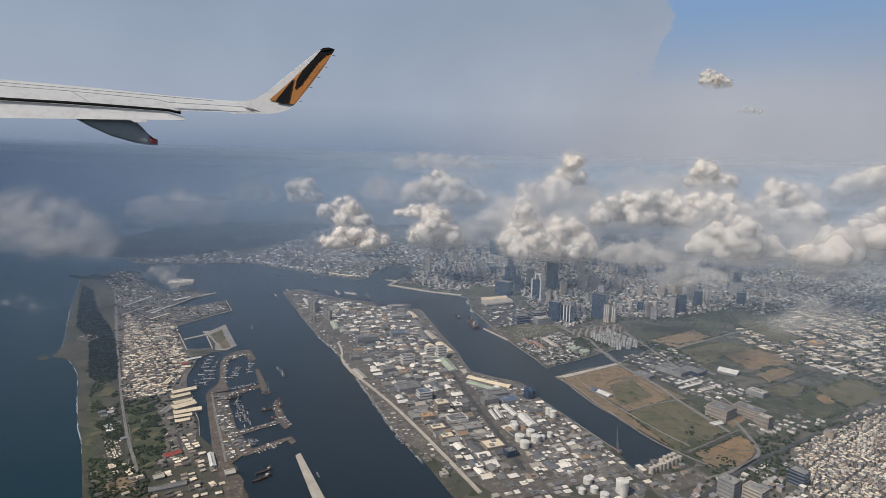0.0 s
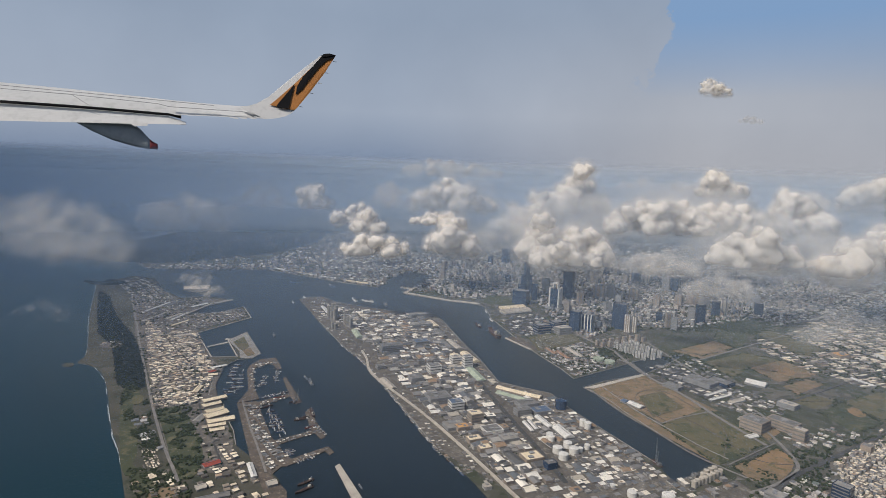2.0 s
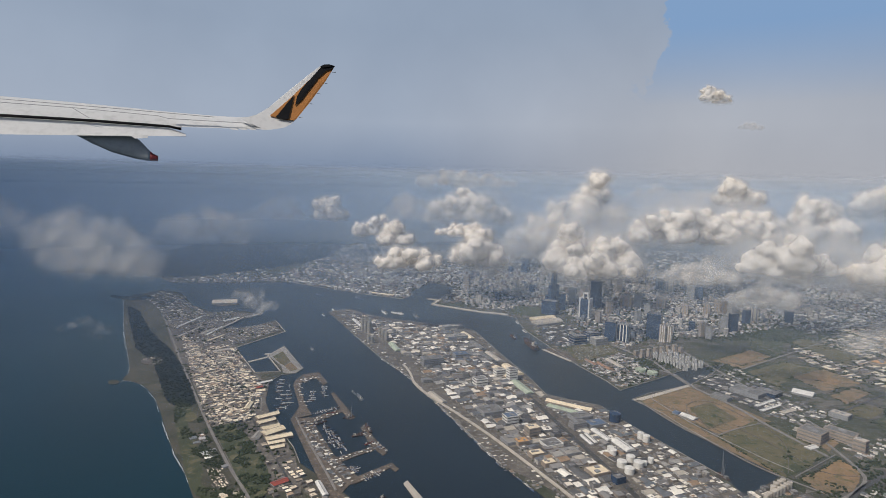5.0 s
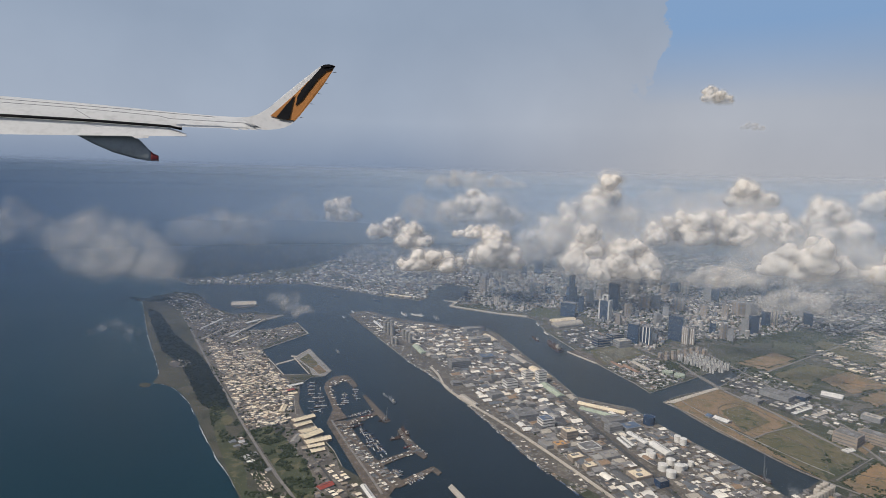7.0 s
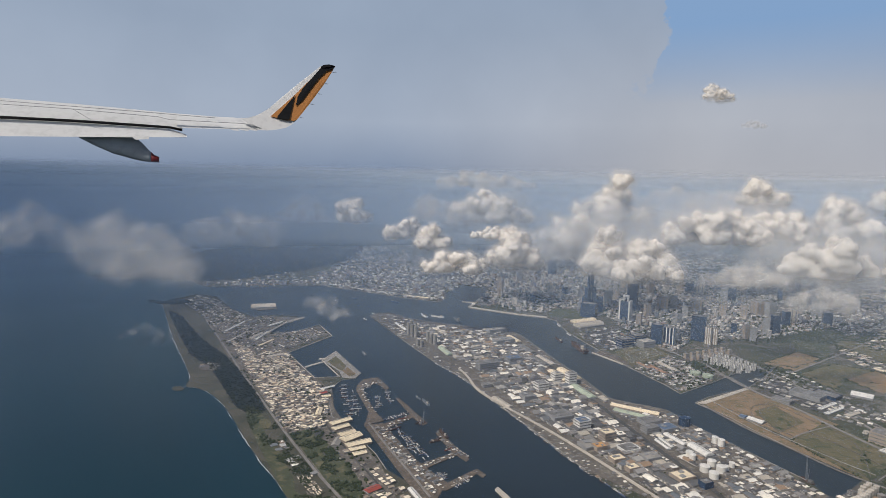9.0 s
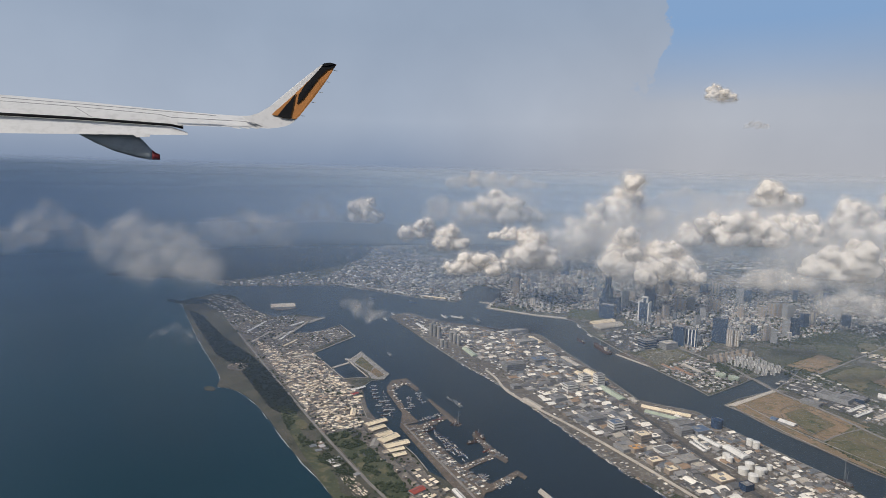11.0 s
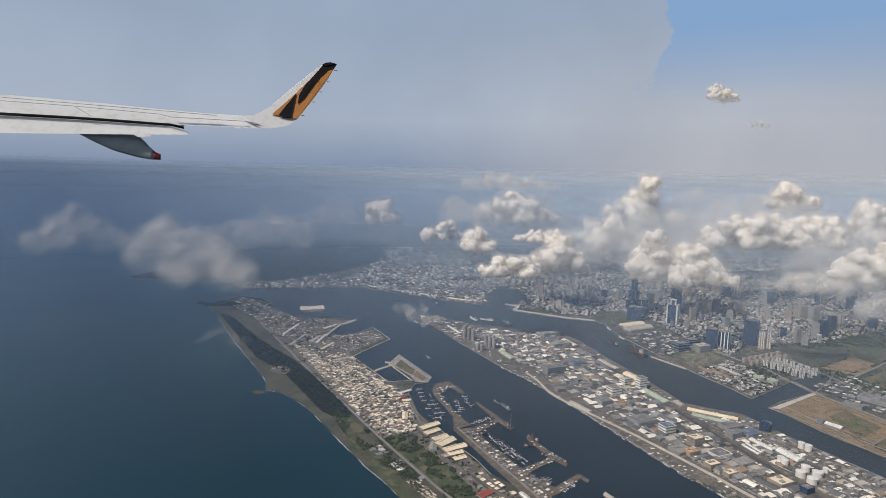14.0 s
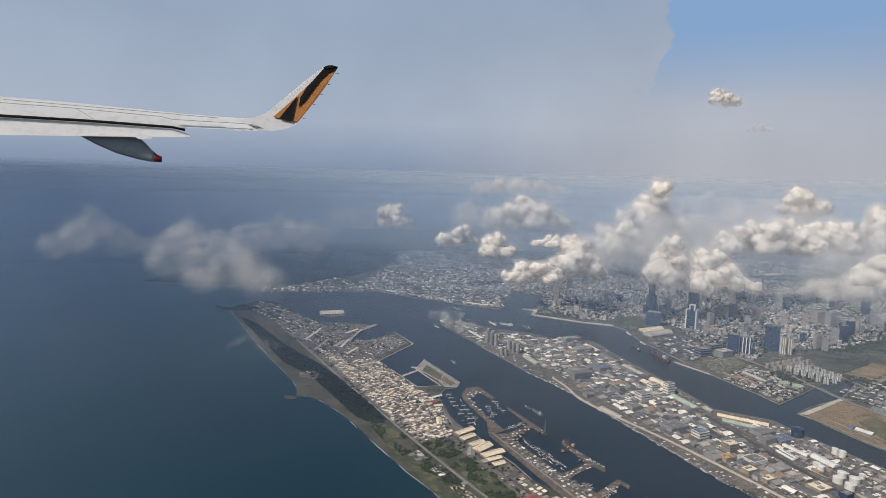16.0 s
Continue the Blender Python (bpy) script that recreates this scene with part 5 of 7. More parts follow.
boats = {h: ship(0, 0, 1.15, 0, h, {"hull_blue": "small blue fishing boat moored at a quay", "white": "small white fishing boat moored at a quay", "rust": "small rusty fishing boat moored at a quay"}[h]) for h in ("hull_blue", "white", "rust")}
spots = []
west = [p for p in ISLAND_WEST[::-1]]
for (x0, y0), (x1, y1) in zip(west[1:], west[2:]):
    d = Vector((x1 - x0, y1 - y0))
    n = Vector((d.y, -d.x)).normalized()
    n = n if n.x < 0 else -n
    steps = int(d.length / 1.15)
    for i in range(steps):
        if rng.random() < 0.72:
            a = (i + 0.5) / steps
            for row in range(1 + (rng.random() < 0.35)):
                spots.append((x0 + d.x * a + n.x * (0.28 + 0.24 * row), y0 + d.y * a + n.y * (0.28 + 0.24 * row), math.degrees(math.atan2(d.y, d.x)) + rng.normal(0, 4), rng.uniform(0.8, 1.5)))
(x0, y0), (x1, y1) = [(-59.5, 142.4), (-55.1, 123.1)]
for i in range(24):
    a = i / 23
    spots.append((x0 + (x1 - x0) * a + 1.0 + rng.uniform(0, 2.2), y0 + (y1 - y0) * a, rng.normal(12, 6), rng.uniform(0.9, 1.5)))
for (x0, y0), (x1, y1) in ([(-42.7, 118.6), (-35.6, 103.1)], [(-42, 115.8), (-38, 106.4)], [(-40.7, 125.3), (-45.2, 121.4)], [(-28.3, 104.9), (-31, 108.5)], [(-48.3, 135.2), (-47.4, 128.2)], [(-33.4, 98.9), (-32.5, 96.8)], [(-28.4, 96.9), (-31.3, 94.2)], [(-39.7, 113.2), (-35.8, 105.3)], [(-46.8, 139), (-44.9, 131.1)], [(-54.9, 138.6), (-51.2, 123.3)]):
    for i in range(17):
        a = (i + rng.random()) / 17
        spots.append((x0 + (x1 - x0) * a + rng.normal(0, 0.25), y0 + (y1 - y0) * a, line_heading((x0, y0), (x1, y1)) + 90 * (rng.random() < 0.5), rng.uniform(0.8, 1.4)))
kinds = list(boats.values())
for i, (x, y, a, s) in enumerate(spots):
    if i < 3:
        kinds[i].matrix_world = pose(x, y, 0, 0, 0, a) @ Matrix.Scale(s, 4)
    else:
        c = copy_thing(kinds[i % 3], pose(x, y, 0, 0, 0, a))
        c.scale = (s, s, s)


def floating_crane(x, y, h, heading):
    top = thing("floating_crane", x, y, 0.0, heading, "grey floating crane with a tall raked boom on a pontoon", "crane")
    part("pontoon", block_mesh("pontoon", [(0, 0, -0.05, h * 0.62, h * 0.22, 0.2)], "rust"), top)
    part("cabin", block_mesh("cabin", [(-h * 0.2, 0, 0.15, h * 0.16, h * 0.13, h * 0.1)], "grey_roof"), top)
    for s, (x0, z0), (x1, z1), r in ((-1, (0.15, 0.15), (0.32, h), 0.035), (1, (0.15, 0.15), (0.32, h), 0.035), (0, (-0.2, 0.3), (0.32, h), 0.02), (0, (-0.3, 0.2), (-0.45, h * 0.55), 0.03)):
        a, b = Vector((x0, s * 0.12, z0)), Vector((x1, 0, z1))
        d = (b - a).normalized()
        u = d.cross(Vector((0, 1, 0))).normalized() * r
        w = d.cross(u).normalized() * r
        verts = [p + i * u + j * w for p in (a, b) for i, j in ((-1, -1), (1, -1), (1, 1), (-1, 1))]
        part("boom", mesh_of("boom", verts, [(0, 1, 5, 4), (1, 2, 6, 5), (2, 3, 7, 6), (3, 0, 4, 7), (4, 5, 6, 7)], ["steel"]), top)


(x, y, w, h), = [(31.7, 98.1, 2.00, 4.61)]
floating_crane(x, y, h, 100)
(x, y, w, h), = [(-37.1, 119.9, 1.93, 3.13)]
floating_crane(x, y, h, 40)
# ---- towns ----
KEEP_CLEAR = [p for _, p, _, _ in FIELDS]


def clear_of(x, y, polys):
    ok = np.ones(len(x), bool)
    for p in polys:
        ok &= ~inside(p, x, y)
    return ok


def clear_of_roads(x, y, extra=0.25):
    ok = np.ones(len(x), bool)
    for pts, wide, *_ in ROADS:
        for (x0, y0), (x1, y1) in zip(pts, pts[1:]):
            dx, dy = x1 - x0, y1 - y0
            t = np.clip(((x - x0) * dx + (y - y0) * dy) / (dx * dx + dy * dy), 0, 1)
            ok &= np.hypot(x - x0 - t * dx, y - y0 - t * dy) > wide / 2 + extra
    return ok


def lots(poly, cell, turn, gap_every=(5, 3), jitter=0.12, fill=0.94, street=1.0):
    """Centres of building lots in rows and blocks, with streets left open between the blocks."""
    c, s = math.cos(turn), math.sin(turn)
    px = np.array([p[0] for p in poly])
    py = np.array([p[1] for p in poly])
    u, w = px * c + py * s, -px * s + py * c
    cu, cw = cell
    us = np.arange(u.min(), u.max(), cu)
    ws = np.arange(w.min(), w.max(), cw)
    us = us + np.floor(np.arange(len(us)) / gap_every[0]) * cu * 0.7 * street
    ws = ws + np.floor(np.arange(len(ws)) / gap_every[1]) * cw * 0.7 * street
    a, b = np.meshgrid(us, ws)
    a, b = a.ravel(), b.ravel()
    a = a + rng.normal(0, jitter * cu, len(a))
    b = b + rng.normal(0, jitter * cw, len(b))
    x, y = a * c - b * s, a * s + b * c
    ok = inside(poly, x, y) & (rng.random(len(x)) < fill)
    return x[ok], y[ok]


def roof_huts(arr, share, size):
    """Stair heads, tanks and plant on a share of the roofs."""
    x, y, z, w, d, h, t = arr
    pick = np.where(rng.random(len(x)) < share)[0]
    ox, oy = rng.uniform(-0.22, 0.22, (2, len(pick)))
    c, s = np.cos(t[pick]), np.sin(t[pick])
    lx, ly = ox * w[pick], oy * d[pick]
    k = rng.uniform(0.25, 0.5, len(pick))
    return (x[pick] + c * lx - s * ly, y[pick] + s * lx + c * ly, z[pick] + h[pick] - 0.005, w[pick] * k, d[pick] * k,
            size * rng.uniform(0.5, 1.2, len(pick)), t[pick])


def stuff_gables(name, poly, cell, turn, mats, label, fill=0.9, gaps=(3, 2), heights=(0.25, 0.5), street=0.5, size=(0.7, 1.0)):
    """Rows of halls with pitched roofs."""
    x, y = lots(poly, cell, turn, gaps, fill=fill, street=street, jitter=0.08)
    ok = clear_of(x, y, FOOTPRINTS) & clear_of_roads(x, y, 0.95)
    x, y = x[ok], y[ok]
    n = len(x)
    w, d = cell[0] * rng.uniform(*size, n), cell[1] * rng.uniform(*size, n)
    h = rng.uniform(*heights, n)
    t = turn + rng.normal(0, 0.04, n) + np.where(rng.random(n) < 0.3, math.pi / 2, 0)
    v, f, index = gable_arrays(x, y, np.full(n, LAND_Z - 0.01), w, d, h, 0.16 * w, t)
    for a, b, c, e, r in zip(x, y, w, d, t):
        footprint(a, b, c * 0.8, e * 0.8, r, 0.0)
    return tagged(new(name, mesh_of(name, v, f, mats, index)), label, "halls", kind="stuff")


def joined(*arrs):
    return tuple(np.concatenate(p) for p in zip(*arrs))


def town(name, poly, cell, turn, heights, mats, label, fill=0.94, avoid=(), spread=0.08, size=(0.6, 0.95), gaps=(5, 3), huts=0.35, road_gap=0.2, street=1.0):
    x, y = lots(poly, cell, turn, gaps, fill=fill, street=street)
    ok = clear_of(x, y, list(avoid) + FOOTPRINTS) & clear_of_roads(x, y, road_gap)
    x, y = x[ok], y[ok]
    n = len(x)
    w, d = cell[0] * rng.uniform(*size, n), cell[1] * rng.uniform(*size, n)
    h = heights[0] + (heights[1] - heights[0]) * rng.random(n) ** 2.2
    arr = (x, y, np.full(n, LAND_Z - 0.01), w, d, h, turn + rng.normal(0, spread, n))
    if huts:
        arr = joined(arr, roof_huts(arr, huts, 0.09))
    return stuff_boxes(name, arr, mats, label, "houses")


# the fishing town on the spit
FISH_TOWN = [(-100.2, 181.5), (-87.3, 167.1), (-80, 169.3), (-66.3, 145.4), (-61.2, 138.3), (-59.2, 129.4), (-57.1, 117.1), (-65, 114.1), (-74.3, 132.2), (-88.6, 159.1)]
stuff_gables("fishing_roofs", FISH_TOWN, (0.75, 1.2), SPIT_TURN, ["walls", "fish_roofs"], "pitched cream roofs of the fishing town", 0.5, (6, 3), (0.22, 0.5), 0.4, (0.7, 1.05))
town("fishing_town", FISH_TOWN, (0.6, 0.8), SPIT_TURN, (0.22, 0.62),
     ["walls", "fish_roofs"], "crowded pale low houses of the fishing town", 0.84, gaps=(9, 4), street=0.5, road_gap=0.05, spread=0.4, huts=0.3, size=(0.55, 1.2))
town("spit_village", [(-120.5, 210.6), (-124.8, 240.5), (-114.1, 222.3), (-101.8, 210.3), (-94.7, 214.4), (-92.7, 188.8), (-76.1, 197.3), (-70.4, 188.9), (-79.5, 171.6), (-87.9, 168.8), (-100.2, 181.5)], (0.7, 0.85), SPIT_TURN, (0.15, 0.5),
     ["works_walls", "works_roofs"], "low grey and pale houses at the head of the spit", 0.5, road_gap=0.1, spread=0.2)
town("spit_tip_houses", [(-139.6, 237), (-137.7, 248.9), (-128.2, 243.7), (-115.5, 222.2), (-117.7, 206.5)], (1.1, 1.2), SPIT_TURN, (0.15, 0.4), ["works_walls", "works_roofs"], "scattered low houses at the tip of the spit", 0.55)
town("yard_sheds", [(-50.7, 108.3), (-43.3, 97.6), (-34.8, 88.8), (-42, 88.6), (-46.9, 95.5), (-52.7, 104.7)], (0.95, 1.2), SPIT_TURN, (0.2, 0.5), ["works_walls", "fish_roofs"],
     "small sheds and houses beside the shipyards", 0.7, gaps=(3, 2))
town("yard_huts", [(-48.1, 117.5), (-44.8, 117.6), (-37.7, 102.3), (-32.8, 96), (-34, 91.4), (-37, 94)], (0.6, 0.8), SPIT_TURN, (0.1, 0.35), ["works_walls", "works_roofs"],
     "shipyard huts, plate stacks and machinery", 0.95, gaps=(4, 3), huts=0.1)
town("yard_south", [(-46.6, 93.7), (-39.9, 96), (-31.2, 80.7), (-28.6, 80.2), (-42.4, 79.6)], (0.95, 1.1), SPIT_TURN, (0.2, 0.5), ["works_walls", "fish_roofs"],
     "sheds and houses south of the shipyards", 0.62, gaps=(3, 2))
town("beach_huts", [(-58.4, 96.7), (-55.7, 96.8), (-52.6, 91.7), (-54.6, 89.9)], (0.55, 0.3), SPIT_TURN, (0.12, 0.16), ["walls", "fish_roofs"], "rows of small brown-roofed holiday huts", 0.95, huts=0, gaps=(9, 2))
town("beach_houses", [(-67.1, 110.1), (-64.6, 112.8), (-58.4, 102.3), (-55, 97.2), (-58.6, 97.5), (-62.5, 102.1)], (1.3, 1.5), SPIT_TURN, (0.15, 0.3), ["walls", "roofs"], "scattered small houses behind the beach", 0.45)
# works on the harbour island
WORKS_WEST = [(-45.5, 203.4), (-36.5, 204), (-10.5, 192.8), (0.8, 137.4), (10.3, 105.8), (16.6, 87.8), (1.1, 87.4), (-5.2, 108.7), (-13.8, 129.7), (-22, 149.3), (-32.9, 176.2)]
WORKS_EAST = [(-6.3, 187.5), (-1.4, 166.6), (6.8, 134.1), (18.8, 126.2), (20.9, 118.8), (26.7, 106.3), (30.5, 96.1), (21.2, 88), (16.4, 91.2), (9.8, 114.3), (1.6, 141.3)]
stuff_gables("works_halls", WORKS_WEST, (2.0, 2.7), ISLE_TURN, ["works_walls", "works_roofs"], "pitched-roof factory halls of the harbour island", 0.62, (3, 2), street=0.35)
stuff_gables("wharf_halls", WORKS_EAST, (1.5, 2.2), ISLE_TURN, ["works_walls", "works_roofs"], "pitched-roof depots on the east wharf", 0.5, (3, 2), (0.2, 0.4), 0.35)
town("works_west", WORKS_WEST, (1.7, 1.9), ISLE_TURN, (0.25, 1.0), ["works_walls", "works_roofs"], "packed factory blocks of the harbour island", 0.9, gaps=(3, 2), huts=0.7, street=0.4, size=(0.6, 1.0), road_gap=0.75)
town("works_infill", WORKS_WEST, (0.75, 0.75), ISLE_TURN, (0.1, 0.35), ["works_walls", "works_roofs"], "small sheds and stores between the factory halls", 0.42, gaps=(6, 4), huts=0.2, road_gap=0.4)
town("works_tip", [(-56.8, 217.2), (-52.8, 219.4), (-36.6, 205.7), (-33, 178), (-46.3, 189.1)], (1.3, 1.6), ISLE_TURN, (0.15, 0.6), ["works_walls", "works_roofs"], "sheds at the tip of the harbour island", 0.65, gaps=(3, 2))
town("works_east", WORKS_EAST, (0.95, 1.1), ISLE_TURN, (0.12, 0.5), ["works_walls", "works_roofs"], "depots, pipe racks and pale sheds on the east wharf", 0.7, gaps=(4, 3), huts=0.4, street=0.5, road_gap=0.5)
town("wharf_clutter", [(-26.5, 145.7), (-20.2, 130.8), (-15.1, 118.5), (-10.8, 108.3), (-7.1, 99.6), (-2.2, 91.5), (-0.4, 92.9), (-5.2, 103.4), (-13.7, 124.8), (-19.9, 136.5)], (0.42, 0.7), ISLE_TURN, (0.05, 0.18),
     ["works_walls", "works_roofs"], "low sheds and stacked goods along the west wharf", 0.5, gaps=(4, 3), huts=0)
town("wharf_clutter_tip", [(-53.7, 205.3), (-45.9, 185), (-35.1, 162), (-26.5, 147.4), (-24.9, 151), (-34.6, 171.9), (-44.7, 193.5)], (0.5, 0.8), ISLE_TURN, (0.05, 0.2),
     ["works_walls", "works_roofs"], "low sheds along the wharf near the island's tip", 0.45, gaps=(4, 3), huts=0)
town("wharf_south", [(7.3, 81.8), (17.3, 91.2), (22.3, 97.2), (28.9, 99.6), (32.4, 91.5), (42.2, 97.2), (42.4, 90.6), (35.7, 85.2), (40.6, 82.4)], (1.2, 1.4), ISLE_TURN, (0.15, 0.6), ["works_walls", "works_roofs"],
     "sheds and depots at the head of the canal", 0.75, gaps=(3, 2))
# the city east of the canal
town("blocks_south", [(64.1, 99.3), (76.4, 108.6), (83.8, 114.6), (96.4, 121.1), (103.4, 110.6), (79.1, 82.5), (56.3, 81.6)], (0.62, 0.72), EAST_TURN, (0.3, 0.75), ["walls", "fish_roofs"],
     "crowded pale apartment houses with flat roofs", 0.97, gaps=(8, 4), street=0.8, road_gap=0.3)
town("blocks_south_west", [(43.5, 88.9), (49.2, 91.2), (55.3, 93.9), (62.6, 98.2), (57.8, 84), (57.2, 81.6), (35.7, 80.7)], (1.1, 1.2), EAST_TURN, (0.2, 0.8), ["walls", "roofs"],
     "mixed low houses and depots beside the avenue", 0.6, gaps=(4, 2), road_gap=0.3)
town("depots", [(54.1, 152.3), (64.4, 159.8), (67.8, 138.6), (69.9, 125.2), (58.3, 109.8), (55.4, 120.2), (53.1, 132.6)], (1.2, 1.2), EAST_TURN, (0.12, 0.5), ["works_walls", "works_roofs"],
     "grey depots and sheds beside the wide road", 0.6, gaps=(3, 2), avoid=KEEP_CLEAR)
town("pier_houses", [(20.8, 159), (36, 171.5), (39.7, 156.1), (39.7, 150.7), (26.9, 140.9), (25, 147.3)], (0.9, 1.0), EAST_TURN, (0.15, 0.45), ["walls", "roofs"],
     "low houses and sheds on the dockland pier", 0.7, gaps=(4, 2), avoid=KEEP_CLEAR)
town("barracks", [(88.6, 175.8), (135.5, 212.7), (156.9, 202.6), (103.9, 131.1), (98, 141.9), (92.8, 150), (89.2, 163.3)], (2.9, 0.85), EAST_TURN + 1.25, (0.2, 0.4), ["walls", "fish_roofs"],
     "rows of long low barracks among trees", 0.9, gaps=(2, 4), avoid=KEEP_CLEAR, huts=0.1, street=1.1, size=(0.75, 0.95))
town("east_suburb", [(119, 234.6), (196.4, 312.4), (243.3, 319.1), (262.2, 275.1), (171.4, 176.8), (155.6, 200.9), (133.8, 209.9), (106.9, 197.7)], (1.1, 1.2), EAST_TURN + 0.1, (0.25, 0.9), ["walls", "far_roofs"],
     "pale low blocks of the eastern suburb", 0.62, gaps=(6, 3), avoid=KEEP_CLEAR, street=0.8, huts=0.2)
town("dock_offices", [(13, 195.8), (26.9, 204.4), (32.9, 191.4), (34.5, 184.7), (20.5, 176.4), (15.3, 181)], (1.3, 1.4), EAST_TURN, (0.2, 0.7), ["tower_walls", "roofs"], "mixed dockside offices and sheds", 0.6, gaps=(3, 2))
town("canal_depots", [(48, 150.3), (58.9, 155.9), (64.4, 136.4), (65.8, 125.4), (59.3, 124.9), (52.9, 131.3)], (1.1, 1.2), EAST_TURN, (0.12, 0.45), ["works_walls", "works_roofs"], "grey depots beside the canal road", 0.75, gaps=(3, 2))
town("avenue_blocks", [(60.6, 114.6), (64.5, 112.2), (72.6, 115.4), (79.3, 113), (67.2, 106.1), (60.6, 105.8)], (0.9, 1.0), EAST_TURN, (0.2, 0.6), ["walls", "roofs"], "mixed low blocks beside the avenue", 0.6, gaps=(3, 2))
NEAR_CITY = [(21.4, 236.1), (29.8, 242.2), (32.5, 190), (38, 174.4), (53.7, 191.3), (78.3, 192.9), (149.6, 230.9), (212.6, 314.5), (110.2, 341.9), (-11.2, 316.4), (-10.5, 279.6), (-10.8, 238.9), (-2.5, 229.1), (8.4, 227)]
town("city_near", NEAR_CITY, (1.15, 1.3), EAST_TURN + 0.2, (0.3, 1.1), ["walls", "roofs"], "crowded low blocks of the city", 0.74, gaps=(5, 3),
     avoid=KEEP_CLEAR, street=0.7)
town("city_midrise", NEAR_CITY, (2.6, 3.0), EAST_TURN + 0.2, (0.9, 2.6), ["tower_walls", "roofs"], "mid-rise blocks standing over the city roofs", 0.42, gaps=(3, 2), avoid=KEEP_CLEAR, street=0.5, size=(0.3, 0.5))
town("north_quay_sheds", [(-89.5, 279.4), (-77.6, 273.2), (-49.6, 255.5), (-34.4, 247.1), (-30.8, 255.9), (-45.4, 270.5), (-68.7, 286.1)], (2.6, 1.0), -0.55, (0.2, 0.4), ["works_walls", "roofs"], "long low warehouses on the north quay", 0.55, huts=0.1)
town("headland_houses", [(-139, 272), (-124, 276), (-103, 281), (-100, 300), (-118, 312), (-132, 296)], (1.5, 1.6), 0.3, (0.2, 0.6), ["works_walls", "works_roofs"],
     "scattered low houses on the wooded headland", 0.42, gaps=(4, 3), huts=0.1)
town("old_harbour", [(-101, 281), (-90.5, 283.9), (-69.1, 289.3), (-45.6, 273.3), (-24, 287.5), (-11.1, 291.9), (-8.2, 338.9), (-83.2, 424.3), (-95, 338.7), (-100, 305)], (1.6, 1.7), 0.3, (0.3, 1.2), ["walls", "far_roofs"],
     "crowded blocks of the old harbour district", 0.66, gaps=(5, 3), street=0.7, huts=0.2)


def far_city():
    """The plain of the city, coarser with distance, thinned by parks and fields."""
    arrs = []
    for near, far, cell in ((238, 330, 1.7), (330, 470, 2.4), (470, 700, 3.6), (700, 1300, 6.5)):
        us = np.arange(-0.55 * far, 1.25 * far, cell)
        ws = np.arange(near, far, cell)
        a, b = (q.ravel() for q in np.meshgrid(us, ws))
        turn = 0.25
        row = (np.floor(a / cell) % 6 > 0) & (np.floor(b / cell) % 4 > 0)
        c, s = math.cos(turn), math.sin(turn)
        x = a * c - (b - near) * s + rng.normal(0, 0.12 * cell, len(a))
        y = a * s + b * c + rng.normal(0, 0.12 * cell, len(a))
        r = np.hypot(x + 30, y)
        ok = row & (r > near) & (r < far) & inside(MAINLAND, x, y) & clear_of(x, y, [NEAR_CITY] + KEEP_CLEAR + FOOTPRINTS)
        ok &= ~((x < -0.2 * (y - 250) - 62) & (y > 285) & (y < 500)) & (y > 150)
        ok &= ~((y > 430) & (y > 439 + (x + 90) * 1.46) & (x < 60))
        dens = np.array([noise.noise(Vector((p * 0.012, q * 0.012, 4.0))) for p, q in zip(x, y)])
        ok &= rng.random(len(x)) < np.clip(0.75 + 2.4 * dens, 0.08, 0.92)
        x, y = x[ok], y[ok]
        n = len(x)
        tall = rng.random(n)
        h = np.where(tall > 0.97, rng.uniform(1.2, 3.2, n), 0.35 + 0.9 * rng.random(n) ** 2)
        w = np.where(tall > 0.97, rng.uniform(0.8, 1.4, n), cell * rng.uniform(0.45, 0.92, n))
        d = np.where(tall > 0.97, rng.uniform(0.8, 1.4, n), cell * rng.uniform(0.45, 0.92, n))
        arrs.append((x, y, np.full(n, LAND_Z - 0.01), w, d, h, turn + rng.normal(0, 0.15, n)))
    return joined(*arrs)


stuff_boxes("far_city", far_city(), ["walls", "far_roofs"], "pale blocks of the city plain reaching to the haze", "city")

# parked cars and stacked goods on the open ground by the channel
x, y = lots([(21.5, 174.2), (33.2, 181.2), (34.8, 173.2), (21.6, 163.0)], (0.24, 0.75), EAST_TURN, (12, 9), 0.05, 0.72, 0.6)
n = len(x)
stuff_boxes("parked_vehicles", (x, y, np.full(n, LAND_Z + 0.02), np.full(n, 0.1), np.full(n, 0.4), np.full(n, 0.1), np.full(n, EAST_TURN)), ["works_walls", "works_roofs"],
            "rows of vehicles parked on bare ground", "vehicles")

# ---- trees ----
def blob_shape():
    bm = bmesh.new()
    bmesh.ops.create_icosphere(bm, subdivisions=1, radius=1.0)
    v = np.array([q.co for q in bm.verts])
    f = np.array([[q.index for q in t.verts] for t in bm.faces])
    bm.free()
    return v, f


BLOB_V, BLOB_F = blob_shape()


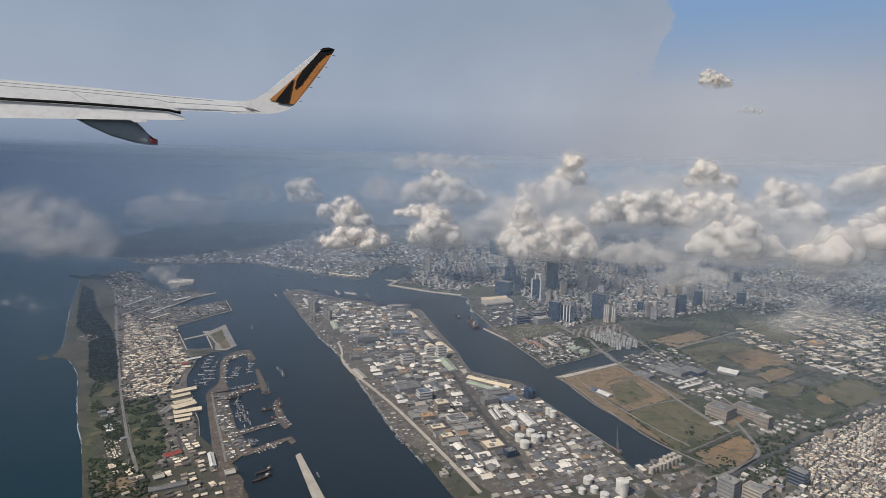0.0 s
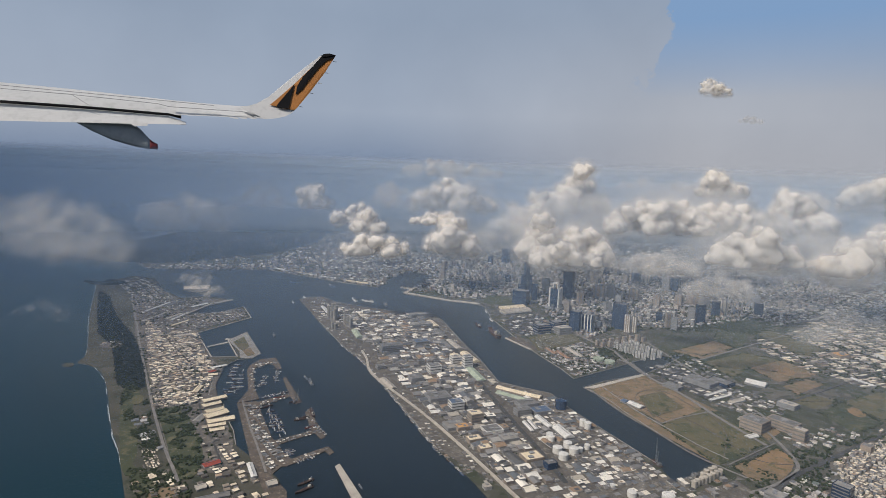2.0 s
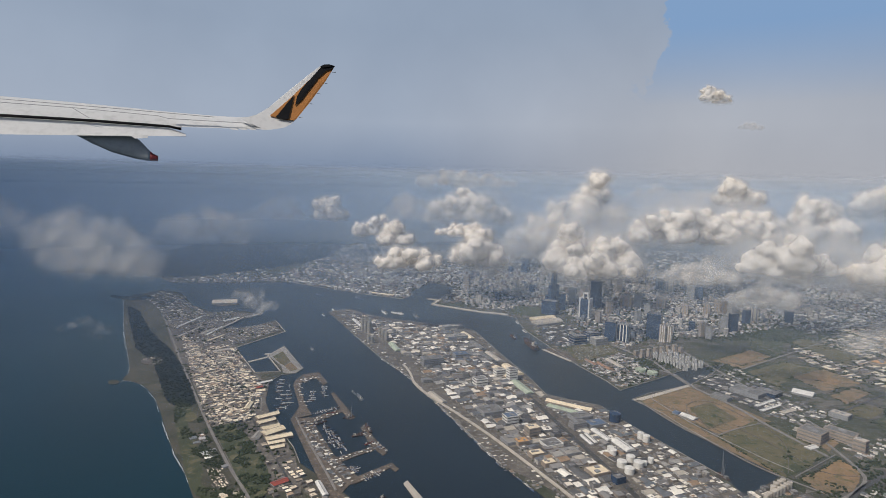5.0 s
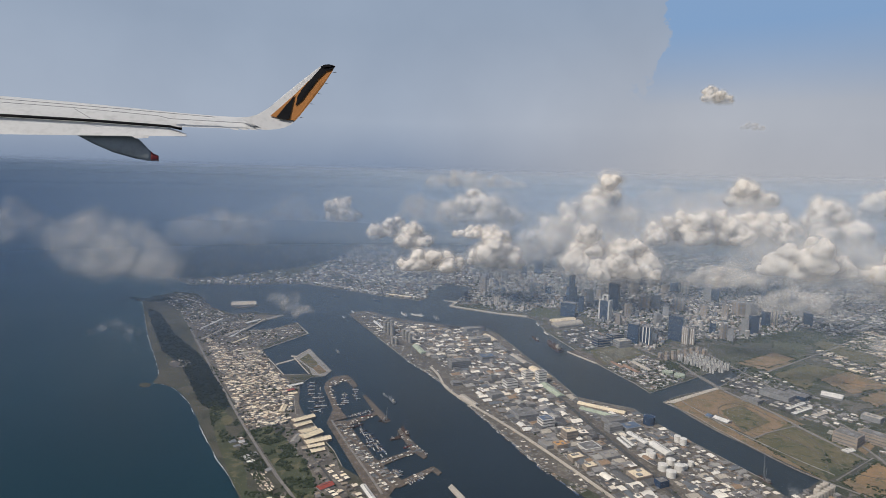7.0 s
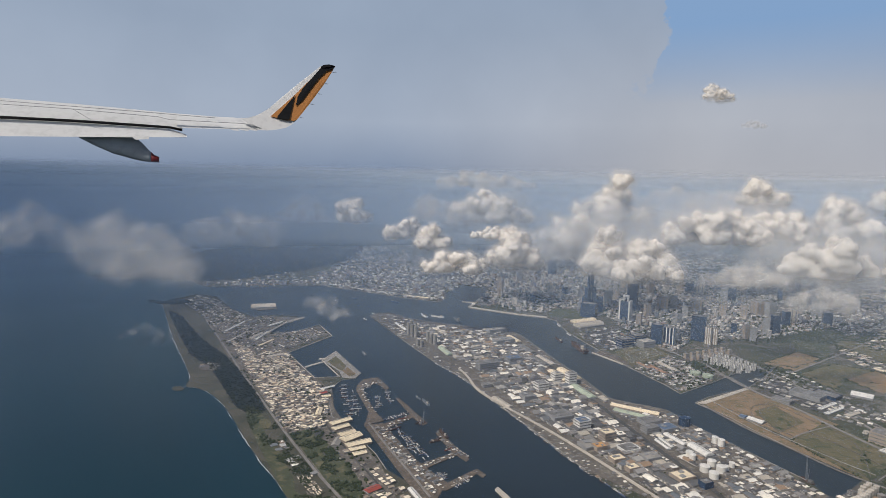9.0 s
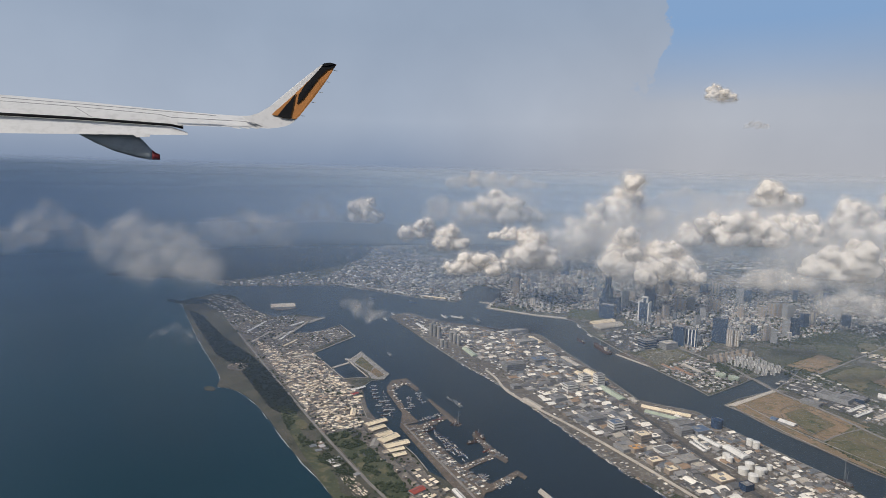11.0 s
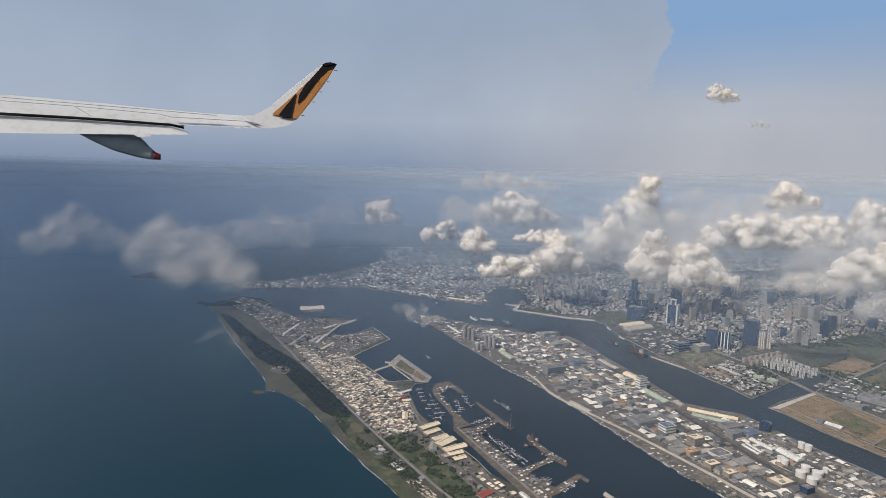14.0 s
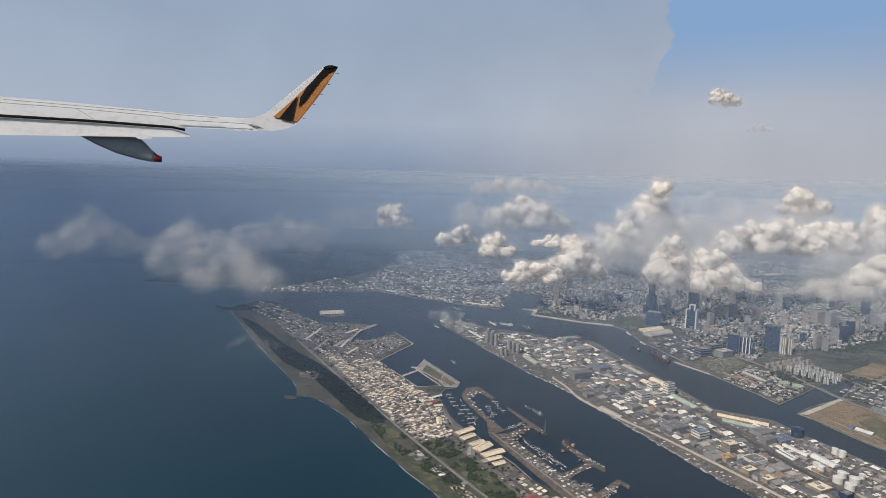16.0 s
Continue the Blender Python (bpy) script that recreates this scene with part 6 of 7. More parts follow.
def wood(name, x, y, size, material, label):
    """Tree crowns of many uneven clumps: three clumps to a tree."""
    x, y, size = (np.repeat(q, 3) for q in (x, y, np.broadcast_to(size, x.shape)))
    n = len(x)
    r = size * rng.uniform(0.55, 1.0, n)
    x, y = x + rng.normal(0, 0.5, n) * size, y + rng.normal(0, 0.5, n) * size
    z = LAND_Z + r * rng.uniform(0.5, 1.1, n)
    v = BLOB_V[None] * (1 + rng.normal(0, 0.22, (n, len(BLOB_V), 1))) * r[:, None, None] * np.array([1, 1, 0.85])
    v = v + np.stack([x, y, z], 1)[:, None]
    f = BLOB_F[None] + len(BLOB_V) * np.arange(n)[:, None, None]
    me = mesh_of(name, v.reshape(-1, 3), f.reshape(-1, 3).tolist(), [material])
    return tagged(new(name, me), label, "trees", kind="stuff")


def scatter(poly, count):
    px, py = [p[0] for p in poly], [p[1] for p in poly]
    x, y = rng.uniform(min(px), max(px), count * 4), rng.uniform(min(py), max(py), count * 4)
    ok = inside(poly, x, y)
    return x[ok][:count], y[ok][:count]


x, y = scatter(NEAR_CITY, 4300)
ok = clear_of_roads(x, y, 0.05) & clear_of(x, y, KEEP_CLEAR)
ok &= np.array([noise.noise(Vector((a * 0.06, b * 0.06, 2))) for a, b in zip(x, y)]) > -0.1
wood("street_trees", x[ok], y[ok], 0.46, "leaf", "dark street trees and small parks among the blocks")
x, y = scatter(WOOD_STRIP, 2600)
wood("casuarina_wood", x, y, 0.24, "dark_leaf", "dark casuarina wood behind the beach")
x, y = scatter(PARK, 900)
ok = clear_of_roads(x, y, 0.15) & (np.array([noise.noise(Vector((a * 0.4, b * 0.4, 0))) for a, b in zip(x, y)]) > 0.0)
wood("park_trees", x[ok], y[ok], 0.24, "leaf", "green trees in the park")
x, y = scatter([(-80.1, 131.9), (-74.3, 126.4), (-68.1, 118.7), (-62, 107.9), (-53.4, 94.4), (-48, 86.8), (-52.4, 86.7), (-57.4, 95.2), (-65.6, 105.4), (-72.2, 115.2)], 1700)
ok = clear_of_roads(x, y, 0.1) & (np.array([noise.noise(Vector((a * 0.25, b * 0.25, 5))) for a, b in zip(x, y)]) > 0.02)
wood("beach_trees", x[ok], y[ok], 0.2, "leaf", "low trees along the coast road")
tx, ty = [], []
for poly, count in (([(91.7, 182.3), (135.5, 212.7), (156.9, 202.6), (101.3, 127.6), (96.6, 139.8), (89.2, 163.3)], 900), ([(74.2, 210.7), (119, 234.6), (125.5, 199.5), (93.4, 185.8), (86.6, 195.8), (68.7, 183.5)], 500),
                    ([(58.9, 104.5), (67.2, 106.1), (82.8, 113.3), (95.3, 119.5), (93.1, 116.6), (68.8, 101.7), (57.8, 95), (57.5, 99)], 260), ([(45.9, 105.5), (50.6, 108.9), (51.2, 106.5), (45.9, 102.7)], 40),
                    ([(54.7, 191.4), (84.5, 204.4), (114.2, 228.2), (97.2, 194.1), (70.9, 184.4)], 300), ([(23.9, 168), (42.7, 161.2), (38.9, 150.6), (29, 142.6)], 90), ([(78.2, 203.2), (99.6, 211.9), (117.7, 205.9), (119.1, 190.6), (106.6, 179), (85.8, 188.6), (76.7, 188)], 700), ([(47.4, 106.2), (49.5, 108), (49.4, 105.9), (47.2, 104.1)], 40), ([(36.5, 166), (46.6, 166.6), (47.8, 158.5), (38.9, 152.4)], 120),
                    ([(52.9, 166.9), (58.8, 143.2), (68, 148.2), (63.1, 167.7)], 60), ([(44.1, 92.5), (62.6, 98.2), (56.4, 84.6), (41.5, 82.4)], 160)):
    a, b = scatter(poly, count)
    ok = (clear_of(a, b, KEEP_CLEAR) | (rng.random(len(a)) < 0.06)) & clear_of_roads(a, b, 0.1)
    tx.append(a[ok]), ty.append(b[ok])
wood("city_trees", np.concatenate(tx), np.concatenate(ty), 0.3, "leaf", "dark green trees among the city blocks and fields")
x, y = scatter([(-45.8, 207.5), (-7.3, 187.4), (7.9, 115.6), (14.9, 92), (0.6, 91.6), (-13.8, 129.7), (-32.9, 173.2)], 350)
wood("works_trees", x, y, 0.16, "leaf", "small trees between the factory halls")
x, y = scatter(FISH_TOWN, 520)
wood("fishing_town_trees", x, y, 0.17, "leaf", "small dark trees between the houses of the fishing town")
x, y = scatter(TOWN_STRIP, 900)
ok = np.array([noise.noise(Vector((a * 0.12, b * 0.12, 3))) for a, b in zip(x, y)]) > 0.02
wood("village_trees", x[ok], y[ok], 0.26, "leaf", "dark trees in the gardens of the spit village")
SOUTH_END = [(-57.6, 90.6), (-49.6, 90.2), (-44.6, 84.6), (-41.8, 79.8), (-50.6, 79.4)]
patch("south_lawn", [(-56.6, 90.0), (-52.6, 90.0), (-49.6, 84.6), (-52.4, 82.4)], "lush", 0.02, 1, "rough green plot behind the beach", "field")
patch("south_plot", [(-51.0, 84.2), (-47.2, 85.6), (-45.0, 81.6), (-49.4, 80.2)], "soil", 0.02, 0, "bare brown plot behind the beach", "field")
town("south_houses", SOUTH_END, (1.0, 1.1), SPIT_TURN, (0.15, 0.4), ["walls", "fish_roofs"], "scattered low houses behind the southern beach", 0.5, gaps=(3, 2))
x, y = scatter(SOUTH_END, 330)
ok = clear_of_roads(x, y, 0.1)
wood("south_trees", x[ok], y[ok], 0.2, "leaf", "low trees between the houses behind the southern beach")
tx, ty = [], []
for line in [poly + poly[:1] for _, poly, _, _ in FIELDS if poly[0][0] > 36] + [p for p in TRACKS if p[0][0] > 60]:
    for (x0, y0), (x1, y1) in zip(line, line[1:]):
        k = int(math.hypot(x1 - x0, y1 - y0) / 0.34)
        a = rng.random(k)
        keep = np.array([noise.noise(Vector((x0 + (x1 - x0) * q, y0 + (y1 - y0) * q, 6.0)) * 0.3) for q in a]) > 0.02 if k else np.zeros(0, bool)
        tx.append((x0 + (x1 - x0) * a + rng.normal(0, 0.16, k))[keep]), ty.append((y0 + (y1 - y0) * a + rng.normal(0, 0.16, k))[keep])
x, y = np.concatenate(tx), np.concatenate(ty)
ok = clear_of_roads(x, y, 0.08)
wood("field_hedges", x[ok], y[ok], 0.17, "leaf", "broken hedges and small trees along the field edges")
town("pier_stacks", [(-38.2, 100.8), (-31.2, 106.2), (-34.2, 114.8), (-33.2, 116.6), (-31.9, 112.2), (-28.2, 104.2), (-30.2, 105.2), (-36.8, 99.6)], (0.42, 0.55), SPIT_TURN, (0.06, 0.22), ["works_walls", "works_roofs"],
     "rusty gear and stacked goods on the finger pier", 0.5, huts=0)
town("quay_stacks", [(-33.4, 92.9), (-32.2, 94.9), (-26.9, 99.8), (-26.0, 98.2), (-26.9, 98.3), (-32, 93.2)], (0.42, 0.55), SPIT_TURN, (0.05, 0.16), ["works_walls", "works_roofs"],
     "gear and stacked goods on the curved pier", 0.35, huts=0)
town("mole_huts", [(-53, 144.4), (-49.9, 147.1), (-47, 141.4), (-47.5, 139.8), (-49.7, 143.7), (-51.8, 138.8), (-47.5, 125.6), (-48.9, 126.2), (-53.5, 138.7)], (0.5, 0.6), SPIT_TURN, (0.06, 0.2), ["works_walls", "works_roofs"], "huts and gear on the curved yard mole", 0.4, huts=0)
town("pier_gear", [(-44.9, 119), (-40, 123.7), (-39.2, 122.2), (-44.1, 116.8)], (0.45, 0.6), 0.3, (0.06, 0.2), ["works_walls", "works_roofs"], "huts and gear on the yard pier", 0.5, huts=0)
x, y = scatter([(-83.5, 153.5), (-82.2, 156.4), (-79, 152.3), (-78.4, 148.2), (-80.4, 148.1)], 60)
wood("school_trees", x, y, 0.22, "dark_leaf", "dark trees in the school yard")
x, y = scatter([(-105.5, 170.8), (-95.5, 156.7), (-89.7, 146.9), (-80.2, 130.9), (-74.3, 124.6), (-75.7, 122.4), (-83, 131.8), (-92, 148.6), (-100.1, 158.8)], 1300)
ok = np.array([noise.noise(Vector((a * 0.3, b * 0.3, 8))) for a, b in zip(x, y)]) > -0.05
wood("dune_scrub", x[ok], y[ok], 0.13, "leaf", "low scrub between the beach and the wood")
town("pavilion", [(-98.9, 155.5), (-97.4, 158), (-94.2, 156.7), (-93, 153.5), (-94.7, 152), (-97.7, 152.7)], (0.7, 0.7), SPIT_TURN, (0.1, 0.3), ["works_walls", "fish_roofs"], "low round cluster of seaside pavilions", 0.6, huts=0)

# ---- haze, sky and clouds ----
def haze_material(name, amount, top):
    """Distance haze put into the tint and cover of upright rings: blue over the sea and pale over the land, thickest
    below the clouds and fading to the ground and aloft.
    """
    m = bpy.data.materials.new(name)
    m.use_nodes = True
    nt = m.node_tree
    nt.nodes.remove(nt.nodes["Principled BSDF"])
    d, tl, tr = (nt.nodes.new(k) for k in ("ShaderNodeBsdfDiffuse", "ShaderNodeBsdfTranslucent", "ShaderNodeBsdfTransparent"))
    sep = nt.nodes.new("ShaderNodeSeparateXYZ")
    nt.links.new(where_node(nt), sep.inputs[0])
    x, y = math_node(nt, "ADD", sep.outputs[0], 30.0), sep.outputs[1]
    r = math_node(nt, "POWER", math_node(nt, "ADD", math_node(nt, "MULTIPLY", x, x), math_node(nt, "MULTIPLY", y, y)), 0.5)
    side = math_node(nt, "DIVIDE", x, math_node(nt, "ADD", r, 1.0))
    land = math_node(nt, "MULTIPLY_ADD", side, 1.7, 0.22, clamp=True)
    # the tint pales with radius: far-air brightening put into the colour
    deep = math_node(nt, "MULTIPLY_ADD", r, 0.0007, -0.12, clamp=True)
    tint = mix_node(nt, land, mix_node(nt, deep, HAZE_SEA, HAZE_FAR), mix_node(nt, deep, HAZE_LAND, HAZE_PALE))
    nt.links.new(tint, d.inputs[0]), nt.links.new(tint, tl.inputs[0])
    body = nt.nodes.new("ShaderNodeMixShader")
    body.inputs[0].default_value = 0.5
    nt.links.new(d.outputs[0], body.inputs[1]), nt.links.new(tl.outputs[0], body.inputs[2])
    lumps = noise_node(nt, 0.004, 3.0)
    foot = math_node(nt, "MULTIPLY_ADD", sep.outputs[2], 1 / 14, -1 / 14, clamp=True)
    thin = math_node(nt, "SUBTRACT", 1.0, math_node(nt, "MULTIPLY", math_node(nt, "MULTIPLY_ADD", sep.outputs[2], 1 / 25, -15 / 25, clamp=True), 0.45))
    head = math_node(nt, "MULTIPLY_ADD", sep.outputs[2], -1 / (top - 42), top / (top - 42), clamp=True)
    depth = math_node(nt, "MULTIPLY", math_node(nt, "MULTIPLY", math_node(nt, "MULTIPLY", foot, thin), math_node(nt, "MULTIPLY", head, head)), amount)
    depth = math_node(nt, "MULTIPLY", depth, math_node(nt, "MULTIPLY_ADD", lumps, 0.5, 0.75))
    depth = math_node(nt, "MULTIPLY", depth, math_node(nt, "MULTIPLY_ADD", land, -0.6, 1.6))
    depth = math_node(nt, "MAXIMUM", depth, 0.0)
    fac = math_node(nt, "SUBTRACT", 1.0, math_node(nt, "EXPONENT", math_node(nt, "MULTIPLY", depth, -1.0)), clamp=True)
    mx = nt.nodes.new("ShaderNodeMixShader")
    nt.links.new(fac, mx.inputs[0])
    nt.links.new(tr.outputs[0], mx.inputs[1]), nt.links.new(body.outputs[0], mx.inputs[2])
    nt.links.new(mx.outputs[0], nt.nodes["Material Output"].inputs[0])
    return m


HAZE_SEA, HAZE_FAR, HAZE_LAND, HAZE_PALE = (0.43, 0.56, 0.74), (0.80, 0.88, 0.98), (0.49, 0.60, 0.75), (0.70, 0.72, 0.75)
# added rings round the flight path, coloured to imitate haze growing with distance
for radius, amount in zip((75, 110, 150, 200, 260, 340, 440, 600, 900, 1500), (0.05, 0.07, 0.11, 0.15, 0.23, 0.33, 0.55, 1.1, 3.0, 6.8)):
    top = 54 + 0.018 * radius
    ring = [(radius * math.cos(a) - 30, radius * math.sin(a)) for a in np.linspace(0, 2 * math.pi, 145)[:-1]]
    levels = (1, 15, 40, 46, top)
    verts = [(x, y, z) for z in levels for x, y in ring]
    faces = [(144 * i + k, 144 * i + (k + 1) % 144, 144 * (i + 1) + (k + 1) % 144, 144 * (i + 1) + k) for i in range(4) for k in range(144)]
    tagged(new("haze_ring", mesh_of("haze_ring", verts, faces, [haze_material("haze_ring", amount, top)], smooth=True)),
           "see-through upright ring tinted to imitate bluish distance haze", "haze", kind="stuff")


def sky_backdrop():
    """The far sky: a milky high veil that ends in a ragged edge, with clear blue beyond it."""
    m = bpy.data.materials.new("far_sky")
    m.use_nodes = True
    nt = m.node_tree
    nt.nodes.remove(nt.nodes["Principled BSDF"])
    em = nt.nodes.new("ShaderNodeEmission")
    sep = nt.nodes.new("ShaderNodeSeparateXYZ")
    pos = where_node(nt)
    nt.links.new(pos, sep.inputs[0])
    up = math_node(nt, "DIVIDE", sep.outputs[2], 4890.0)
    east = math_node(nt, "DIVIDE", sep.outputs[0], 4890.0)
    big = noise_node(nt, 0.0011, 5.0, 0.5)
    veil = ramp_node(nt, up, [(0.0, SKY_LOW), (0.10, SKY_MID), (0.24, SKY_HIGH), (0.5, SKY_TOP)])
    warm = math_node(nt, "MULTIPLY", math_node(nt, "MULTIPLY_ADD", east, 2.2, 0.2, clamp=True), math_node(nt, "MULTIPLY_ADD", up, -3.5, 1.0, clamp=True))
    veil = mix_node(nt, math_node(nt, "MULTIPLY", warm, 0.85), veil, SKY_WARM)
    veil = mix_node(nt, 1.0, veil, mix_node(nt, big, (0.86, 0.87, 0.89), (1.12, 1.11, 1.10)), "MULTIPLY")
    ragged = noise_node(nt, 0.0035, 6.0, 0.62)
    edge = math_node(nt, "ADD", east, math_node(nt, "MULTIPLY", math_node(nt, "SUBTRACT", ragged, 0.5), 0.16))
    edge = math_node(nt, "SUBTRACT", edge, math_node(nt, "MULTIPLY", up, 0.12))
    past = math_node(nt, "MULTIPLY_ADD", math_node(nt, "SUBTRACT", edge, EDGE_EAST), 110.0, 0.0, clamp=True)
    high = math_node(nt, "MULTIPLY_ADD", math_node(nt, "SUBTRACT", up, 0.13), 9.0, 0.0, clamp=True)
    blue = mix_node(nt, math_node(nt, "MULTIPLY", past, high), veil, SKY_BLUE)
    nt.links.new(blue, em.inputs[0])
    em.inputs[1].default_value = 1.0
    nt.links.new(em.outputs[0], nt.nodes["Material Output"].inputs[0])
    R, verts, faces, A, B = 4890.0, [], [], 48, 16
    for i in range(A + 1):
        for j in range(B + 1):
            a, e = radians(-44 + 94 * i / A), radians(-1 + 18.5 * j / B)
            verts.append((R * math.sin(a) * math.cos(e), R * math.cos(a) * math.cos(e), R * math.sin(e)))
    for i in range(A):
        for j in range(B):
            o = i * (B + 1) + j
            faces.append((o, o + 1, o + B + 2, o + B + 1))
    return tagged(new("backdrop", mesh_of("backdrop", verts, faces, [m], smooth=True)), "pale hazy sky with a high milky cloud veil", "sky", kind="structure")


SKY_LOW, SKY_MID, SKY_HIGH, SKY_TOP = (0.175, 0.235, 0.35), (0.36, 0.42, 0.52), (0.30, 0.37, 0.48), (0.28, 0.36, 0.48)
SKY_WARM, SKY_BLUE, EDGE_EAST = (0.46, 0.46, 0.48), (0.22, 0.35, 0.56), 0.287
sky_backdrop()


def ball_shape(level):
    bm = bmesh.new()
    bmesh.ops.create_icosphere(bm, subdivisions=level, radius=1.0)
    v, f = np.array([q.co for q in bm.verts]), np.array([[q.index for q in t.verts] for t in bm.faces])
    bm.free()
    return v, f


BALL_V, BALL_F = ball_shape(2)


def heaped(wide, high, r):
    """Balls of a cumulus, in a unit of its own size: broad ones along the base, heads on them, buds on the heads."""
    balls = []
    count = max(4, round(3.2 * wide / high) + 2)
    lean = r.uniform(-0.3, 0.3)
    for i in range(count):
        a = (i + 0.5 + r.uniform(-0.35, 0.35)) / count * 2 - 1
        crest = max(0.25, 1 - abs(a - lean) ** 1.7) * r.uniform(0.65, 1.1)
        s = high * r.uniform(0.17, 0.25)
        steps = max(1, round(3 * crest))
        for k in range(steps):
            lift = (k + 0.5) / steps * crest
            p = Vector(((a * 0.5 + r.uniform(-0.04, 0.04)) * (wide - 1.2 * s), r.uniform(-0.28, 0.28) * min(wide, 1.6 * high), -0.38 * high + lift * (high * 0.9 - s)))
            q = s * (1.08 - 0.35 * lift) * r.uniform(0.75, 1.15)
            balls.append((p, q, 0.8))
            for _ in range(6):
                n = Vector((r.gauss(0, 1), r.gauss(0, 1), abs(r.gauss(0, 0.9)))).normalized()
                balls.append((p + n * q * 0.85, q * r.uniform(0.4, 0.66), 1.0))
    return balls


def cloud(x, y, z, wide, high, dense, seed, wisp=False):
    """A cumulus: heaped puffs fused into one billowed core, with three thin ragged skins of droplets round it."""
    r = random.Random(seed)
    if wisp:
        balls = []
        for _ in range(34):
            a = r.uniform(-1, 1)
            q = (0.05 + 0.11 * r.random() ** 2) * min(wide, high * 2.2)
            balls.append((Vector((a * wide * 0.5, r.uniform(-0.25, 0.25) * wide, high * (0.3 * r.gauss(0, 1) * (1 - abs(a)) - 0.12 * a))), q, 0.7))
    else:
        balls = heaped(wide, high, r)
    verts = np.concatenate([BALL_V * (q * 0.93, q * 0.93, q * 0.93 * flat) + np.array(p) for p, q, flat in balls])
    faces = np.concatenate([BALL_F + len(BALL_V) * i for i in range(len(balls))])
    me = bpy.data.meshes.new("puffs")
    me.from_pydata(verts.tolist(), [], faces.tolist())
    ob = new("puffs", me)
    mod = ob.modifiers.new("fuse", "REMESH")
    mod.mode, mod.voxel_size = "VOXEL", max(wide, high) / 50
    soft = ob.modifiers.new("soften", "SMOOTH")
    soft.factor, soft.iterations = 0.5, 8 if x < -80 else 4
    fused = bpy.data.meshes.new_from_object(ob.evaluated_get(bpy.context.evaluated_depsgraph_get()))
    bpy.data.objects.remove(ob)
    n = len(fused.vertices)
    co, no = np.empty(n * 3), np.empty(n * 3)
    fused.vertices.foreach_get("co", co), fused.vertices.foreach_get("normal", no)
    co, no = co.reshape(-1, 3), no.reshape(-1, 3)
    faces = [tuple(p.vertices) for p in fused.polygons]
    bpy.data.meshes.remove(fused)
    size = min(wide, high)
    # billows at two sizes
    wave = np.array([abs(noise.noise(Vector(p) * (5.0 / size) + Vector((seed, 0, 0)))) + 0.5 * abs(noise.noise(Vector(p) * (11.0 / size) + Vector((0, seed, 0)))) for p in co])
    co = co + no * ((wave - 0.35) * size * 0.08)[:, None]
    top = thing("cloud", x, y, z, 0, "soft grey-white wisp of cloud over the harbour" if wisp else
                ("thin grey cumulus cloud over the sea with a soft outline" if x < -80 else "heaped creamy white cumulus cloud with a soft ragged outline"), "cloud", "clouds over the city")
    low, tall = co[:, 2].min(), np.ptp(co[:, 2])
    rise = np.clip((co[:, 2] - low) / tall * 3.2, 0.0, 1.0)
    patch_ = np.array([noise.noise(Vector(p) * (2.2 / size) + Vector((0, 0, seed))) for p in co])
    if not wisp and dense > 0.35:
        core = mesh_of("cloud_core", co, faces, ["cloud_core"], smooth=True)
        core.attributes.new("mist", "FLOAT", "POINT").data.foreach_set("value", np.clip(dense * (rise * 1.3 - 0.12 + 0.4 * patch_), 0, 1))
        tagged(part("core", core, top), kind="stuff")
    thin = wisp or dense <= 0.35
    for off, skin_mat, much in ((0.0 if thin else 0.025, "cloud_veil", 1.0), (0.06, "cloud_veil", 0.65), (0.1, "cloud_fringe", 0.8)):
        me = mesh_of("cloud_veil", co + no * size * off, faces, [skin_mat], smooth=True)
        held = (0.25 + 0.9 * patch_) * dense if wisp else np.clip(dense * (2.3 if thin else 1.1), 0, 1) * np.clip((0.1 if thin else 0.18) + rise + (1.1 if thin else 0.5) * patch_, 0, 1)
        me.attributes.new("mist", "FLOAT", "POINT").data.foreach_set("value", np.clip(held * much, 0, 1))
        tagged(part("veil", me, top), kind="stuff")
    return top


# place, width, height and density
CLOUDS = [
    (-90, 379, 30.9, 19.6, 20.0, 0.60),
    (-53, 292, 27.8, 18.1, 12.1, 0.80),
    (-37, 240, 28.8, 13.6, 12.3, 0.85),
    (-28, 191, 26.0, 18.4, 10.1, 0.90),
    (-4, 241, 23.9, 19.2, 17.5, 0.95),
    (-11, 246, 30.4, 17.5, 7.3, 0.70),
    (-39, 377, 34.3, 25.6, 20.1, 0.30),
    (1, 440, 51.9, 67.6, 14.2, 0.28),
    (1, 405, 34.0, 50.1, 26.2, 0.55),
    (47, 345, 25.5, 47.3, 30.5, 1.00),
    (33, 228, 24.3, 21.0, 20.1, 0.60),
    (78, 382, 39.8, 35.0, 37.0, 0.80),
    (50, 232, 24.5, 20.0, 21.4, 0.80),
    (33, 184, 25.5, 21.2, 10.5, 0.40),
]
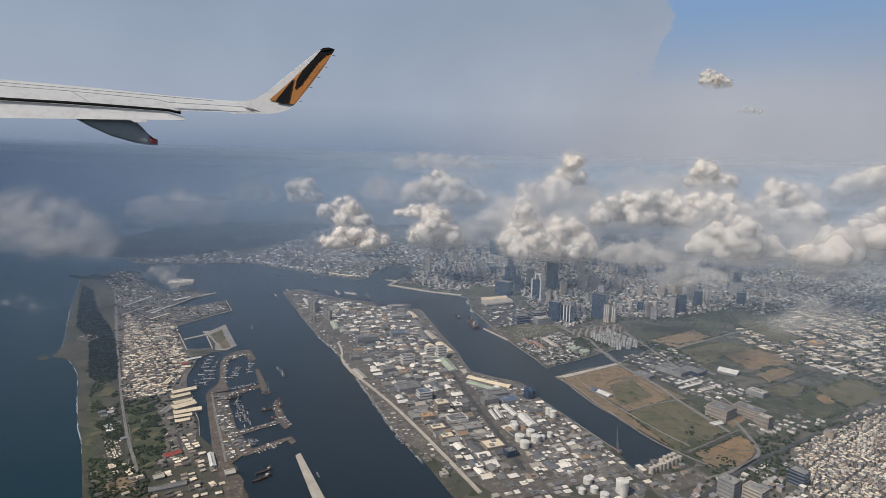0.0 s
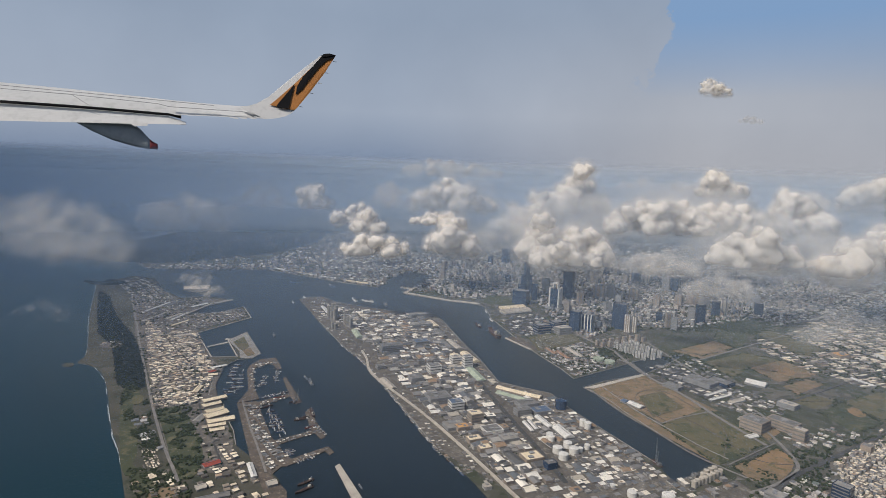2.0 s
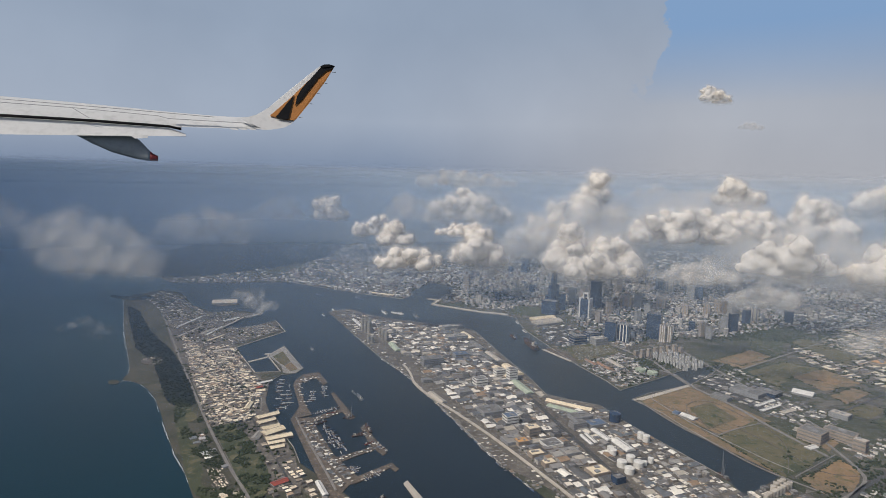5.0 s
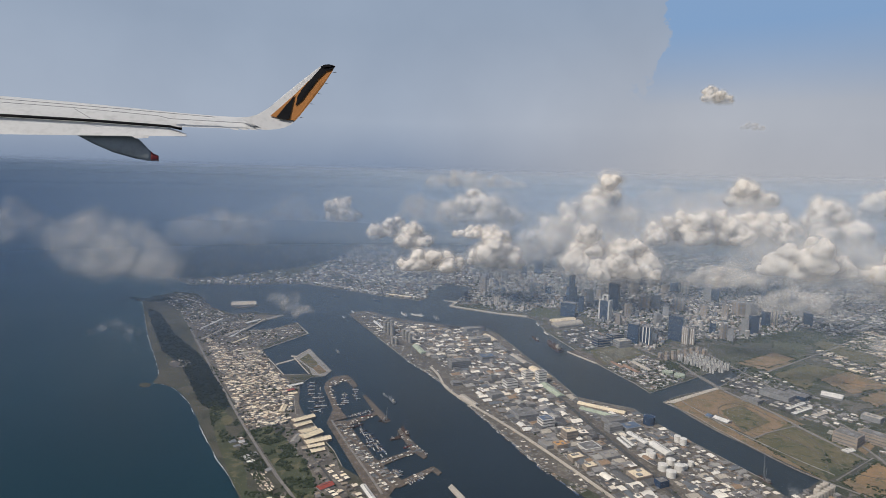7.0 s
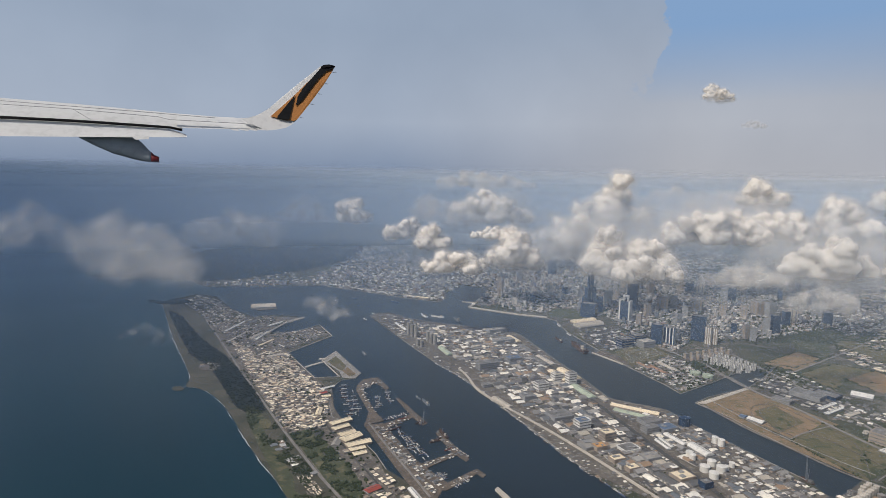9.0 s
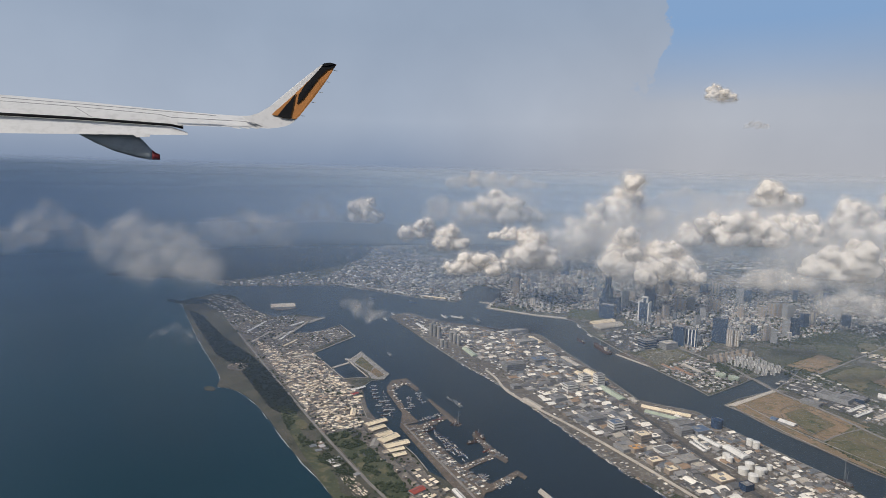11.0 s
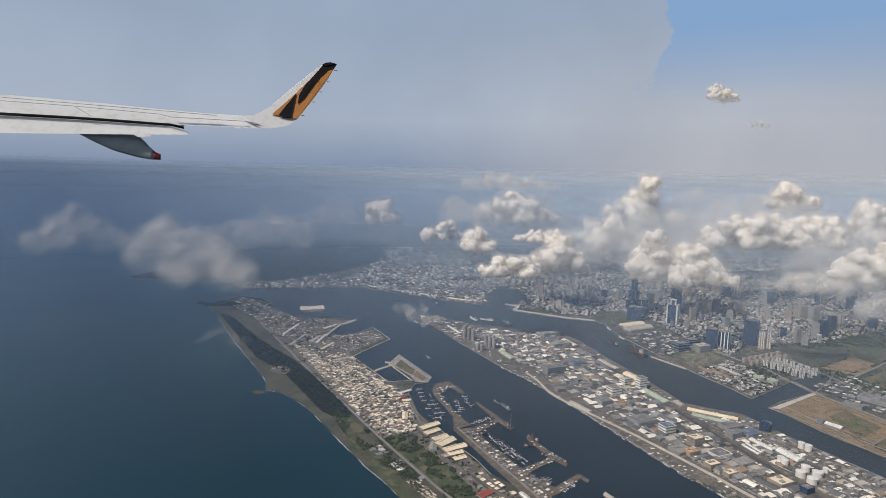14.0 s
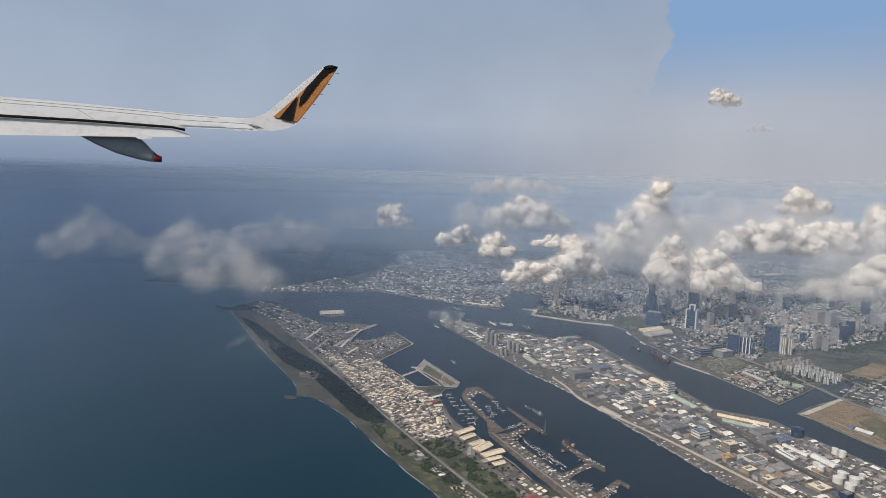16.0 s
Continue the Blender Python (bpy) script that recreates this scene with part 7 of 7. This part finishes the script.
CLOUDS += [
    (79, 262, 33.7, 27.2, 20.0, 0.95),
    (99, 264, 33.5, 27.0, 19.4, 1.00),
    (121, 272, 33.6, 31.0, 18.4, 0.95),
    (152, 341, 47.8, 25.4, 21.7, 0.60),
    (144, 430, 38.7, 82.4, 25.7, 0.30),
    (169, 307, 33.7, 40.5, 26.2, 1.00),
    (104, 196, 26.9, 33.9, 17.9, 0.5),
    (144, 205, 28.9, 36.4, 22.0, 0.6),
    (302, 440, 41.1, 81.9, 33.9, 0.45),
    (249, 300, 32.5, 67.4, 38.6, 0.60),
    (-152, 222, 25.1, 48.9, 28.5, 0.19),
    (-151, 330, 25.1, 49.4, 26.5, 0.22),
    (-226, 268, 26.8, 39.5, 23.6, 0.17),
    (-122, 172, 27.0, 24.3, 14.7, 0.1),
    (-118, 360, 30.6, 37.8, 18.3, 0.08),
    (68, 300, 32.1, 78.5, 30.4, 0.22),
    (147, 325, 33.4, 99.8, 29.5, 0.28),
    (137, 235, 24.9, 79.3, 25.0, 0.28),
    (30, 262, 25.3, 48.1, 24.6, 0.20),
    (6, 400, 33.5, 66.3, 33.3, 0.16),
]
for i, c in enumerate(CLOUDS):
    cloud(*c[:3], c[3] * 1.14, c[4] * 1.14, c[5], seed=i + 1)
for i, c in enumerate([(54, 165, 26.5, 24.0, 9.0, 0.34), (62, 142, 24.5, 17.0, 8.0, 0.26), (90, 138, 16.0, 22.0, 11.0, 0.13)]):
    cloud(*c, seed=i + 50)
WISPS = [(-57, 122, 24.6, 9.6, 5.5, 0.75), (-109, 150, 10.2, 14.0, 5.0, 0.3), (75, 131, 15.7, 11.7, 4.5, 0.3), (15, 58, 17.5, 10.1, 3.0, 0.3)]
for i, c in enumerate(WISPS):
    cloud(*c, seed=i + 60, wisp=True)
for i, c in enumerate([(861, 1945, 342.4, 113.2, 69.4, 0.42), (979, 1932, 243.0, 80.4, 32.9, 0.14)]):
    cloud(*c, seed=i + 90)

# ---- aircraft wing ----
# It keeps its place against the sky all along the climb, so it hangs far off and is as large as that asks.
WING_UNIT, FOCUS = 4.2291, 1040.4
M["wing_white"] = surface("wing_paint", (0.50, 0.495, 0.485), (0.485, 0.48, 0.475), 0.4, 0.004, 0.02, spec=0.4)
M["wing_grey"] = surface("wing_grey_paint", (0.30, 0.325, 0.35), (0.27, 0.295, 0.32), 0.5, 0.004, 0.02)
M["wing_black"] = surface("wing_black", (0.008, 0.008, 0.009), (0.01, 0.01, 0.011), 0.6, 0.004, 0.02, spec=0.05)
M["wing_orange"] = surface("wing_orange", (0.34, 0.14, 0.036), (0.29, 0.12, 0.03), 0.5, 0.004, 0.02)
M["wing_red"] = surface("wing_red", (0.16, 0.012, 0.015), (0.12, 0.01, 0.012), 0.5, 0.004, 0.02)
M["wing_seam"] = surface("wing_seam", (0.30, 0.30, 0.30), (0.25, 0.25, 0.25), 0.6, 0.004, 0.02)
wing = thing("aircraft_wing", 0, 0, 0, 0, "white aircraft wing with an upturned black and orange winglet", "aircraft wing")
wing.matrix_world = pose(-30.2, -0.1, 51.9, 83.10, 0, -0.28) @ pose(0, 0, 0, 0, 0, 1.07) @ Matrix.Scale(WING_UNIT, 4)
LEAD = [(-60, 168.5), (0, 173), (100, 181), (200, 190), (300, 200), (380, 206.5), (432, 209.5)]


def along(line, x):
    for (x0, y0), (x1, y1) in zip(line, line[1:]):
        if x <= x1:
            return y0 + (y1 - y0) * (x - x0) / (x1 - x0)
    return line[-1][1]


def at_wing(x, y, deep=0.0):
    """A place on the wing: x along the span, y down from its top, deep towards the leading edge."""
    return Vector((x - 784, 441 - y, -FOCUS)) * (FOCUS + deep * 0.4) / (FOCUS + 0.35 * (784 - x))


def skin(name, spans, top, bottom, deep_top, deep_bottom, thick, material, steps=10, label="", parent=None):
    """A lofted panel between two edges, cambered on top and closed underneath."""
    verts, faces = [], []
    K = 2 * steps
    for x in spans:
        yt, yb = top(x), bottom(x)
        for k in range(steps + 1):
            c = k / steps
            bulge = thick * math.sqrt(max(0.0, c * (1 - c))) * 0.9
            verts.append(at_wing(x, yt + (yb - yt) * c - bulge * 0.5, deep_top + (deep_bottom - deep_top) * c))
        for k in range(steps - 1, 0, -1):
            c = k / steps
            verts.append(at_wing(x, yt + (yb - yt) * c + thick * math.sqrt(c * (1 - c)), deep_top + (deep_bottom - deep_top) * c))
    n = len(spans)
    for i in range(n - 1):
        for k in range(K):
            a, b = i * K + k, i * K + (k + 1) % K
            faces.append((a, b, b + K, a + K))
    faces += [list(range(K))[::-1], [(n - 1) * K + k for k in range(K)]]
    return part(name, mesh_of(name, verts, faces, [material], smooth=False), parent or wing, label)


spans = [-60, -30, 0, 60, 120, 180, 240, 300, 322]
GAP = [(-60, 204), (0, 207), (150, 215), (300, 226), (322, 231), (336, 231)]
TRAIL = [(-60, 241), (0, 241), (228, 243), (330, 243)]
skin("wing_box", spans, lambda x: along(LEAD, x), lambda x: along(GAP, x) - 1.5, 120, 30, 5, "wing_white", label="white upper skin")
# solid black strip fills the slot and paints its shade
skin("flap_gap_shade", spans, lambda x: along(GAP, x) - 2.5, lambda x: along(GAP, x) + 3.0 * (1 - 0.35 * max(0, x) / 322), 26, 22, 1, "wing_black", 4, "black strip for the shade in the gap ahead of the flap")
skin("flap", [-60, 0, 120, 228, 300, 330], lambda x: along(GAP, x) + 2.2 + max(0, x - 300) * 0.2, lambda x: along(TRAIL, x), 34, -30, 3, "wing_white", label="white flap")
OUTER = [(318, 226), (336, 227), (400, 228.5), (460, 230.5), (475, 231)]
skin("aileron", [312, 340, 380, 420, 450, 470], lambda x: along(LEAD, x) + (0 if x < 432 else 0), lambda x: along(OUTER, x), 120, 0, 5, "wing_white", label="white aileron panel")
# panel seams, proud by a hair
for pts in (((-60, 181), (0, 184), (128, 193), (280, 207)), ((128, 193), (160, 212)), ((280, 207), (300, 212), (430, 219), (448, 222), (466, 230)), ((0, 178), (200, 194), (380, 209))):
    verts, faces = [], []
    for i, (sx, sy) in enumerate(pts):
        verts += [at_wing(sx, sy - 0.45, -4), at_wing(sx, sy + 0.45, -4), at_wing(sx, sy - 0.45, 2), at_wing(sx, sy + 0.45, 2)]
        if i:
            o = 4 * i
            faces += [(o - 4, o - 3, o + 1, o), (o - 4, o, o + 2, o - 2), (o - 3, o - 1, o + 3, o + 1)]
    part("panel_seam", mesh_of("panel_seam", verts, faces, ["wing_seam"]), wing, "thin grey panel seam")


def plate(name, outline, deep, thick, material, label="", parent=None):
    """A flat panel with thickness, in the winglet's plane."""
    n = len(outline)
    verts = [at_wing(x, y, deep + t + 1.6 * (231 - y)) for t in (0, thick) for x, y in outline]
    faces = [list(range(n))[::-1], [n + k for k in range(n)]] + [(k, (k + 1) % n, (k + 1) % n + n, k + n) for k in range(n)]
    return part(name, mesh_of(name, verts, faces, [material]), parent or wing, label)


winglet = plate("winglet", [(425, 210), (440, 208.5), (455, 204), (475, 192.5), (500, 171), (540, 138.5), (566, 118.5), (574, 115), (582, 114.5), (593, 117.5), (575, 147), (550, 181),
                            (526, 211), (516, 221), (505, 226.5), (492, 229.5), (472, 231.5), (455, 230)], -8, 12, "wing_white", "upturned white winglet")
plate("trim", [(478, 206.5), (497, 190), (521, 168.5), (571, 119.5), (593, 118), (575, 147), (550, 181), (526, 211), (521, 214.5), (508, 213)], -16, 2, "wing_orange", "orange paint field", winglet)
plate("stripe", [(489, 208.5), (494, 202), (521, 169), (511, 212.5), (500, 211.5)], -24, 2, "wing_black", "black paint stripe", winglet)
plate("stripe", [(523, 188), (526, 172), (535, 157), (567, 121), (571, 115.8), (582, 114.8), (593, 117.5), (590, 122), (577, 127), (563, 140), (548, 160), (535, 178)], -24, 2, "wing_black", "black paint stripe", winglet)
plate("tip_cap", [(566, 119), (574, 115), (582, 114.5), (590, 116.5), (583, 119), (572, 120.5)], -30, 2, "wing_black", "black winglet tip", winglet)
for sx, sy in ((588, 128), (575, 148), (562, 166), (549, 184), (530, 208)):
    plate("static_wick", [(sx, sy), (sx + 7, sy + 1), (sx + 7, sy + 1.8), (sx, sy + 1.2)], -6, 1, "wing_seam", "thin static discharge wick", winglet)
for sx in (404, 420, 436):
    plate("hinge_cover", [(sx, 227.5), (sx + 16, 229), (sx + 20, 232), (sx + 8, 231)], -6, 4, "wing_white", "small white hinge cover")

plate("flap_step", [(230, 241), (264, 241), (262, 246.5), (240, 247.5)], -30, 6, "wing_white", "small white flap step")


def fairing(outline_top, outline_bottom, spans, material, name, label):
    """A canoe-shaped fairing, round in section."""
    verts, faces, K = [], [], 10
    for x in spans:
        t, b = along(outline_top, x), along(outline_bottom, x)
        for k in range(K):
            a = 2 * math.pi * k / K
            verts.append(at_wing(x, (t + b) / 2 - (b - t) / 2 * math.cos(a), 4 + 9 * math.sin(a)))
    for i in range(len(spans) - 1):
        for k in range(K):
            o, q = i * K + k, i * K + (k + 1) % K
            faces.append((o, q, q + K, o + K))
    n = len(spans)
    faces += [list(range(K))[::-1], [(n - 1) * K + k for k in range(K)]]
    return part(name, mesh_of(name, verts, faces, [material], smooth=True), wing, label)


F_TOP = [(138, 240), (235, 240), (250, 252), (262, 265), (272, 274), (281, 278)]
F_BOT = [(138, 243), (165, 257), (200, 272), (240, 283), (262, 287), (281, 288)]
fairing(F_TOP, F_BOT, [138, 150, 165, 182, 200, 220, 240, 252, 262, 267], "wing_grey", "flap_track_fairing", "grey flap track fairing")
fairing(F_TOP, F_BOT, [266.5, 272, 277, 281], "wing_red", "fairing_tip", "dark red fairing tip")
